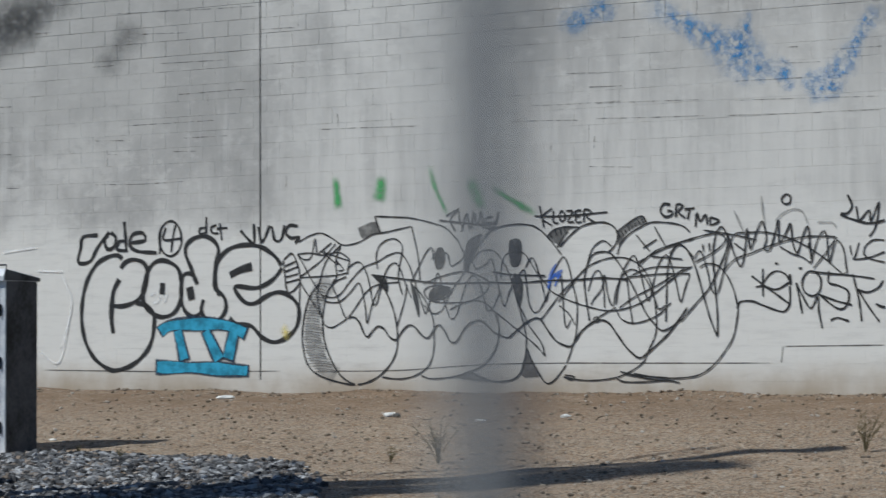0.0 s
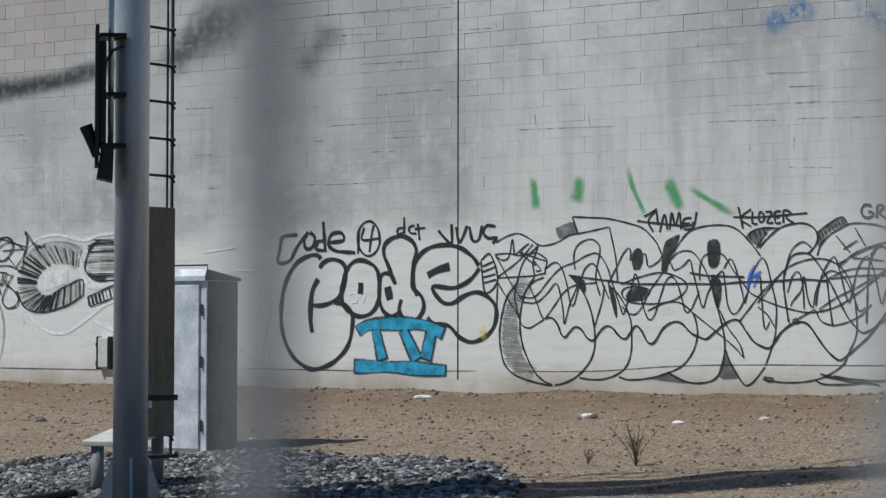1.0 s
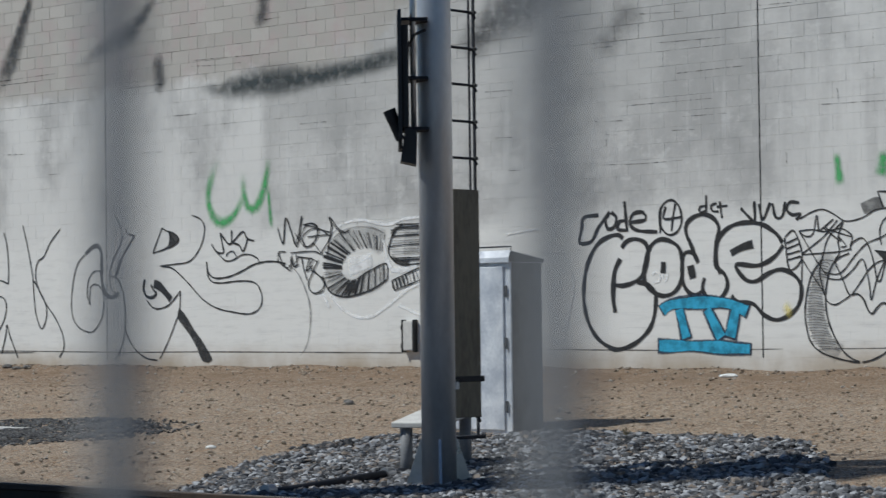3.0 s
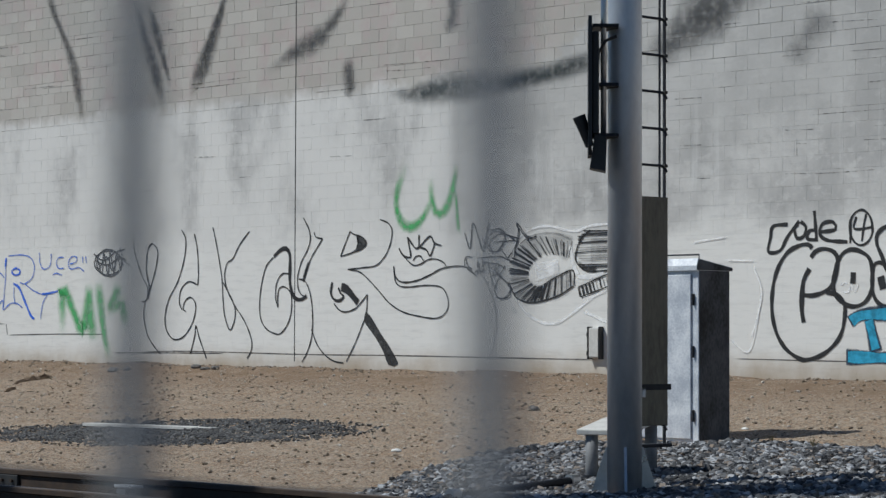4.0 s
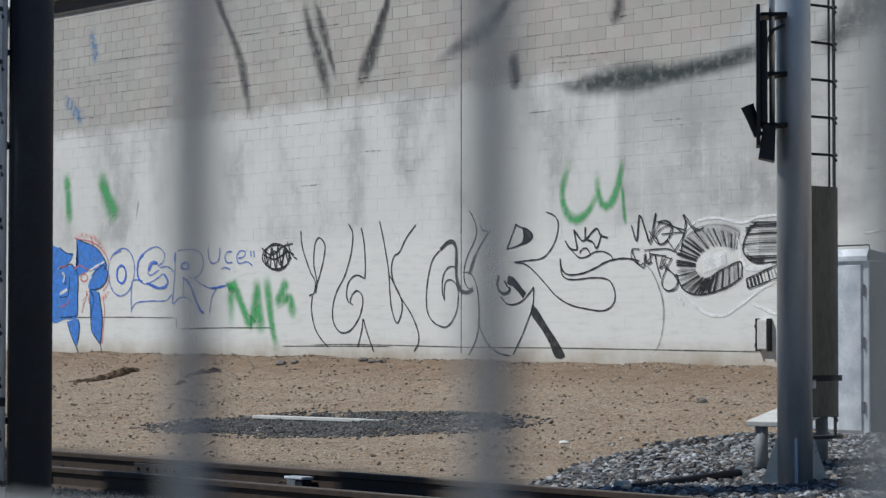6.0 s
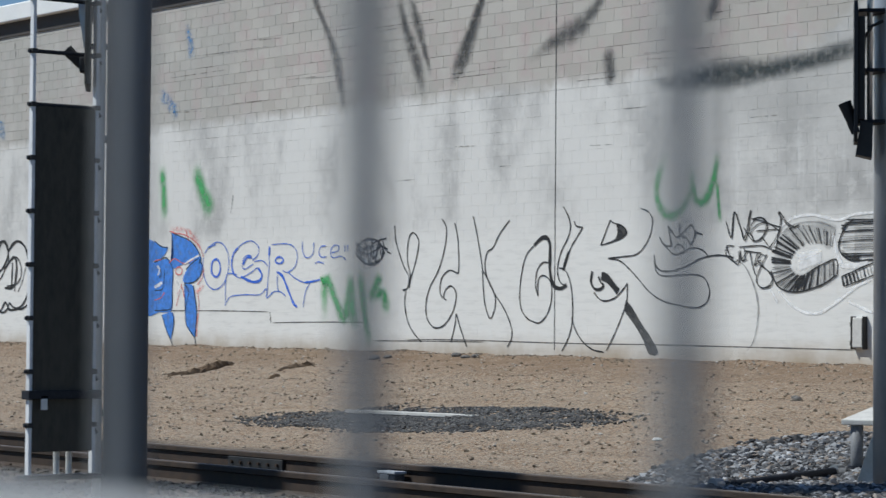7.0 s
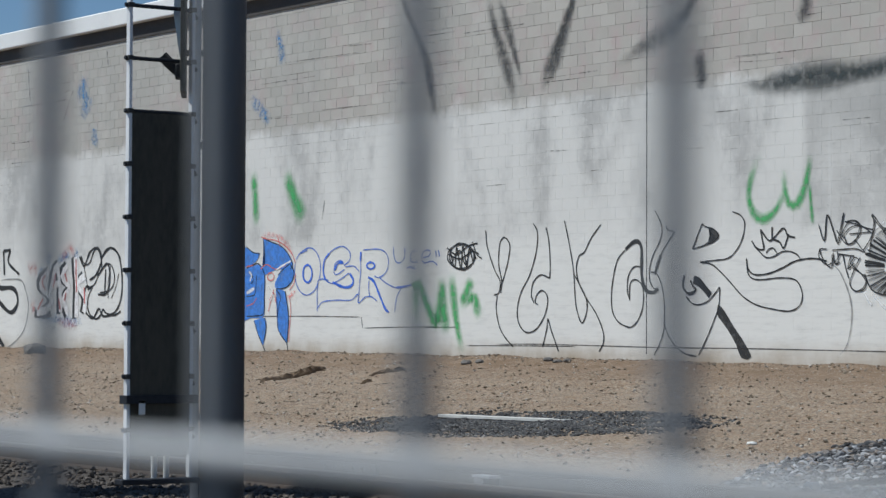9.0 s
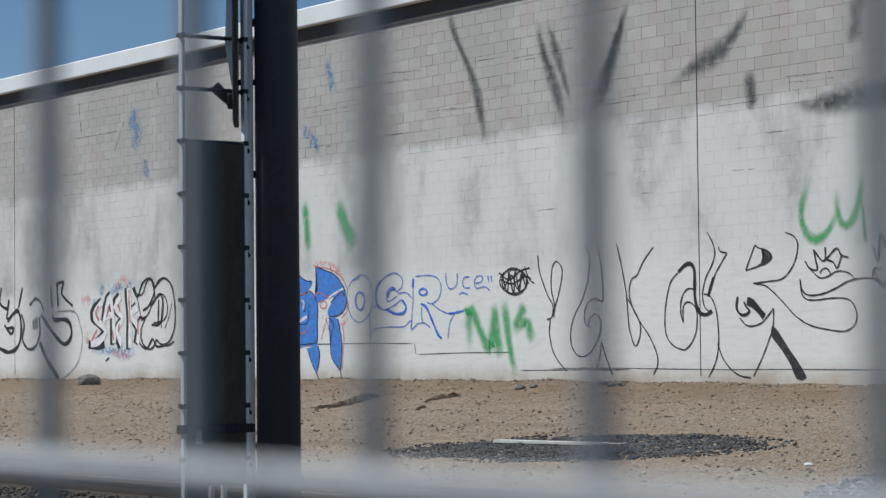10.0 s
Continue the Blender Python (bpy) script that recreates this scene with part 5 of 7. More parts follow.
line(g, P_MARK, 0.020, (-13.01, 1.19), (-12.98, 0.93), (-12.94, 0.66))
line(g, P_MARK, 0.020, (-13.16, 0.85), (-13.09, 0.73), (-12.94, 0.68), (-12.76, 0.71), (-12.58, 0.79), (-12.44, 0.92))
line(g, P_MARK, 0.020, (-13.12, 0.86), (-12.91, 0.99), (-12.62, 1.12), (-12.26, 1.31))
line(g, P_MARK, 0.020, (-13.43, 0.72), (-13.38, 0.76), (-13.24, 0.83), (-13.16, 0.87))
line(g, P_MARK, 0.020, (-13.46, 0.74), (-13.41, 0.76), (-13.38, 0.71), (-13.44, 0.70), (-13.46, 0.74))
line(g, P_MARK, 0.024, (-12.51, 0.69), (-12.50, 0.92), (-12.49, 1.18), (-12.47, 1.38), (-12.41, 1.52), (-12.33, 1.59), (-12.24, 1.54), (-12.15, 1.44))
line(g, P_MARK, 0.020, (-12.87, 1.39), (-12.62, 1.51), (-12.33, 1.61), (-12.14, 1.65))
line(g, P_MARK, 0.020, (-12.69, 1.46), (-12.29, 1.42))
line(g, P_MARK, 0.020, (-13.05, 1.20), (-12.69, 1.33), (-12.19, 1.32))
line(g, P_MARK, 0.020, (-12.98, 1.22), (-12.62, 1.25), (-12.19, 1.25))
line(g, P_MARK, 0.020, (-13.87, 0.05), (-13.76, 0.01), (-13.72, 0.05), (-13.85, 0.07))
line(g, P_MARK, 0.020, (-13.16, 0.03), (-13.05, -0.01), (-12.76, -0.01), (-12.51, 0.01), (-12.33, -0.02))
line(g, P_MARK, 0.020, (-13.11, 0.11), (-12.83, 0.06), (-12.48, 0.04))
line(g, P_MARK, 0.020, (-13.05, 0.08), (-12.69, 0.02), (-12.40, -0.00))
line(g, P_BLACK, 0.028, (-16.95, 0.77), (-16.85, 0.79), (-16.76, 0.72), (-16.70, 0.59), (-16.64, 0.54), (-16.57, 0.61), (-16.49, 0.67), (-16.40, 0.64), (-16.32, 0.54), (-16.25, 0.50), (-16.20, 0.52), (-16.11, 0.63), (-16.03, 0.68), (-15.95, 0.66), (-15.84, 0.55), (-15.76, 0.52), (-15.70, 0.58), (-15.64, 0.66), (-15.59, 0.68), (-15.52, 0.61), (-15.45, 0.49), (-15.38, 0.46), (-15.32, 0.51), (-15.24, 0.63), (-15.15, 0.70), (-15.04, 0.73), (-14.95, 0.70), (-14.83, 0.59), (-14.71, 0.54), (-14.62, 0.52), (-14.52, 0.59), (-14.40, 0.68), (-14.29, 0.74), (-14.21, 0.75), (-14.16, 0.72), (-14.08, 0.61), (-13.98, 0.49), (-13.87, 0.43), (-13.77, 0.41), (-13.70, 0.48), (-13.61, 0.60), (-13.46, 0.70), (-13.35, 0.72), (-13.25, 0.68), (-13.14, 0.54), (-13.03, 0.40), (-12.93, 0.31), (-12.85, 0.27), (-12.76, 0.32), (-12.62, 0.43), (-12.47, 0.56), (-12.33, 0.73), (-12.22, 0.87))
line(g, P_BLACK, 0.025, (-16.59, 1.32), (-16.32, 1.28), (-15.99, 1.24), (-15.67, 1.20), (-15.27, 1.19), (-14.87, 1.19), (-14.48, 1.18), (-14.10, 1.20), (-13.72, 1.20), (-13.35, 1.22), (-12.98, 1.19))
line(g, P_BLACK, 0.025, (-14.85, 1.32), (-14.56, 1.28), (-14.10, 1.26))
line(g, P_HATCH, 0.019, (-17.36, 1.22), (-17.26, 1.22), (-17.15, 1.20))
line(g, P_HATCH, 0.019, (-17.38, 1.18), (-17.29, 1.19), (-17.24, 1.16))
line(g, P_HATCH, 0.019, (-17.39, 1.15), (-17.33, 1.15), (-17.27, 1.13))
line(g, P_HATCH, 0.019, (-17.44, 1.12), (-17.35, 1.12), (-17.28, 1.10))
line(g, P_HATCH, 0.019, (-17.45, 1.08), (-17.37, 1.09), (-17.28, 1.06))
line(g, P_HATCH, 0.019, (-17.50, 1.05), (-17.39, 1.05), (-17.28, 1.03))
line(g, P_HATCH, 0.019, (-17.50, 1.01), (-17.40, 1.02), (-17.29, 1.00))
line(g, P_HATCH, 0.019, (-17.50, 0.98), (-17.41, 0.98), (-17.34, 0.96))
line(g, P_HATCH, 0.019, (-17.54, 0.95), (-17.42, 0.95), (-17.34, 0.93))
line(g, P_HATCH, 0.019, (-17.53, 0.91), (-17.43, 0.92), (-17.33, 0.89))
line(g, P_HATCH, 0.019, (-17.57, 0.88), (-17.44, 0.88), (-17.33, 0.86))
line(g, P_HATCH, 0.019, (-17.57, 0.85), (-17.45, 0.85), (-17.32, 0.83))
line(g, P_HATCH, 0.019, (-17.56, 0.81), (-17.45, 0.82), (-17.32, 0.79))
line(g, P_HATCH, 0.019, (-17.59, 0.78), (-17.46, 0.78), (-17.37, 0.76))
line(g, P_HATCH, 0.019, (-17.57, 0.74), (-17.46, 0.75), (-17.36, 0.73))
line(g, P_HATCH, 0.019, (-17.60, 0.71), (-17.46, 0.71), (-17.35, 0.69))
line(g, P_HATCH, 0.019, (-17.59, 0.68), (-17.46, 0.68), (-17.34, 0.66))
line(g, P_HATCH, 0.019, (-17.58, 0.64), (-17.46, 0.65), (-17.32, 0.63))
line(g, P_HATCH, 0.019, (-17.61, 0.61), (-17.46, 0.61), (-17.31, 0.59))
line(g, P_HATCH, 0.019, (-17.59, 0.58), (-17.46, 0.58), (-17.35, 0.56))
line(g, P_HATCH, 0.019, (-17.62, 0.54), (-17.46, 0.55), (-17.34, 0.52))
line(g, P_HATCH, 0.019, (-17.60, 0.51), (-17.46, 0.51), (-17.33, 0.49))
line(g, P_HATCH, 0.019, (-17.57, 0.47), (-17.45, 0.48), (-17.31, 0.46))
line(g, P_HATCH, 0.019, (-17.60, 0.44), (-17.44, 0.44), (-17.28, 0.42))
line(g, P_HATCH, 0.019, (-17.58, 0.41), (-17.43, 0.41), (-17.26, 0.39))
line(g, P_HATCH, 0.019, (-17.60, 0.37), (-17.42, 0.38), (-17.29, 0.36))
line(g, P_HATCH, 0.019, (-17.57, 0.34), (-17.41, 0.34), (-17.27, 0.32))
line(g, P_HATCH, 0.019, (-17.54, 0.31), (-17.40, 0.31), (-17.25, 0.29))
line(g, P_HATCH, 0.019, (-17.56, 0.27), (-17.38, 0.28), (-17.22, 0.26))
line(g, P_HATCH, 0.019, (-17.53, 0.24), (-17.37, 0.24), (-17.19, 0.22))
line(g, P_HATCH, 0.019, (-17.54, 0.20), (-17.35, 0.21), (-17.16, 0.19))
line(g, P_HATCH, 0.019, (-17.49, 0.17), (-17.32, 0.18), (-17.17, 0.16))
line(g, P_HATCH, 0.019, (-17.44, 0.14), (-17.29, 0.14), (-17.14, 0.12))
line(g, P_HATCH, 0.019, (-17.43, 0.10), (-17.26, 0.11), (-17.11, 0.09))
line(g, P_MARK, 0.017, (-14.04, 1.78), (-14.01, 1.70))
line(g, P_MARK, 0.017, (-13.97, 1.81), (-13.94, 1.73))
line(g, P_MARK, 0.017, (-13.91, 1.83), (-13.88, 1.75))
line(g, P_MARK, 0.017, (-13.85, 1.85), (-13.82, 1.76))
line(g, P_MARK, 0.014, (-13.12, 1.75), (-13.09, 1.68))
line(g, P_MARK, 0.014, (-13.08, 1.77), (-13.05, 1.71))
line(g, P_MARK, 0.014, (-13.04, 1.79), (-13.01, 1.73))
line(g, P_MARK, 0.014, (-12.99, 1.82), (-12.96, 1.76))
line(g, P_MARK, 0.014, (-12.95, 1.84), (-12.92, 1.78))
line(g, P_MARK, 0.014, (-12.90, 1.86), (-12.88, 1.81))
line(g, P_MARK, 0.014, (-12.86, 1.89), (-12.83, 1.83))
line(g, P_MARK, 0.014, (-12.82, 1.91), (-12.79, 1.86))
line(g, P_MARK, 0.021, (-12.08, 1.31), (-11.99, 1.36), (-11.85, 1.34), (-11.74, 1.24), (-11.65, 1.07), (-11.60, 0.88), (-11.60, 0.75), (-11.65, 0.52), (-11.75, 0.36), (-11.89, 0.20), (-12.07, 0.08), (-12.29, 0.04), (-12.58, 0.04), (-12.95, 0.09))
line(g, P_MARK, 0.024, (-12.32, 0.69), (-12.14, 0.88), (-11.95, 1.08), (-11.81, 1.34), (-11.71, 1.60), (-11.78, 1.78), (-11.86, 1.70), (-11.90, 1.47), (-11.88, 1.14), (-11.85, 0.75), (-11.85, 0.52))
line(g, P_MARK, 0.024, (-12.46, 1.48), (-12.35, 1.59), (-12.24, 1.54), (-12.13, 1.34), (-12.03, 1.01), (-11.94, 0.72), (-11.85, 0.51))
line(g, P_MARK, 0.020, (-12.15, 1.41), (-12.06, 1.51), (-11.97, 1.27), (-11.93, 1.08), (-11.85, 1.01), (-11.77, 1.27), (-11.70, 1.53), (-11.63, 1.69), (-11.49, 1.71))
line(g, P_MARK, 0.020, (-12.02, 1.75), (-11.77, 1.71), (-11.56, 1.67), (-11.35, 1.62))
line(g, P_MARK, 0.021, (-12.86, 1.36), (-12.64, 1.52), (-12.35, 1.61), (-12.06, 1.68), (-11.84, 1.71), (-11.74, 1.63), (-11.88, 1.50), (-12.13, 1.38))
line(g, P_MARK, 0.020, (-11.77, 1.27), (-11.63, 1.40), (-11.42, 1.47), (-11.28, 1.52), (-11.07, 1.58), (-10.79, 1.64), (-10.52, 1.64), (-10.38, 1.63))
line(g, P_MARK, 0.024, (-11.78, 1.78), (-11.70, 1.66), (-11.63, 1.46), (-11.55, 1.32), (-11.50, 1.49), (-11.47, 1.75), (-11.43, 1.52), (-11.35, 1.72), (-11.28, 1.83), (-11.23, 1.65), (-11.26, 1.52), (-11.19, 1.50), (-11.12, 1.71), (-11.08, 1.84), (-11.07, 1.58), (-10.98, 1.71), (-10.93, 1.80), (-10.91, 1.58), (-10.85, 1.46), (-10.79, 1.64), (-10.72, 1.76), (-10.70, 1.57), (-10.68, 1.36))
line(g, P_MARK, 0.020, (-11.07, 1.54), (-10.93, 1.46), (-10.79, 1.41), (-10.68, 1.35), (-10.72, 1.57))
line(g, P_MARK, 0.020, (-10.68, 1.36), (-10.62, 1.57), (-10.55, 1.69), (-10.50, 1.66), (-10.47, 1.34), (-10.42, 1.50), (-10.37, 1.59), (-10.30, 1.50), (-10.27, 1.31), (-10.29, 1.21), (-10.66, 1.24), (-10.70, 1.25))
line(g, P_MARK, 0.020, (-10.37, 1.63), (-10.52, 1.44), (-10.66, 1.28))
line(g, P_MARK, 0.020, (-11.49, 1.71), (-11.21, 1.70), (-10.90, 1.61), (-10.59, 1.44), (-10.31, 1.21))
line(g, P_MARK, 0.020, (-11.63, 1.59), (-11.49, 1.49))
line(g, P_MARK, 0.021, (-11.95, 1.60), (-11.94, 1.50))
line(g, P_MARK, 0.021, (-12.03, 1.59), (-12.02, 1.50))
line(g, P_FAINT, 0.033, (-11.29, 2.14), (-11.27, 1.94), (-11.24, 1.78))
line(g, P_FAINT, 0.033, (-11.64, 1.98), (-11.56, 1.82), (-11.49, 1.65))
line(g, P_FAINT, 0.032, (-11.14, 1.81), (-11.03, 1.91), (-10.89, 1.96), (-10.78, 1.92), (-10.71, 1.76))
line(g, P_FAINT, 0.032, (-10.62, 1.80), (-10.42, 1.79), (-10.38, 1.72))

g = graffiti("row of small black marker tags above the letters")
line(g, P_BLACK, 0.027, (-11.60, 0.83), (-11.57, 0.91), (-11.42, 0.92), (-11.28, 0.87), (-11.11, 0.81), (-11.01, 0.80), (-10.95, 0.90), (-10.95, 1.09))
line(g, P_BLACK, 0.027, (-11.42, 1.21), (-11.27, 1.10), (-11.08, 0.97), (-10.94, 0.87))
line(g, P_BLACK, 0.027, (-11.28, 1.29), (-11.28, 1.13), (-11.28, 0.97))
line(g, P_BLACK, 0.027, (-11.37, 1.08), (-11.28, 1.09), (-11.11, 1.05), (-10.95, 1.13))
line(g, P_BLACK, 0.021, (-11.27, 1.13), (-11.21, 1.21), (-11.11, 1.26), (-11.00, 1.22), (-10.95, 1.13))
line(g, P_BLACK, 0.037, (-10.95, 1.22), (-10.94, 1.10))
line(g, P_BLACK, 0.027, (-10.87, 1.12), (-10.83, 0.93), (-10.80, 0.77))
line(g, P_BLACK, 0.026, (-10.87, 1.12), (-10.81, 1.00), (-10.70, 0.83), (-10.61, 0.96), (-10.60, 0.80), (-10.56, 0.60))
line(g, P_BLACK, 0.026, (-10.47, 1.25), (-10.48, 1.12), (-10.36, 1.08), (-10.25, 1.02), (-10.24, 0.92), (-10.29, 0.83), (-10.39, 0.83), (-10.59, 0.98))
line(g, P_BLACK, 0.026, (-10.61, 0.99), (-10.39, 0.91), (-10.20, 0.86))
line(g, P_BLACK, 0.026, (-10.19, 1.21), (-10.12, 0.92), (-10.09, 0.68))
line(g, P_BLACK, 0.026, (-10.15, 1.04), (-10.02, 1.00), (-9.89, 1.05), (-9.83, 1.13))
line(g, P_BLACK, 0.026, (-10.13, 1.04), (-10.02, 0.86), (-9.88, 0.67))
line(g, P_BLACK, 0.021, (-10.70, 1.25), (-10.39, 1.21), (-10.12, 1.18), (-9.93, 1.15))
line(g, P_BLACK, 0.026, (-10.46, 0.69), (-10.38, 0.72), (-10.24, 0.68))
line(g, P_BLACK, 0.032, (-11.13, 1.35), (-11.09, 1.34))
line(g, P_BLACK, 0.032, (-10.84, 1.29), (-10.80, 1.28))
line(g, P_BLACK, 0.031, (-9.92, 0.87), (-9.86, 0.84), (-9.81, 0.83))
line(g, P_BLACK, 0.035, (-12.44, 2.06), (-12.53, 2.07), (-12.57, 1.99), (-12.51, 1.92), (-12.42, 1.94), (-12.42, 1.98), (-12.48, 1.99))
line(g, P_BLACK, 0.033, (-12.37, 1.91), (-12.36, 2.06), (-12.28, 2.04), (-12.34, 1.97), (-12.25, 1.90))
line(g, P_BLACK, 0.033, (-12.26, 2.00), (-12.13, 2.01))
line(g, P_BLACK, 0.033, (-12.19, 2.01), (-12.22, 1.88))
line(g, P_BLACK, 0.032, (-12.12, 1.79), (-12.10, 1.95), (-12.06, 1.85), (-11.99, 1.93), (-11.97, 1.81))
line(g, P_BLACK, 0.032, (-11.93, 1.90), (-11.82, 1.85), (-11.93, 1.81), (-11.93, 1.90))
line(g, P_BLACK, 0.032, (-10.24, 2.10), (-10.19, 1.97), (-10.25, 1.89), (-10.33, 1.89))
line(g, P_BLACK, 0.032, (-10.33, 1.88), (-10.18, 1.82), (-9.98, 1.77), (-9.80, 1.80))
line(g, P_BLACK, 0.026, (-10.14, 1.97), (-10.11, 1.81), (-10.04, 1.87), (-9.98, 1.92), (-9.97, 1.79), (-9.87, 2.00), (-9.91, 1.74), (-9.99, 1.62))
line(g, P_BLACK, 0.021, (-10.22, 1.53), (-10.20, 1.42))
line(g, P_BLACK, 0.021, (-10.11, 1.56), (-10.16, 1.40), (-10.18, 1.37), (-9.98, 1.39), (-9.81, 1.45))
line(g, P_BLACK, 0.021, (-9.81, 1.58), (-9.95, 1.58), (-10.05, 1.49), (-10.02, 1.39), (-9.81, 1.33))
line(g, P_BLACK, 0.026, (-10.64, 1.24), (-10.58, 1.18), (-10.57, 1.10), (-10.59, 1.02), (-10.65, 0.97), (-10.72, 0.98), (-10.78, 1.03), (-10.80, 1.12), (-10.77, 1.20), (-10.71, 1.25), (-10.64, 1.24))
line(g, P_BLACK, 0.027, (-10.96, 2.13), (-10.93, 2.10), (-10.93, 2.07), (-10.94, 2.03), (-10.97, 2.02), (-11.00, 2.02), (-11.03, 2.04), (-11.04, 2.08), (-11.02, 2.11), (-10.99, 2.13), (-10.96, 2.13))
line(g, P_BLACK, 0.028, (-15.59, 1.97), (-15.27, 1.93), (-14.87, 1.89), (-14.79, 1.94))
line(g, P_BLACK, 0.028, (-15.49, 2.02), (-15.33, 2.09), (-15.43, 1.97), (-15.36, 1.83))
line(g, P_BLACK, 0.028, (-15.32, 2.12), (-15.29, 1.91))
line(g, P_BLACK, 0.028, (-15.27, 1.82), (-15.20, 2.04), (-15.16, 1.85))
line(g, P_BLACK, 0.028, (-15.13, 1.85), (-15.10, 2.06), (-15.05, 1.90), (-14.99, 2.06), (-14.97, 1.85))
line(g, P_BLACK, 0.028, (-14.82, 1.99), (-14.93, 1.97), (-14.93, 1.86), (-14.80, 1.87), (-14.75, 2.06))
line(g, P_BLACK, 0.028, (-14.93, 1.92), (-14.84, 1.92))
line(g, P_BLACK, 0.028, (-14.18, 2.10), (-14.12, 1.84))
line(g, P_BLACK, 0.028, (-14.01, 2.07), (-14.15, 1.96), (-14.01, 1.86))
line(g, P_BLACK, 0.028, (-13.99, 2.04), (-13.99, 1.90), (-13.92, 1.89))
line(g, P_BLACK, 0.028, (-13.82, 2.03), (-13.73, 2.02), (-13.80, 1.90), (-13.71, 1.90))
line(g, P_BLACK, 0.028, (-13.61, 2.03), (-13.69, 2.02), (-13.68, 1.89), (-13.61, 1.90))
line(g, P_BLACK, 0.028, (-13.68, 1.96), (-13.63, 1.96))
line(g, P_BLACK, 0.028, (-13.58, 1.89), (-13.57, 2.04), (-13.47, 2.00), (-13.55, 1.96), (-13.42, 1.87))
line(g, P_BLACK, 0.025, (-14.25, 1.98), (-13.87, 1.97), (-13.26, 2.00))
line(g, P_BLACK, 0.028, (-13.86, 2.02), (-13.84, 2.00), (-13.83, 1.96), (-13.84, 1.93), (-13.86, 1.91), (-13.88, 1.91), (-13.90, 1.93), (-13.91, 1.97), (-13.90, 2.01), (-13.88, 2.03), (-13.86, 2.02))
line(g, P_BLUETHIN, 0.041, (-13.96, 1.40), (-14.02, 1.30), (-14.07, 1.17))
line(g, P_BLUETHIN, 0.041, (-13.87, 1.32), (-13.96, 1.28), (-14.03, 1.20), (-14.07, 1.10))
line(g, P_BLUETHIN, 0.041, (-14.01, 1.27), (-13.91, 1.25))
line(g, P_BLUETHIN, 0.041, (-13.90, 1.29), (-13.98, 1.13))

g = graffiti("thin flowing black outline graffiti letters with a solid black leg")
line(g, P_MARK, 0.030, (-35.62, 2.16), (-35.57, 1.86), (-35.35, 1.45), (-35.19, 1.25), (-35.22, 1.05), (-35.37, 1.00))
line(g, P_MARK, 0.030, (-35.22, 1.05), (-35.06, 1.35), (-34.94, 1.65), (-34.91, 1.89), (-35.07, 2.02), (-35.20, 1.90), (-35.23, 1.55), (-35.14, 1.25), (-35.17, 1.03))
line(g, P_MARK, 0.030, (-35.27, 1.00), (-35.30, 0.76), (-35.21, 0.46), (-35.04, 0.26), (-34.80, 0.09))
line(g, P_MARK, 0.030, (-34.24, 2.25), (-34.11, 2.07), (-34.15, 1.73), (-34.33, 1.34), (-34.57, 1.05), (-34.68, 0.76), (-34.64, 0.51), (-34.44, 0.35), (-34.16, 0.39), (-33.92, 0.61), (-33.82, 0.85), (-33.85, 1.00), (-33.98, 1.07), (-34.12, 1.00), (-34.17, 0.87), (-34.07, 0.82))
line(g, P_MARK, 0.030, (-33.76, 1.28), (-34.01, 1.34), (-34.22, 1.22), (-34.28, 1.00), (-34.20, 0.85))
line(g, P_MARK, 0.030, (-33.76, 1.28), (-33.75, 1.53), (-33.79, 1.92), (-33.87, 2.16))
line(g, P_MARK, 0.030, (-33.96, 0.09), (-33.84, 0.41), (-33.81, 0.58), (-33.71, 0.37), (-33.51, 0.02))
line(g, P_MARK, 0.029, (-33.36, 2.27), (-33.24, 1.91), (-33.11, 1.42), (-33.07, 1.04), (-33.02, 0.75), (-32.88, 0.51), (-32.76, 0.66), (-32.74, 0.85), (-32.84, 1.04), (-33.08, 1.33))
line(g, P_MARK, 0.029, (-32.36, 2.17), (-32.63, 1.94), (-32.81, 1.71), (-32.96, 1.64), (-33.03, 1.42), (-32.95, 1.18), (-32.77, 0.94), (-32.49, 0.66), (-32.31, 0.37), (-32.30, 0.18), (-32.42, 0.02))
line(g, P_BLACK, 0.079, (-31.73, 1.72), (-31.55, 1.83), (-31.41, 1.85), (-31.32, 1.76), (-31.31, 1.58), (-31.31, 1.30), (-31.25, 1.11), (-31.15, 1.02), (-31.00, 1.01), (-30.88, 1.07))
line(g, P_BLACK, 0.060, (-30.84, 1.61), (-30.91, 1.46), (-30.98, 1.30))
line(g, P_BLACK, 0.055, (-30.25, 1.28), (-30.28, 1.10), (-30.18, 0.99), (-30.04, 0.99), (-29.96, 1.05))
line(g, P_BLACK, 0.145, (-30.03, 1.20), (-29.91, 1.17), (-29.77, 1.07), (-29.62, 0.94))
line(g, P_BLACK, 0.041, (-30.10, 1.19), (-30.04, 1.10), (-29.96, 1.05))
line(g, P_BLACK, 0.031, (-28.78, 1.52), (-28.74, 1.35), (-28.59, 1.26), (-28.29, 1.27), (-27.98, 1.35), (-27.73, 1.44), (-27.48, 1.48), (-27.24, 1.48), (-27.00, 1.44))
line(g, P_BLACK, 0.035, (-28.66, 1.79), (-28.55, 1.67), (-28.39, 1.65), (-28.42, 1.80), (-28.46, 1.96))
line(g, P_BLACK, 0.035, (-28.46, 1.96), (-28.29, 1.79), (-28.19, 1.80), (-27.95, 1.96), (-27.85, 1.85), (-27.69, 1.81))
line(g, P_BLACK, 0.035, (-28.19, 1.80), (-28.03, 1.75), (-27.94, 1.66), (-27.83, 1.87))
line(g, P_BLACK, 0.035, (-28.20, 1.99), (-28.20, 1.80))
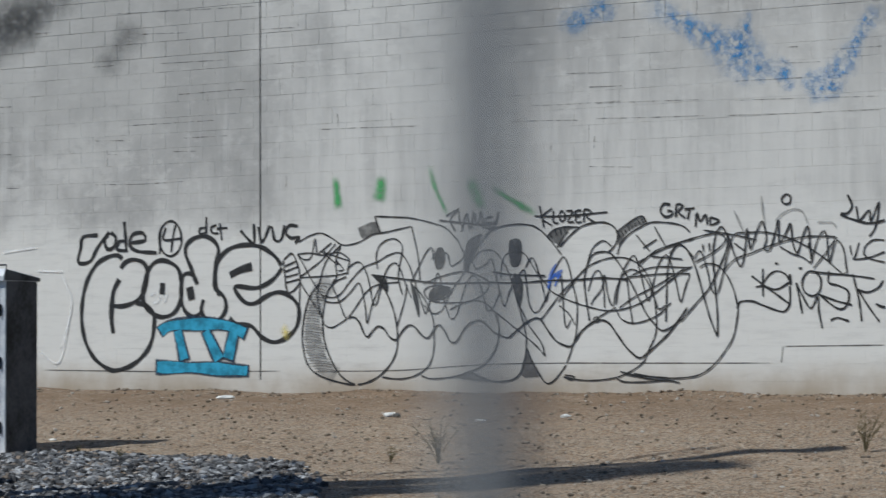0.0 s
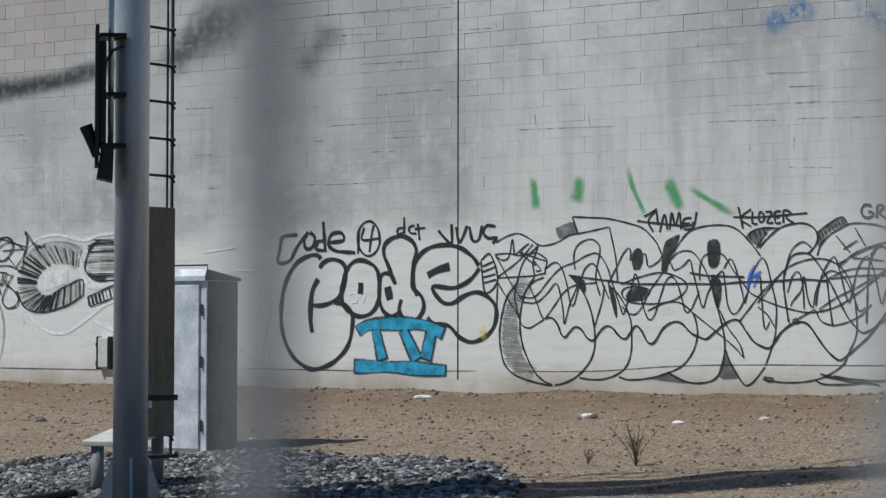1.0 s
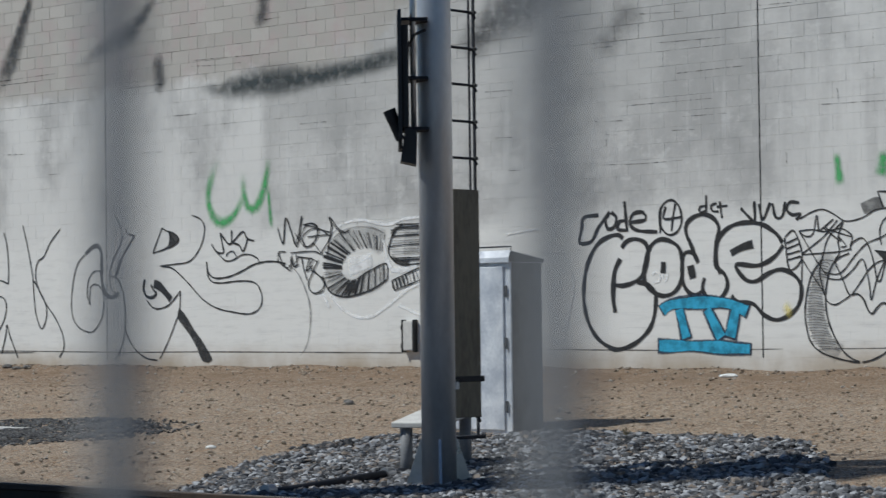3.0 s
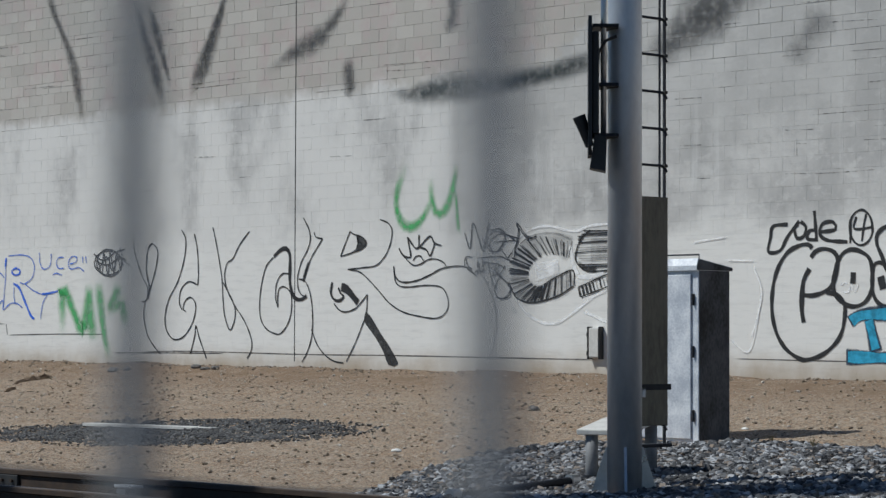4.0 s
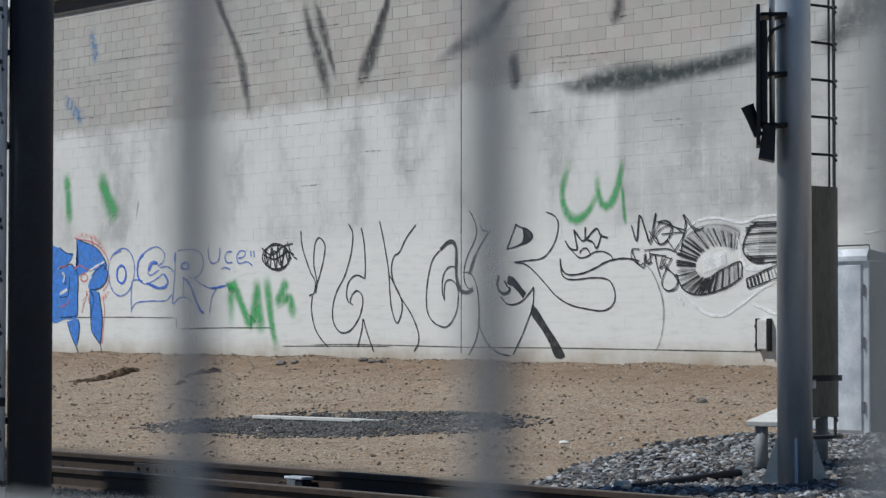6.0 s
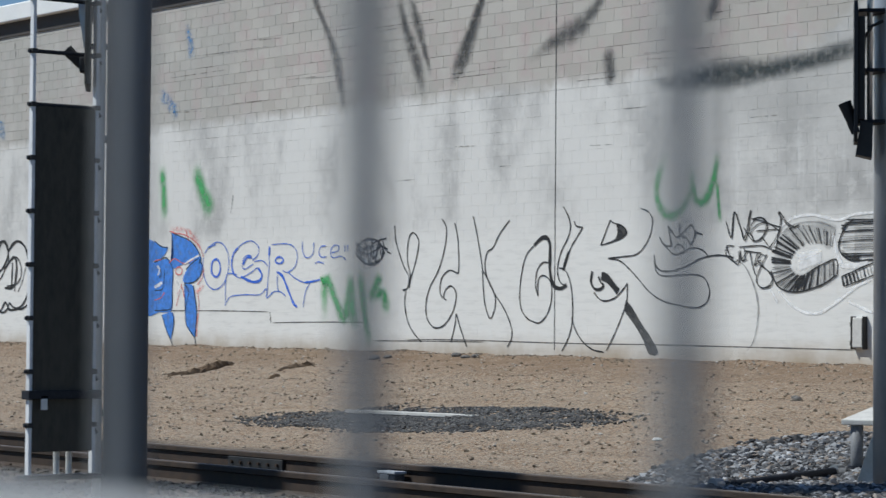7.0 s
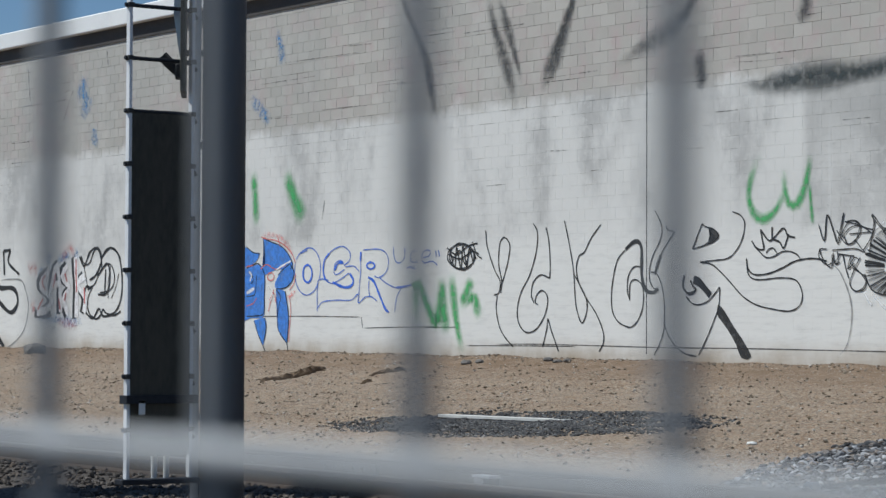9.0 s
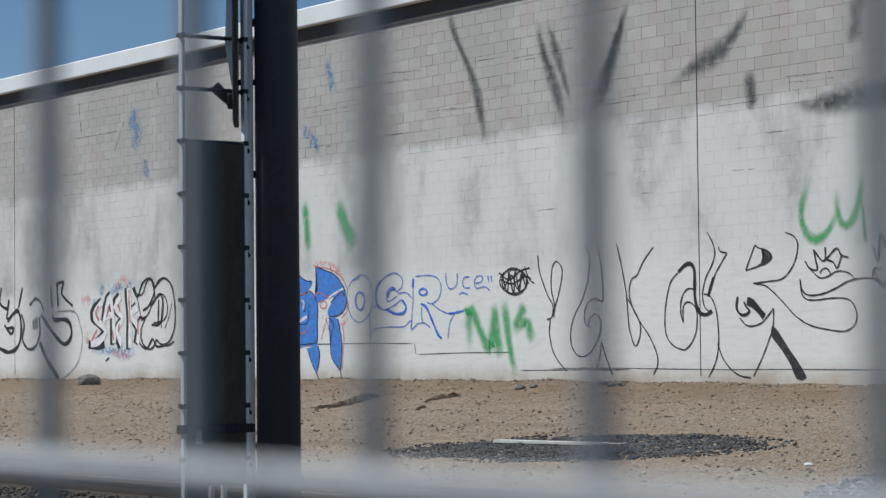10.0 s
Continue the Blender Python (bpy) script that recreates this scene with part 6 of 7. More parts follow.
line(g, P_MARK, 0.028, (-31.73, 1.72), (-31.92, 1.57), (-32.03, 1.31), (-32.09, 0.98), (-32.06, 0.70), (-31.91, 0.53), (-31.69, 0.45), (-31.55, 0.45), (-31.40, 0.56), (-31.29, 0.74), (-31.26, 0.97), (-31.30, 1.13), (-31.45, 1.22), (-31.58, 1.19), (-31.62, 1.07), (-31.61, 0.88))
line(g, P_MARK, 0.028, (-31.33, 1.43), (-31.48, 1.44), (-31.61, 1.35), (-31.67, 1.21), (-31.67, 1.02), (-31.61, 0.88))
line(g, P_MARK, 0.027, (-30.98, 2.35), (-30.84, 2.16), (-30.80, 1.98), (-30.88, 1.80), (-31.02, 1.62), (-31.11, 1.39), (-31.10, 1.20), (-31.02, 1.09), (-30.91, 1.05))
line(g, P_MARK, 0.027, (-30.70, 2.10), (-30.66, 2.02), (-30.49, 1.99))
line(g, P_MARK, 0.027, (-30.49, 1.99), (-30.65, 1.82), (-30.79, 1.66), (-30.88, 1.47), (-30.96, 1.31))
line(g, P_MARK, 0.027, (-31.09, 1.34), (-30.95, 1.32), (-30.84, 1.20), (-30.76, 0.97), (-30.73, 0.65), (-30.76, 0.37), (-30.87, 0.14), (-31.00, -0.02))
line(g, P_MARK, 0.027, (-30.76, 0.53), (-30.62, 0.28), (-30.41, 0.10), (-30.20, 0.01), (-29.96, -0.02))
line(g, P_MARK, 0.027, (-29.82, 2.09), (-30.05, 1.69))
line(g, P_MARK, 0.027, (-30.05, 1.69), (-29.73, 1.75), (-29.51, 1.81), (-29.43, 1.90), (-29.53, 1.99), (-29.73, 2.04), (-29.82, 2.09))
line(g, P_MARK, 0.026, (-29.88, 1.48), (-29.53, 1.50), (-29.20, 1.53), (-29.00, 1.66), (-28.87, 1.84), (-28.82, 2.06), (-28.91, 2.19), (-29.11, 2.26))
line(g, P_MARK, 0.026, (-29.88, 1.48), (-29.60, 1.44), (-29.37, 1.31), (-29.13, 1.13), (-28.87, 0.93), (-28.55, 0.79), (-28.16, 0.72), (-27.85, 0.69), (-27.66, 0.73), (-27.55, 0.83), (-27.54, 0.98), (-27.63, 1.13), (-27.79, 1.19), (-28.10, 1.20), (-28.42, 1.18), (-28.64, 1.20), (-28.75, 1.30), (-28.78, 1.52))
line(g, P_MARK, 0.027, (-30.21, 0.94), (-30.07, 0.83), (-29.91, 0.80), (-29.69, 0.85), (-29.53, 0.96), (-29.40, 1.08))
line(g, P_MARK, 0.026, (-29.40, 1.08), (-29.42, 0.78), (-29.53, 0.56), (-29.69, 0.29), (-29.90, -0.00))
line(g, P_MARK, 0.026, (-28.55, 1.67), (-28.45, 1.59), (-28.33, 1.52), (-28.17, 1.53), (-27.98, 1.60), (-27.79, 1.60), (-27.63, 1.54), (-27.57, 1.46))
line(g, P_MARK, 0.026, (-28.33, 1.59), (-28.27, 1.65), (-28.17, 1.66), (-28.09, 1.58))
line(g, P_FAINT, 0.043, (-27.00, 1.44), (-26.78, 1.32), (-26.64, 1.14), (-26.52, 0.89), (-26.48, 0.64), (-26.52, 0.35), (-26.61, 0.14), (-26.76, 0.01))
fill(g, P_DARKFILL, (-29.67, 2.03), (-29.51, 1.98), (-29.41, 1.89), (-29.51, 1.80), (-29.83, 1.73), (-29.68, 1.80), (-29.61, 1.90))
fill(g, P_DARKFILL, (-29.44, 0.80), (-29.32, 0.73), (-29.06, 0.44), (-28.87, 0.25), (-28.67, -0.02), (-28.89, -0.04), (-29.01, 0.16), (-29.21, 0.40), (-29.46, 0.64))

g = graffiti("two grey hatched rings and thin black tags")
line(g, P_RING, 0.370, (-24.95, 1.69), (-25.17, 1.76), (-25.41, 1.78), (-25.68, 1.74), (-25.89, 1.63), (-26.01, 1.45), (-26.01, 1.26), (-25.91, 1.10), (-25.75, 1.05), (-25.57, 1.04), (-25.37, 1.10), (-25.15, 1.17), (-24.89, 1.28))
line(g, P_WHITE, 0.216, (-25.65, 1.38), (-25.41, 1.44), (-25.18, 1.47))
line(g, P_WHITE, 0.217, (-25.66, 1.30), (-25.45, 1.34), (-25.18, 1.42))
line(g, P_WHITE, 0.099, (-24.96, 1.76), (-24.92, 1.57), (-24.84, 1.36), (-24.73, 1.26))
line(g, P_WHITE, 0.098, (-24.84, 1.29), (-24.56, 1.28), (-24.27, 1.34))
line(g, P_WHITE, 0.058, (-26.09, 0.97), (-25.83, 0.75), (-25.54, 0.62), (-25.20, 0.62), (-24.79, 0.82), (-24.51, 0.98), (-24.17, 1.11))
line(g, P_WHITE, 0.057, (-24.68, 0.78), (-24.44, 0.69), (-24.18, 0.61))
line(g, P_WHITE, 0.058, (-25.81, 2.00), (-25.40, 2.04), (-24.89, 1.95), (-24.55, 2.02), (-24.10, 2.04))
line(g, P_WHITE, 0.059, (-25.81, 1.99), (-26.03, 1.88))
line(g, P_WHITE, 0.059, (-26.24, 0.97), (-26.07, 0.76))
line(g, P_BLACK, 0.015, (-24.99, 1.56), (-24.92, 1.81))
line(g, P_HATCH, 0.019, (-25.03, 1.57), (-25.00, 1.76))
line(g, P_HATCH, 0.015, (-25.04, 1.58), (-25.01, 1.82))
line(g, P_BLACK, 0.031, (-25.09, 1.59), (-25.09, 1.80))
line(g, P_HATCH, 0.012, (-25.12, 1.60), (-25.13, 1.85))
line(g, P_HATCH, 0.019, (-25.14, 1.60), (-25.16, 1.83))
line(g, P_BLACK, 0.019, (-25.19, 1.61), (-25.26, 1.85))
line(g, P_HATCH, 0.025, (-25.21, 1.61), (-25.30, 1.86))
line(g, P_HATCH, 0.012, (-25.24, 1.61), (-25.35, 1.84))
line(g, P_BLACK, 0.024, (-25.29, 1.62), (-25.46, 1.89))
line(g, P_HATCH, 0.015, (-25.30, 1.62), (-25.45, 1.84))
line(g, P_HATCH, 0.025, (-25.36, 1.61), (-25.58, 1.90))
line(g, P_BLACK, 0.016, (-25.42, 1.61), (-25.59, 1.81))
line(g, P_HATCH, 0.019, (-25.44, 1.61), (-25.68, 1.88))
line(g, P_HATCH, 0.015, (-25.52, 1.60), (-25.71, 1.79))
line(g, P_BLACK, 0.031, (-25.55, 1.59), (-25.84, 1.86))
line(g, P_HATCH, 0.013, (-25.57, 1.58), (-25.87, 1.83))
line(g, P_HATCH, 0.019, (-25.62, 1.56), (-25.96, 1.78))
line(g, P_BLACK, 0.025, (-25.64, 1.55), (-25.99, 1.77))
line(g, P_BLACK, 0.041, (-25.68, 1.54), (-26.04, 1.73))
line(g, P_BLACK, 0.021, (-25.72, 1.50), (-26.10, 1.68))
line(g, P_BLACK, 0.032, (-25.73, 1.49), (-26.10, 1.66))
line(g, P_BLACK, 0.025, (-25.76, 1.46), (-26.16, 1.59))
line(g, P_BLACK, 0.041, (-25.79, 1.43), (-26.18, 1.54))
line(g, P_BLACK, 0.021, (-25.80, 1.41), (-26.21, 1.52))
line(g, P_BLACK, 0.032, (-25.81, 1.37), (-26.21, 1.43))
line(g, P_BLACK, 0.025, (-25.81, 1.36), (-26.22, 1.40))
line(g, P_BLACK, 0.032, (-25.81, 1.34), (-26.21, 1.36))
line(g, P_HATCH, 0.013, (-25.81, 1.30), (-26.21, 1.28))
line(g, P_HATCH, 0.019, (-25.81, 1.29), (-26.20, 1.25))
line(g, P_BLACK, 0.019, (-25.80, 1.26), (-26.18, 1.20))
line(g, P_HATCH, 0.025, (-25.78, 1.24), (-26.15, 1.14))
line(g, P_HATCH, 0.013, (-25.77, 1.23), (-26.13, 1.12))
line(g, P_BLACK, 0.024, (-25.74, 1.20), (-26.10, 1.05))
line(g, P_HATCH, 0.015, (-25.73, 1.19), (-26.06, 1.02))
line(g, P_HATCH, 0.025, (-25.71, 1.18), (-26.05, 1.00))
line(g, P_BLACK, 0.016, (-25.67, 1.17), (-25.97, 0.98))
line(g, P_BLACK, 0.024, (-25.66, 1.17), (-25.95, 0.96))
line(g, P_BLACK, 0.019, (-25.64, 1.16), (-25.90, 0.96))
line(g, P_BLACK, 0.031, (-25.60, 1.15), (-25.84, 0.93))
line(g, P_BLACK, 0.020, (-25.59, 1.16), (-25.82, 0.94))
line(g, P_BLACK, 0.031, (-25.56, 1.16), (-25.76, 0.93))
line(g, P_BLACK, 0.024, (-25.53, 1.17), (-25.70, 0.93))
line(g, P_BLACK, 0.041, (-25.52, 1.17), (-25.68, 0.93))
line(g, P_BLACK, 0.020, (-25.47, 1.18), (-25.61, 0.93))
line(g, P_BLACK, 0.031, (-25.45, 1.20), (-25.56, 0.94))
line(g, P_BLACK, 0.024, (-25.42, 1.21), (-25.54, 0.94))
line(g, P_BLACK, 0.031, (-25.37, 1.23), (-25.45, 0.96))
line(g, P_BLACK, 0.016, (-25.35, 1.24), (-25.43, 0.95))
line(g, P_HATCH, 0.019, (-25.31, 1.25), (-25.38, 0.98))
line(g, P_HATCH, 0.015, (-25.26, 1.27), (-25.30, 0.99))
line(g, P_BLACK, 0.031, (-25.25, 1.28), (-25.28, 1.01))
line(g, P_HATCH, 0.012, (-25.19, 1.30), (-25.21, 1.02))
line(g, P_HATCH, 0.019, (-25.15, 1.32), (-25.15, 1.04))
line(g, P_BLACK, 0.019, (-25.13, 1.32), (-25.13, 1.05))
line(g, P_HATCH, 0.025, (-25.04, 1.35), (-25.03, 1.10))
line(g, P_HATCH, 0.012, (-25.00, 1.36), (-24.99, 1.12))
line(g, P_BLACK, 0.024, (-24.96, 1.37), (-24.95, 1.13))
line(g, P_FAINT, 0.033, (-24.91, 1.82), (-25.18, 1.92), (-25.52, 1.94), (-25.82, 1.88), (-26.08, 1.73))
line(g, P_MARK, 0.030, (-26.22, 1.24), (-26.09, 1.02), (-25.88, 0.93), (-25.64, 0.92), (-25.41, 0.96), (-25.15, 1.03), (-24.88, 1.16))
line(g, P_MARK, 0.025, (-25.50, 1.17), (-25.34, 1.25), (-25.15, 1.32), (-24.90, 1.38), (-24.88, 1.16))
line(g, P_DENSE, 0.217, (-25.73, 1.06), (-25.62, 1.04), (-25.50, 1.06))
line(g, P_RING, 0.487, (-24.55, 1.68), (-24.11, 1.68), (-23.67, 1.65))
line(g, P_BLACK, 0.020, (-24.70, 1.95), (-24.14, 1.94), (-23.67, 1.94))
line(g, P_BLACK, 0.026, (-24.71, 1.90), (-24.15, 1.91), (-23.67, 1.90))
line(g, P_BLACK, 0.017, (-24.81, 1.87), (-24.25, 1.88), (-23.67, 1.86))
line(g, P_HATCH, 0.016, (-24.80, 1.83), (-24.24, 1.82), (-23.67, 1.82))
line(g, P_BLACK, 0.026, (-24.80, 1.78), (-24.24, 1.79), (-23.67, 1.78))
line(g, P_HATCH, 0.014, (-24.88, 1.75), (-24.32, 1.77), (-23.67, 1.75))
line(g, P_HATCH, 0.016, (-24.86, 1.71), (-24.30, 1.71), (-23.67, 1.71))
line(g, P_HATCH, 0.021, (-24.83, 1.67), (-24.26, 1.68), (-23.67, 1.66))
line(g, P_BLACK, 0.017, (-24.88, 1.63), (-24.32, 1.65), (-23.67, 1.62))
line(g, P_HATCH, 0.016, (-24.85, 1.59), (-24.29, 1.59), (-23.67, 1.58))
line(g, P_HATCH, 0.021, (-24.80, 1.55), (-24.24, 1.55), (-23.67, 1.54))
line(g, P_HATCH, 0.014, (-24.84, 1.51), (-24.28, 1.52), (-23.67, 1.50))
line(g, P_BLACK, 0.020, (-24.77, 1.46), (-24.21, 1.46), (-23.67, 1.46))
line(g, P_BLACK, 0.026, (-24.72, 1.42), (-24.16, 1.43), (-23.68, 1.42))
line(g, P_HATCH, 0.014, (-24.73, 1.38), (-24.17, 1.40), (-23.68, 1.38))
line(g, P_MARK, 0.030, (-24.55, 1.96), (-24.71, 1.86), (-24.82, 1.70), (-24.85, 1.54), (-24.74, 1.42), (-24.56, 1.36), (-24.11, 1.37))
line(g, P_DENSE, 0.082, (-24.81, 1.50), (-24.67, 1.42), (-24.42, 1.38))
line(g, P_DENSE, 0.082, (-24.80, 1.80), (-24.69, 1.91))
line(g, P_BLACK, 0.043, (-24.79, 1.13), (-24.75, 1.00))
line(g, P_BLACK, 0.043, (-24.72, 1.16), (-24.68, 1.02))
line(g, P_BLACK, 0.043, (-24.65, 1.17), (-24.61, 1.04))
line(g, P_BLACK, 0.043, (-24.58, 1.19), (-24.54, 1.06))
line(g, P_BLACK, 0.029, (-24.52, 1.21), (-24.47, 1.08))
line(g, P_HATCH, 0.023, (-24.45, 1.23), (-24.41, 1.10))
line(g, P_BLACK, 0.029, (-24.38, 1.26), (-24.34, 1.12))
line(g, P_HATCH, 0.023, (-24.32, 1.27), (-24.27, 1.14))
line(g, P_HATCH, 0.023, (-24.25, 1.29), (-24.21, 1.16))
line(g, P_BLACK, 0.028, (-24.18, 1.31), (-24.14, 1.18))
line(g, P_HATCH, 0.023, (-24.11, 1.33), (-24.07, 1.20))
line(g, P_HATCH, 0.023, (-24.05, 1.35), (-24.01, 1.22))
line(g, P_BLACK, 0.028, (-23.98, 1.37), (-23.94, 1.24))
line(g, P_HATCH, 0.023, (-23.92, 1.39), (-23.87, 1.26))
line(g, P_HATCH, 0.023, (-23.85, 1.40), (-23.81, 1.27))
line(g, P_BLACK, 0.028, (-23.78, 1.43), (-23.74, 1.30))
line(g, P_HATCH, 0.023, (-23.72, 1.45), (-23.68, 1.32))
line(g, P_MARK, 0.025, (-24.80, 1.13), (-24.23, 1.31), (-23.67, 1.47))
line(g, P_MARK, 0.025, (-24.75, 0.99), (-24.23, 1.13), (-23.68, 1.29))
line(g, P_MARK, 0.021, (-27.18, 2.00), (-27.06, 1.76), (-27.00, 2.13), (-26.86, 1.88), (-26.78, 1.73), (-26.65, 2.15))
line(g, P_MARK, 0.021, (-26.80, 1.90), (-26.60, 1.69), (-26.44, 1.72), (-26.29, 1.86), (-26.35, 1.99), (-26.53, 2.02), (-26.68, 1.83), (-26.58, 1.73))
line(g, P_MARK, 0.021, (-26.63, 2.02), (-26.29, 1.95), (-26.03, 1.81))
line(g, P_MARK, 0.021, (-26.07, 2.11), (-26.00, 1.94), (-26.08, 1.73), (-26.15, 1.52), (-26.41, 1.74))
line(g, P_MARK, 0.021, (-26.07, 2.08), (-25.82, 1.87), (-25.64, 1.90))
line(g, P_MARK, 0.023, (-27.00, 1.62), (-27.15, 1.61), (-27.05, 1.43), (-26.90, 1.34), (-26.89, 1.54))
line(g, P_MARK, 0.023, (-26.90, 1.60), (-26.42, 1.61), (-26.24, 1.56))
line(g, P_MARK, 0.023, (-26.87, 1.56), (-26.83, 1.39), (-26.72, 1.42))
line(g, P_MARK, 0.023, (-26.76, 1.54), (-26.42, 1.50))
line(g, P_MARK, 0.023, (-26.66, 1.52), (-26.61, 1.34), (-26.54, 1.17))
line(g, P_MARK, 0.023, (-26.50, 1.50), (-26.56, 1.32), (-26.42, 1.40))
line(g, P_MARK, 0.022, (-26.30, 1.48), (-26.42, 1.31), (-26.52, 1.10), (-26.41, 0.98), (-26.24, 1.03), (-26.18, 1.16), (-26.32, 1.26), (-26.47, 1.33))
line(g, P_MARK, 0.021, (-27.17, 1.98), (-27.05, 1.74), (-26.99, 2.13), (-26.84, 1.85), (-26.75, 1.70), (-26.64, 2.15), (-26.73, 1.75))
line(g, P_MARK, 0.021, (-26.59, 2.02), (-26.41, 2.03), (-26.31, 1.95), (-26.41, 1.72), (-26.56, 1.69), (-26.63, 1.83), (-26.41, 1.95), (-26.03, 1.88))
line(g, P_MARK, 0.021, (-26.53, 1.83), (-26.11, 1.85))
line(g, P_MARK, 0.021, (-26.24, 1.58), (-26.08, 1.77), (-26.02, 1.99), (-26.05, 2.11), (-25.87, 1.93), (-25.72, 1.87))
line(g, P_MARK, 0.021, (-27.15, 1.63), (-27.17, 1.50), (-27.00, 1.38), (-26.90, 1.41))
line(g, P_MARK, 0.021, (-26.78, 1.58), (-26.76, 1.41), (-26.83, 1.41), (-26.72, 1.53))
line(g, P_MARK, 0.021, (-26.56, 1.32), (-26.42, 1.48), (-26.32, 1.44))
line(g, P_MARK, 0.021, (-26.51, 1.40), (-26.28, 1.23), (-26.18, 1.10), (-26.24, 1.00), (-26.42, 0.99), (-26.52, 1.10), (-26.42, 1.31), (-26.30, 1.48))
line(g, P_WHITE, 0.031, (-21.53, 1.39), (-21.38, 1.00), (-21.57, 0.38))
line(g, P_WHITE, 0.031, (-21.99, 1.47), (-21.53, 1.45))
line(g, P_WHITE, 0.031, (-21.94, 0.38), (-21.59, 0.24), (-21.38, 1.00))
line(g, P_WHITE, 0.031, (-22.60, 1.73), (-21.98, 1.79))

g = graffiti("thin blue outline letters with a small blue tag")
line(g, P_BLUETHIN, 0.034, (-41.98, 1.75), (-41.82, 1.89), (-41.51, 1.99), (-41.26, 1.93), (-41.09, 1.73), (-41.08, 1.45), (-41.24, 1.18), (-41.53, 1.06), (-41.80, 1.13), (-41.97, 1.33), (-42.02, 1.58), (-41.98, 1.75))
line(g, P_BLUETHIN, 0.033, (-40.88, 1.76), (-40.64, 1.92), (-40.28, 1.99), (-40.02, 1.87), (-40.04, 1.71), (-40.24, 1.61))
line(g, P_BLUETHIN, 0.033, (-40.18, 1.60), (-40.32, 1.71), (-40.52, 1.67), (-40.58, 1.50), (-40.47, 1.45), (-40.18, 1.55))
line(g, P_BLUETHIN, 0.033, (-40.18, 1.59), (-39.88, 1.60), (-39.68, 1.49))
line(g, P_BLUETHIN, 0.033, (-40.88, 1.34), (-40.63, 1.28), (-40.27, 1.38), (-40.04, 1.46), (-39.88, 1.33))
line(g, P_BLUETHIN, 0.032, (-39.59, 1.90), (-39.11, 1.91), (-38.82, 1.85), (-38.69, 1.69), (-38.76, 1.48), (-39.00, 1.37), (-39.18, 1.40))
line(g, P_BLUETHIN, 0.032, (-39.65, 1.76), (-39.64, 1.49), (-39.68, 1.22), (-39.71, 0.92))
line(g, P_BLUETHIN, 0.032, (-39.00, 1.37), (-38.72, 1.24), (-38.43, 1.17), (-38.15, 1.19))
line(g, P_BLUETHIN, 0.032, (-38.25, 1.17), (-38.41, 0.99), (-38.48, 0.70))
line(g, P_BLUETHIN, 0.033, (-41.16, 1.34), (-41.18, 1.07), (-41.17, 0.73))
line(g, P_BLUETHIN, 0.033, (-41.16, 1.34), (-41.00, 1.37), (-40.77, 1.34))
line(g, P_BLUETHIN, 0.033, (-41.17, 0.79), (-40.97, 0.92), (-40.46, 0.95), (-39.97, 0.95), (-39.73, 1.06), (-39.71, 0.89), (-39.48, 1.00), (-39.25, 1.00), (-39.05, 0.91))
line(g, P_BLUETHIN, 0.032, (-39.35, 1.32), (-39.36, 1.16), (-39.32, 1.00))
line(g, P_BLUETHIN, 0.034, (-41.82, 1.89), (-41.71, 1.91), (-41.55, 1.95))
line(g, P_BLUE, 0.061, (-40.76, 1.86), (-40.92, 1.73), (-40.96, 1.51), (-40.88, 1.34))
line(g, P_BLUE, 0.066, (-40.63, 1.30), (-40.23, 1.20), (-39.97, 1.22), (-39.89, 1.33), (-40.02, 1.46))
line(g, P_BLUE, 0.064, (-39.39, 1.38), (-39.19, 1.30), (-39.00, 1.05), (-38.80, 0.78), (-38.67, 0.71))
line(g, P_BLUE, 0.060, (-39.63, 1.87), (-39.65, 1.70))
line(g, P_BLUE, 0.047, (-38.43, 1.17), (-38.15, 1.19), (-37.93, 1.22))
line(g, P_BLUE, 0.060, (-40.26, 1.68), (-40.44, 1.66), (-40.56, 1.53))
line(g, P_BLUE, 0.056, (-41.48, 1.65), (-41.40, 1.58), (-41.37, 1.47), (-41.41, 1.37), (-41.49, 1.31), (-41.59, 1.32), (-41.68, 1.39), (-41.70, 1.49), (-41.67, 1.60), (-41.58, 1.65), (-41.48, 1.65))
line(g, P_BLUE, 0.048, (-39.25, 1.66), (-39.18, 1.63), (-39.16, 1.60), (-39.19, 1.56), (-39.26, 1.54), (-39.34, 1.54), (-39.41, 1.57), (-39.43, 1.61), (-39.40, 1.64), (-39.33, 1.66), (-39.25, 1.66))
line(g, P_BLUETHIN, 0.034, (-38.53, 1.95), (-38.51, 1.76), (-38.41, 1.64), (-38.25, 1.65), (-38.16, 1.74), (-38.15, 1.92))
line(g, P_BLUETHIN, 0.034, (-37.75, 1.84), (-37.91, 1.83), (-37.98, 1.74), (-37.91, 1.64), (-37.73, 1.64))
line(g, P_BLUETHIN, 0.033, (-37.58, 1.71), (-37.37, 1.74), (-37.34, 1.83), (-37.50, 1.84), (-37.60, 1.74), (-37.53, 1.62), (-37.26, 1.64), (-37.09, 1.56))
line(g, P_BLUETHIN, 0.033, (-37.16, 1.84), (-37.14, 1.72))
line(g, P_BLUETHIN, 0.033, (-37.06, 1.84), (-37.04, 1.72))
line(g, P_BLUETHIN, 0.034, (-38.10, 1.52), (-37.98, 1.55), (-37.80, 1.51))
line(g, P_BLACK, 0.029, (-36.21, 1.91), (-36.00, 1.82), (-35.94, 1.69), (-36.03, 1.57), (-36.25, 1.50), (-36.51, 1.51), (-36.72, 1.60), (-36.79, 1.73), (-36.70, 1.85), (-36.47, 1.92), (-36.21, 1.91))
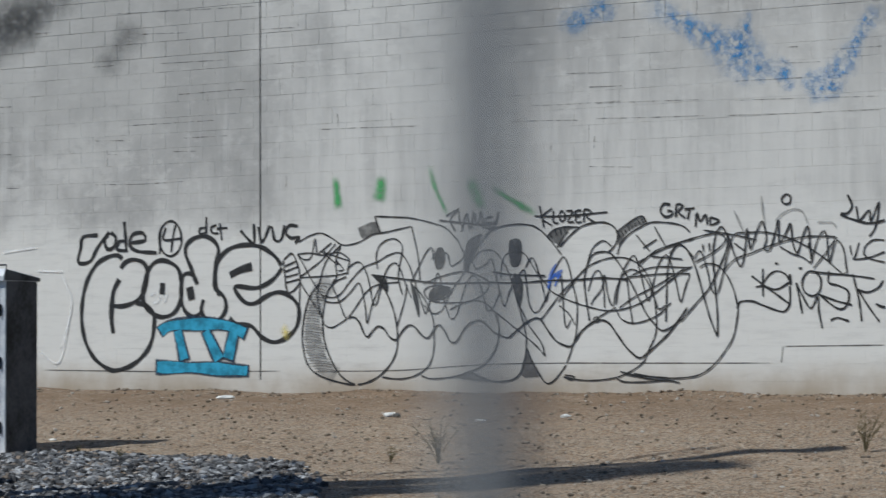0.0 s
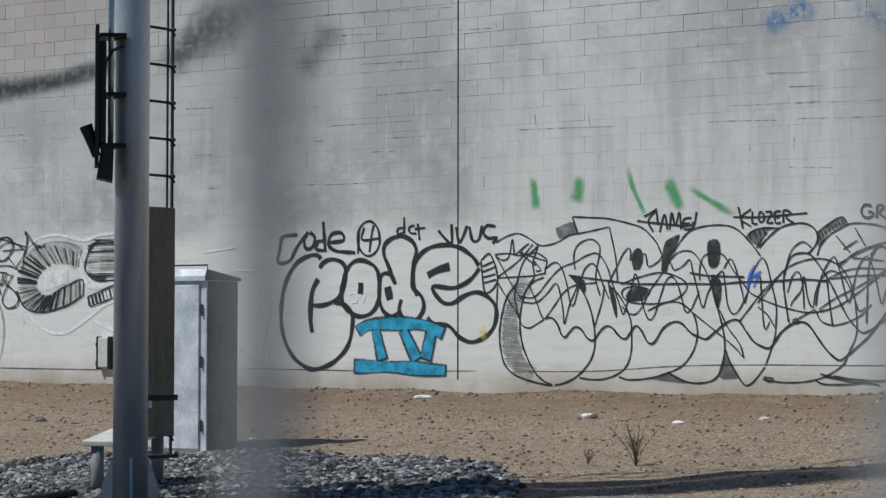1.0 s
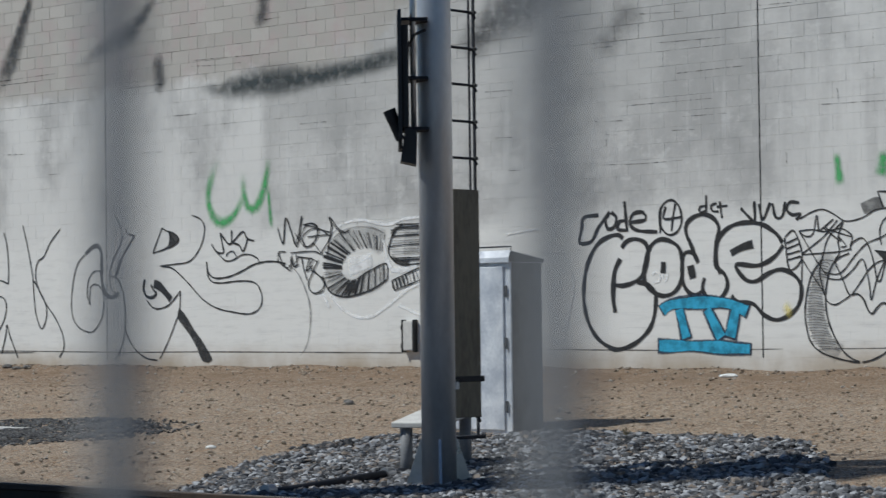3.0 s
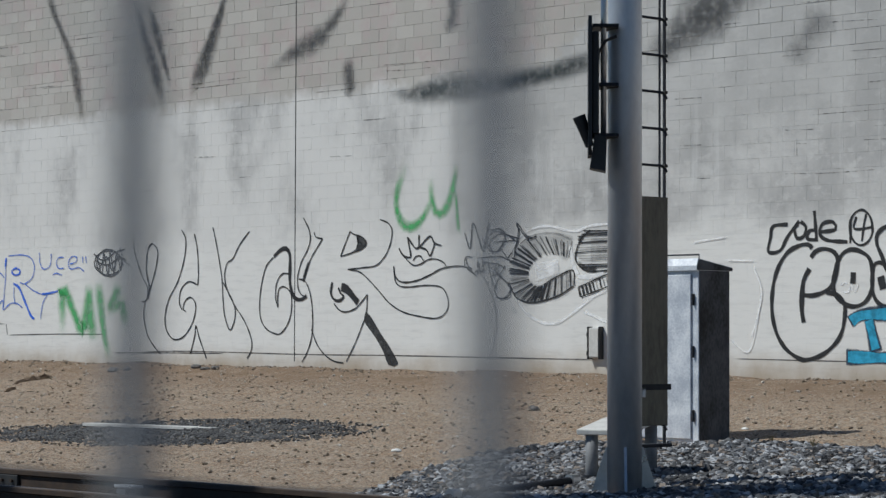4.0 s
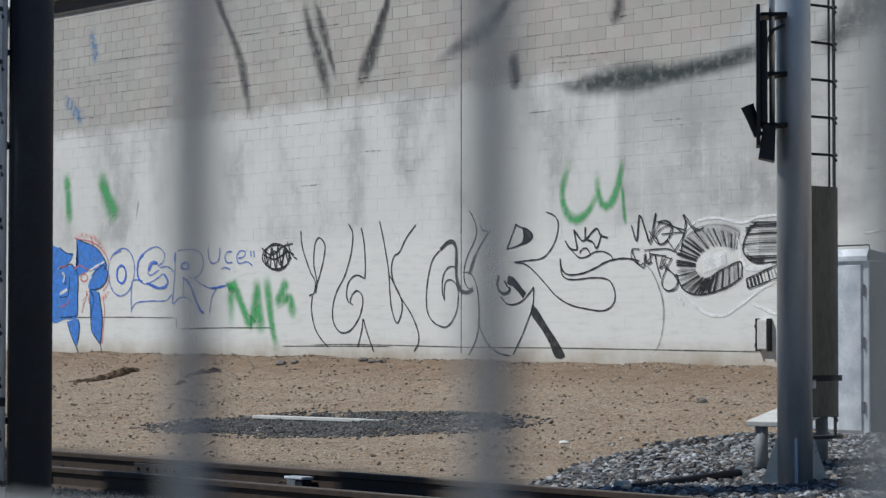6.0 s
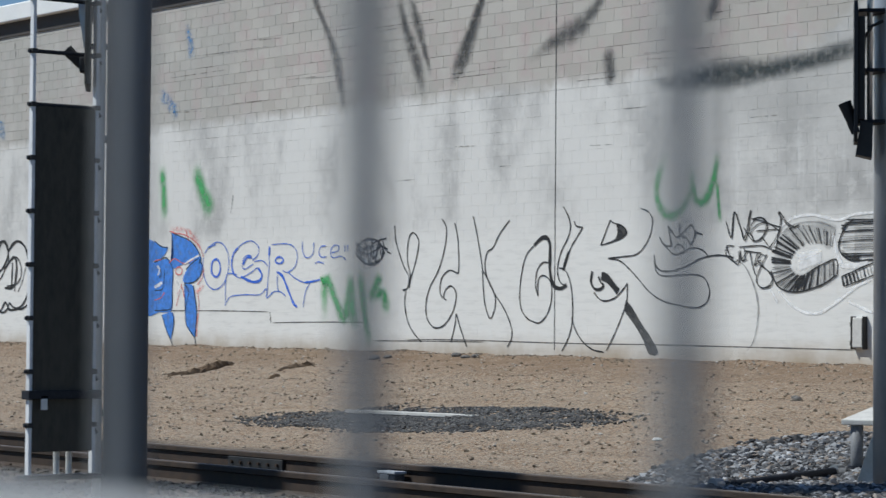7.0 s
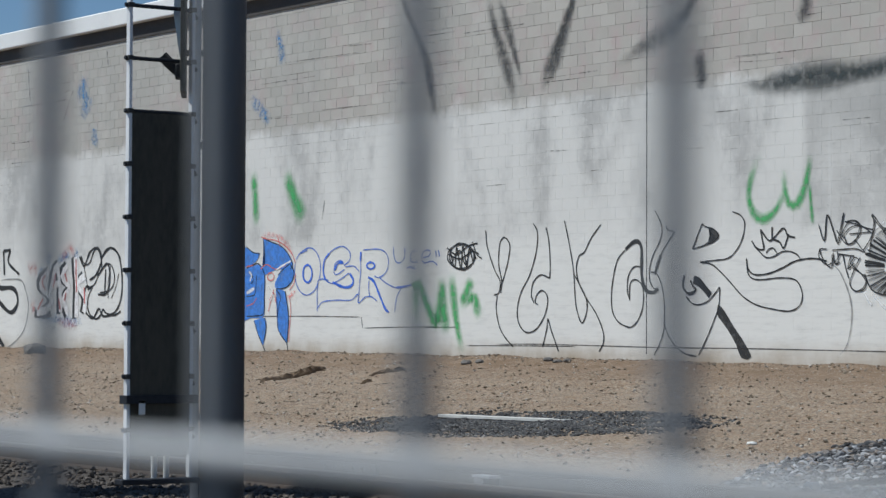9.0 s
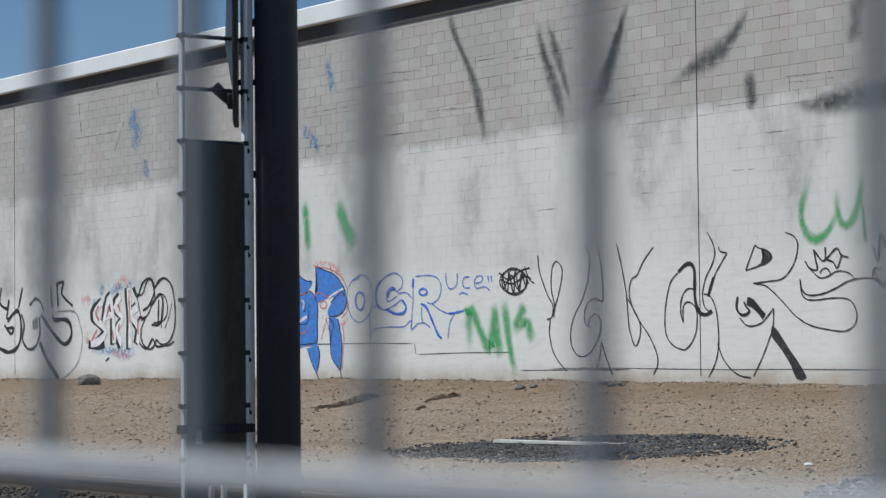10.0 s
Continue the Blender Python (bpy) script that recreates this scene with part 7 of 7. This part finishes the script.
line(g, P_BLACK, 0.029, (-36.21, 1.93), (-36.03, 1.84), (-35.97, 1.69), (-36.05, 1.55), (-36.24, 1.47), (-36.48, 1.49), (-36.66, 1.58), (-36.72, 1.73), (-36.64, 1.87), (-36.44, 1.95), (-36.21, 1.93))
line(g, P_BLACK, 0.032, (-36.71, 1.83), (-36.56, 1.52), (-36.50, 1.88), (-36.37, 1.49), (-36.31, 1.89), (-36.19, 1.51), (-36.12, 1.85), (-35.98, 1.56))
line(g, P_BLACK, 0.032, (-36.76, 1.76), (-36.41, 1.67), (-36.02, 1.79), (-35.82, 1.74))
line(g, P_BLACK, 0.032, (-36.81, 1.88), (-36.50, 1.75), (-36.16, 1.89), (-35.86, 1.94))
line(g, P_BLACK, 0.032, (-36.67, 1.59), (-36.41, 1.82), (-36.24, 1.57), (-36.06, 1.82), (-35.90, 1.66))
line(g, P_BLACK, 0.025, (-36.02, 1.97), (-35.89, 1.74), (-35.73, 1.66))

g = graffiti("blue filled graffiti letters with red rims and pointed feet")
line(g, P_REDMIST, 0.183, (-43.35, 2.29), (-43.00, 2.30), (-42.61, 2.25), (-42.35, 2.10), (-42.00, 1.80))
line(g, P_REDMIST, 0.181, (-42.37, 0.96), (-42.12, 1.07), (-41.95, 1.18))
line(g, P_REDMIST, 0.186, (-43.87, 1.66), (-43.54, 1.72))
fill(g, P_BLUEFILL, (-44.22, 2.14), (-43.88, 2.05), (-43.61, 1.95), (-43.35, 1.92), (-43.54, 1.74), (-43.87, 1.66), (-44.21, 1.63))
fill(g, P_BLUEFILL, (-43.22, 2.23), (-42.89, 2.14), (-42.56, 2.06), (-42.30, 1.92), (-42.09, 1.69), (-42.17, 1.58), (-42.66, 1.59), (-43.20, 1.48), (-43.32, 1.60), (-43.16, 1.71), (-43.17, 2.00))
fill(g, P_BLUEFILL, (-42.51, 1.59), (-42.17, 1.69), (-42.04, 1.52), (-42.12, 1.33), (-42.37, 1.21), (-42.70, 1.19), (-42.76, 1.30), (-42.66, 1.42))
fill(g, P_BLUEFILL, (-44.21, 1.66), (-43.87, 1.63), (-43.34, 1.69), (-43.16, 1.48), (-43.17, 1.02), (-43.19, 0.65), (-43.67, 0.61), (-44.19, 0.61))
fill(g, P_BLUEFILL, (-43.56, 0.56), (-43.14, 0.61), (-43.09, 0.39), (-43.17, 0.13), (-43.22, 0.06), (-43.40, 0.28))
fill(g, P_BLUEFILL, (-42.72, 1.19), (-42.37, 1.13), (-42.28, 0.79), (-42.23, 0.56), (-42.27, 0.23), (-42.31, 0.11), (-42.64, 0.39), (-42.65, 0.79))
line(g, P_INK, 0.030, (-43.22, 2.23), (-42.89, 2.14), (-42.56, 2.06), (-42.30, 1.92), (-42.09, 1.69), (-42.17, 1.58))
line(g, P_INK, 0.030, (-43.22, 2.23), (-43.17, 2.00), (-43.16, 1.71), (-43.32, 1.60))
line(g, P_INK, 0.029, (-42.17, 1.67), (-42.04, 1.52), (-42.12, 1.33), (-42.37, 1.21), (-42.70, 1.19))
line(g, P_INK, 0.030, (-43.87, 1.63), (-43.61, 1.69), (-43.39, 1.71), (-43.16, 1.48), (-43.17, 1.02), (-43.19, 0.70), (-43.52, 0.65), (-43.85, 0.64))
line(g, P_INK, 0.030, (-43.47, 1.48), (-43.49, 1.25), (-43.55, 1.08), (-43.86, 1.05))
line(g, P_INK, 0.030, (-43.56, 0.56), (-43.40, 0.28), (-43.22, 0.06), (-43.10, -0.08))
line(g, P_INK, 0.030, (-43.14, 0.61), (-43.09, 0.39), (-43.17, 0.13))
line(g, P_INK, 0.030, (-42.72, 1.19), (-42.54, 1.02), (-42.64, 0.73), (-42.62, 0.38), (-42.31, 0.11), (-42.26, -0.03))
line(g, P_INK, 0.029, (-42.37, 1.15), (-42.26, 0.79), (-42.23, 0.56), (-42.29, 0.11))
line(g, P_INK, 0.030, (-43.88, 2.07), (-43.61, 1.95), (-43.35, 1.92))
line(g, P_INK, 0.030, (-42.64, 1.47), (-42.45, 1.58), (-42.17, 1.69))
line(g, P_INK, 0.030, (-43.65, 1.49), (-43.60, 1.37), (-43.69, 1.31))
line(g, P_RED, 0.034, (-43.31, 2.26), (-43.07, 2.21), (-42.74, 2.17), (-42.39, 2.06), (-42.13, 1.90), (-41.98, 1.69))
line(g, P_RED, 0.034, (-43.32, 1.60), (-43.08, 1.69), (-42.73, 1.59), (-42.34, 1.67))
line(g, P_RED, 0.034, (-41.98, 1.49), (-42.04, 1.30), (-42.22, 1.16))
line(g, P_RED, 0.034, (-42.80, 1.19), (-42.91, 0.96), (-43.01, 0.73))
line(g, P_RED, 0.034, (-42.20, 1.02), (-42.15, 0.73), (-42.21, 0.34), (-42.22, 0.11))
line(g, P_RED, 0.035, (-43.86, 0.85), (-43.59, 0.91), (-43.46, 1.02))
line(g, P_RED, 0.034, (-42.97, 0.96), (-42.80, 1.11), (-42.71, 0.91))
line(g, P_RED, 0.034, (-42.56, 2.04), (-42.68, 2.27))
line(g, P_RED, 0.035, (-43.87, 1.66), (-43.61, 1.69))
line(g, P_WHITE, 0.093, (-43.86, 1.12), (-43.71, 1.16), (-43.55, 1.22))
line(g, P_WHITE, 0.070, (-43.78, 1.56), (-43.67, 1.49), (-43.73, 1.35))
line(g, P_WHITE, 0.057, (-43.02, 1.25), (-42.85, 1.08), (-42.97, 0.91))
line(g, P_WHITE, 0.057, (-42.73, 1.57), (-42.43, 1.67), (-42.13, 1.75))
line(g, P_RED, 0.040, (-42.87, 1.52), (-42.81, 1.48), (-42.79, 1.44), (-42.82, 1.39), (-42.88, 1.37), (-42.96, 1.37), (-43.03, 1.40), (-43.05, 1.45), (-43.02, 1.49), (-42.95, 1.52), (-42.87, 1.52))

g = graffiti("white letters with black shadow and pink and blue mist")
line(g, P_BLUEMIST, 0.381, (-53.70, 0.71), (-53.10, 0.65), (-52.37, 0.57), (-51.66, 0.52), (-51.04, 0.60))
line(g, P_BLUEMIST, 0.385, (-52.91, 2.14), (-52.79, 1.87))
line(g, P_BLUEMIST, 0.380, (-52.50, 1.93), (-52.13, 2.02), (-51.70, 2.11))
line(g, P_BLUEMIST, 0.376, (-51.51, 2.24), (-51.47, 1.91))
line(g, P_BLUEMIST, 0.386, (-53.43, 1.64), (-52.99, 1.77))
line(g, P_REDMIST, 0.354, (-54.03, 1.76), (-53.67, 1.82), (-53.43, 1.68))
line(g, P_REDMIST, 0.345, (-52.27, 2.06), (-52.04, 2.12), (-51.76, 2.25), (-51.47, 2.04))
line(g, P_REDMIST, 0.354, (-53.71, 1.08), (-53.64, 0.81), (-53.40, 0.68))
line(g, P_REDMIST, 0.345, (-52.52, 0.55), (-51.80, 0.48), (-51.32, 0.45))
line(g, P_BLACK, 0.205, (-52.90, 1.77), (-53.31, 1.59), (-53.39, 1.37), (-53.00, 1.18), (-52.82, 1.00), (-53.17, 0.79), (-53.58, 0.71))
line(g, P_BLACK, 0.203, (-52.88, 1.18), (-52.72, 1.61), (-52.50, 1.89), (-52.37, 1.36), (-52.35, 0.71))
line(g, P_BLACK, 0.202, (-51.98, 1.88), (-52.32, 1.63), (-51.91, 1.33), (-52.21, 1.07), (-51.94, 0.65))
line(g, P_BLACK, 0.200, (-51.62, 2.03), (-51.54, 1.33), (-51.54, 0.60))
line(g, P_BLACK, 0.199, (-51.13, 1.61), (-51.46, 1.39), (-51.11, 1.07), (-51.18, 0.73))
line(g, P_BLACK, 0.205, (-53.58, 0.75), (-53.10, 0.68), (-52.75, 0.75))
line(g, P_WHITEFILL, 0.194, (-52.84, 1.74), (-53.19, 1.54), (-53.24, 1.37), (-52.86, 1.18), (-52.67, 1.01), (-53.02, 0.81), (-53.46, 0.75))
line(g, P_WHITEFILL, 0.192, (-52.80, 1.18), (-52.61, 1.58), (-52.44, 1.84), (-52.28, 1.34), (-52.23, 0.75))
line(g, P_WHITEFILL, 0.191, (-51.89, 1.83), (-52.17, 1.60), (-51.79, 1.33), (-52.10, 1.07), (-51.83, 0.71))
line(g, P_WHITEFILL, 0.190, (-51.50, 2.03), (-51.43, 1.33), (-51.43, 0.63))
line(g, P_WHITEFILL, 0.188, (-51.04, 1.58), (-51.37, 1.39), (-51.00, 1.07), (-51.07, 0.74))
line(g, P_WHITEFILL, 0.192, (-52.72, 1.38), (-52.34, 1.42))
line(g, P_RED, 0.079, (-53.02, 1.64), (-53.19, 1.48), (-53.01, 1.28))
line(g, P_RED, 0.079, (-53.12, 1.08), (-53.29, 0.95), (-53.40, 0.81))
line(g, P_RED, 0.078, (-52.49, 1.67), (-52.63, 1.34))
line(g, P_RED, 0.078, (-52.33, 1.07), (-52.26, 0.81))
line(g, P_RED, 0.078, (-52.03, 1.66), (-51.91, 1.46))
line(g, P_RED, 0.078, (-51.96, 1.20), (-52.04, 1.01))
line(g, P_RED, 0.077, (-51.47, 1.98), (-51.46, 1.59), (-51.42, 1.20))
line(g, P_RED, 0.077, (-51.06, 1.33), (-51.02, 0.94))
line(g, P_MARK, 0.041, (-51.22, 2.06), (-51.13, 1.91), (-50.94, 1.84), (-50.77, 1.90), (-50.64, 2.09), (-50.45, 2.22), (-50.29, 2.14), (-50.23, 1.96), (-50.22, 1.73), (-50.35, 1.60))
line(g, P_MARK, 0.041, (-50.23, 1.96), (-50.04, 2.14), (-49.77, 2.20), (-49.50, 2.11), (-49.31, 1.94))
line(g, P_MARK, 0.041, (-50.35, 1.60), (-50.03, 1.80), (-49.79, 1.82), (-49.62, 1.63), (-49.62, 1.41), (-49.83, 1.24), (-50.29, 1.19))
line(g, P_MARK, 0.072, (-50.43, 1.58), (-50.30, 1.64))
line(g, P_MARK, 0.073, (-50.89, 1.28), (-50.65, 1.32))
line(g, P_MARK, 0.041, (-50.84, 1.30), (-50.57, 1.38), (-50.38, 1.57))
line(g, P_MARK, 0.054, (-50.91, 0.90), (-50.77, 0.71), (-50.46, 0.60), (-50.22, 0.70), (-50.14, 0.81), (-49.95, 0.72), (-49.60, 0.68), (-49.28, 0.77))
line(g, P_MARK, 0.027, (-49.90, 1.06), (-49.89, 1.44), (-49.79, 1.80))
line(g, P_MARK, 0.027, (-49.74, 1.06), (-49.54, 1.31), (-49.39, 1.62))
line(g, P_MARK, 0.041, (-50.88, 0.90), (-50.86, 1.09), (-50.70, 1.28))
line(g, P_MARK, 0.027, (-51.22, 2.04), (-51.04, 1.71), (-50.89, 1.32))
line(g, P_MARK, 0.042, (-52.68, 0.34), (-52.51, 0.42))

g = graffiti("black bubble graffiti letters at the far end of the wall")
line(g, P_BLACK, 0.064, (-51.30, 2.03), (-51.07, 1.81), (-50.79, 2.12), (-50.43, 2.19), (-50.24, 1.91), (-50.49, 1.60), (-50.80, 1.48))
line(g, P_BLACK, 0.064, (-50.24, 1.98), (-49.83, 2.19), (-49.43, 2.04), (-49.25, 1.57), (-49.28, 1.07), (-49.57, 0.75), (-50.11, 0.66), (-50.33, 0.83), (-50.61, 0.62), (-50.94, 0.73), (-51.11, 0.96), (-50.99, 1.31), (-50.77, 1.32))
line(g, P_BLACK, 0.064, (-50.38, 1.15), (-49.97, 1.18), (-49.81, 1.52), (-49.94, 1.84), (-50.30, 1.66))
line(g, P_BLACK, 0.064, (-50.02, 1.72), (-50.06, 1.14))
line(g, P_BLACK, 0.122, (-55.56, 1.50), (-55.46, 1.36), (-54.83, 1.35), (-54.55, 1.21), (-54.52, 0.94), (-54.84, 0.76), (-55.24, 0.88), (-55.72, 1.16), (-56.20, 1.51))
line(g, P_FAINT, 0.067, (-55.56, 1.53), (-54.93, 1.56), (-54.31, 1.52), (-54.06, 1.27), (-53.91, 0.86), (-54.16, 0.32), (-54.78, -0.01), (-55.15, -0.08))
line(g, P_BLACK, 0.155, (-56.27, 0.82), (-55.88, 0.40), (-55.22, -0.08))
line(g, P_MARK, 0.087, (-56.85, 1.74), (-56.52, 1.90), (-56.20, 1.79), (-56.04, 1.58))
line(g, P_MARK, 0.088, (-57.35, 1.54), (-57.18, 1.25), (-57.28, 0.90), (-56.95, 0.66), (-56.53, 0.72), (-56.27, 1.03), (-56.30, 1.45))
line(g, P_MARK, 0.088, (-57.52, 1.68), (-57.28, 2.20))
line(g, P_MARK, 0.086, (-55.65, 2.19), (-55.56, 1.68))
line(g, P_MARK, 0.086, (-55.24, 1.67), (-55.30, 2.25))
line(g, P_MARK, 0.086, (-54.92, 2.27), (-55.02, 1.97), (-54.43, 1.67))
line(g, P_MARK, 0.086, (-55.30, 2.25), (-54.92, 2.27))
line(g, P_BLACK, 0.111, (-58.88, 0.74), (-58.09, 0.59), (-57.52, 0.76), (-57.35, 1.18), (-57.52, 1.61), (-57.85, 1.54), (-58.19, 1.37))
line(g, P_BLACK, 0.089, (-58.53, 2.23), (-58.64, 1.85), (-58.19, 1.69), (-58.09, 1.91), (-58.23, 1.41))
line(g, P_BLACK, 0.089, (-58.36, 1.27), (-57.96, 1.05), (-57.82, 1.19), (-58.19, 1.19))
line(g, P_HATCH, 0.363, (-56.69, 1.24), (-56.36, 1.31))


# ---------------------------------------------------------------- small things on the dirt and the wall
def litter(x, y, size, turn, material=M_LITTER, label="crumpled white litter lying on the dirt", name="litter", category="litter"):
    rng = np.random.default_rng(int(abs(x * 100)))
    bm = bmesh.new()
    bmesh.ops.create_icosphere(bm, subdivisions=2, radius=1)
    for v in bm.verts:
        k = 1 + 0.28 * noise.noise(v.co * 1.9 + Vector((x, y, 0)))
        v.co = Vector((v.co.x * size[0], v.co.y * size[1], max(v.co.z, -0.5) * size[2])) * k * 0.5
    ob = part(name, bm, material, None, at=pose(x, y, rough_lie(x, y) + size[2] * 0.22, 0, 0, turn))
    return tagged(ob, label, category)


def weed(x, y, high, stems, seed):
    rng = random.Random(seed)
    plant = empty("weed", pose(x, y, rough_lie(x, y)), "dry twiggy weed growing in the dirt", "weed")
    for k in range(stems):
        a, lean = rng.uniform(0, 6.28), rng.uniform(0.1, 0.75)
        h = high * rng.uniform(0.55, 1)
        dx, dy = math.cos(a) * lean * h, math.sin(a) * lean * h
        bm = rod([(0, 0, 0), (dx * 0.3, dy * 0.3, h * 0.45), (dx, dy, h)], [0.005, 0.004, 0.0015], 5)
        for j in range(5):
            t = rng.uniform(0.35, 0.95)
            p = Vector((dx * t ** 1.4, dy * t ** 1.4, h * t))
            q = p + Vector((rng.uniform(-1, 1), rng.uniform(-1, 1), rng.uniform(0.2, 1))) * high * 0.22
            rod([p, q], [0.0028, 0.001], 4, bm)
        part("twig", bm, M_TWIG, plant)


def wall_box():
    b = empty("junction_box", pose(-24.42, 0, 0.325), "pale metal box with dark edges on the wall", "junction box")
    part("body", box((-0.10, -0.08, -0.22), (0.10, 0, 0.22), 0.012), M_CONCRETE, b)
    part("lid", box((-0.09, -0.09, -0.20), (0.09, -0.08, 0.20), 0.004), M_CONCRETE, b)
    for x in (-0.11, 0.11):
        part("edge_strip", box((x - 0.012, -0.095, -0.235), (x + 0.012, 0, 0.235), 0.006), M_BLACK, b)
    for z in (-0.15, 0.12):
        part("latch", box((-0.15, -0.08, z - 0.03), (-0.123, -0.03, z + 0.03), 0.006), M_BLACK, b)


wall_box()
litter(-18.14, -0.95, (0.25, 0.16, 0.07), 20)
litter(-14.68, -2.60, (0.16, 0.12, 0.06), 50)
litter(-13.16, -3.22, (0.14, 0.1, 0.05), 0)
litter(-12.45, -2.62, (0.13, 0.1, 0.05), 70)
litter(-19.22, -8.68, (0.13, 0.09, 0.05), 10)
litter(-17.16, -5.47, (0.09, 0.07, 0.04), 10)
litter(-13.36, -6.83, (0.1, 0.08, 0.04), 30)
litter(-34.75, -1.06, (0.22, 0.16, 0.12), 15, M_DARKSTONE, "dark broken stone lying on the dirt", "rock", "rock")
litter(-34.43, -1.01, (0.18, 0.12, 0.09), 15, M_DARKSTONE, "dark broken stone lying on the dirt", "rock", "rock")
litter(-33.02, -0.61, (0.2, 0.14, 0.1), 15, M_DARKSTONE, "dark broken stone lying on the dirt", "rock", "rock")
litter(-32.53, -0.80, (0.2, 0.14, 0.08), 15, M_DARKSTONE, "dark broken stone lying on the dirt", "rock", "rock")
litter(-32.31, -0.77, (0.15, 0.12, 0.08), 15, M_DARKSTONE, "dark broken stone lying on the dirt", "rock", "rock")
litter(-50.87, -1.32, (0.7, 0.4, 0.34), 15, M_DARKSTONE, "dark broken stone lying on the dirt", "rock", "rock")
litter(-14.35, -3.01, (0.1, 0.08, 0.06), 15, M_DARKSTONE, "dark broken stone lying on the dirt", "rock", "rock")
litter(-21.83, -3.98, (0.12, 0.1, 0.07), 15, M_DARKSTONE, "dark broken stone lying on the dirt", "rock", "rock")
litter(-21.54, -4.23, (0.12, 0.1, 0.08), 15, M_DARKSTONE, "dark broken stone lying on the dirt", "rock", "rock")


def earth_ridge(x0, y0, x1, y1, wide, high, seed):
    """A ragged bank of earth thrown up beside a rut."""
    n, m = 44, 9
    way = Vector((x1 - x0, y1 - y0, 0))
    side = Vector((-way.y, way.x, 0)).normalized()
    verts = []
    for i in range(n):
        t = i / (n - 1)
        swell = math.sin(math.pi * min(1, max(0, t * 0.94 + 0.03))) ** 0.5
        for k in range(m):
            u = k / (m - 1) * 2 - 1
            wob = noise.noise((t * 7, seed, 0)) * 0.12
            p = Vector((x0, y0, 0)) + way * t + side * (u * wide * 0.5 * swell + wob)
            rag = 0.7 + 0.6 * abs(noise.noise((t * 9, u * 2.2, seed))) + 0.25 * noise.noise((t * 30, u * 6, seed))
            p.z = rough_lie(p.x, p.y) - 0.03 + high * swell * max(0, 1 - u * u) * rag
            verts.append(tuple(p))
    faces = [(i * m + k, i * m + k + 1, (i + 1) * m + k + 1, (i + 1) * m + k) for i in range(n - 1) for k in range(m - 1)]
    tagged(new("earth_ridge", mesh_of("earth_ridge", verts, faces, M_CLOD)), "low ragged ridge of churned dark brown earth", "earth")


earth_ridge(-35.2, -4.9, -36.9, -2.65, 0.30, 0.13, 1)
earth_ridge(-35.75, -4.0, -36.6, -2.75, 0.22, 0.15, 2)
earth_ridge(-34.0, -3.55, -35.05, -2.1, 0.24, 0.12, 3)
earth_ridge(-33.2, -4.3, -33.6, -3.8, 0.16, 0.07, 4)
weed(-11.65, -6.62, 0.42, 16, 1)
weed(-12.11, -6.71, 0.16, 7, 2)
weed(-8.13, -4.98, 0.42, 12, 3)
weed(-15.88, -6.59, 0.12, 6, 4)
weed(-21.02, -6.13, 0.06, 4, 5)
weed(-14.84, -7.25, 0.12, 7, 6)

def pipe_run(x0, y0, x1, y1, r, label):
    run = empty("pipe", pose(x0, y0, rough_lie(x0, y0)), label, "pipe")
    dx, dy, dz = x1 - x0, y1 - y0, rough_lie(x1, y1) - rough_lie(x0, y0)
    part("tube", rod([(0, 0, r - 0.02), (dx * 0.5, dy * 0.5, dz * 0.5 + r - 0.01), (dx, dy, dz + r)], r, 14), M_DARKSTEEL, run, smooth=True)
    for t in (0.04, 0.96):
        part("coupling", rod([(dx * (t - 0.03), dy * (t - 0.03), dz * t + r), (dx * (t + 0.03), dy * (t + 0.03), dz * t + r)], r * 1.5, 14), M_STEEL, run)


pipe_run(-14.74, -12.20, -14.84, -10.55, 0.038, "dark steel pipe lying on the ballast")

board = empty("board", pose(-25.05, -7.52, rough_lie(-25.05, -7.52) + 0.035, 0, 0, 7), "pale weathered board lying on dark gravel", "board")
part("plank", box((-1.15, -0.09, -0.02), (1.15, 0.09, 0.02), 0.006), M_CONCRETE, board)

# ---------------------------------------------------------------- single blocks of the wall
for a, b, z0, z1, proud in block_pieces:
    i, y0 = (0.0015, 0.003) if z0 > 4.2 else (0.0008, 0.0011)
    v = [(a, y0, z0), (b, y0, z0), (b, y0, z1), (a, y0, z1), (a + i, -proud, z0 + i), (b - i, -proud, z0 + i), (b - i, -proud, z1 - i), (a + i, -proud, z1 - i)]
    ob = new("block", mesh_of("block", v, [(4, 5, 6, 7), (0, 1, 5, 4), (1, 2, 6, 5), (2, 3, 7, 6), (3, 0, 4, 7)], M_WALL))
    ob.parent = wall
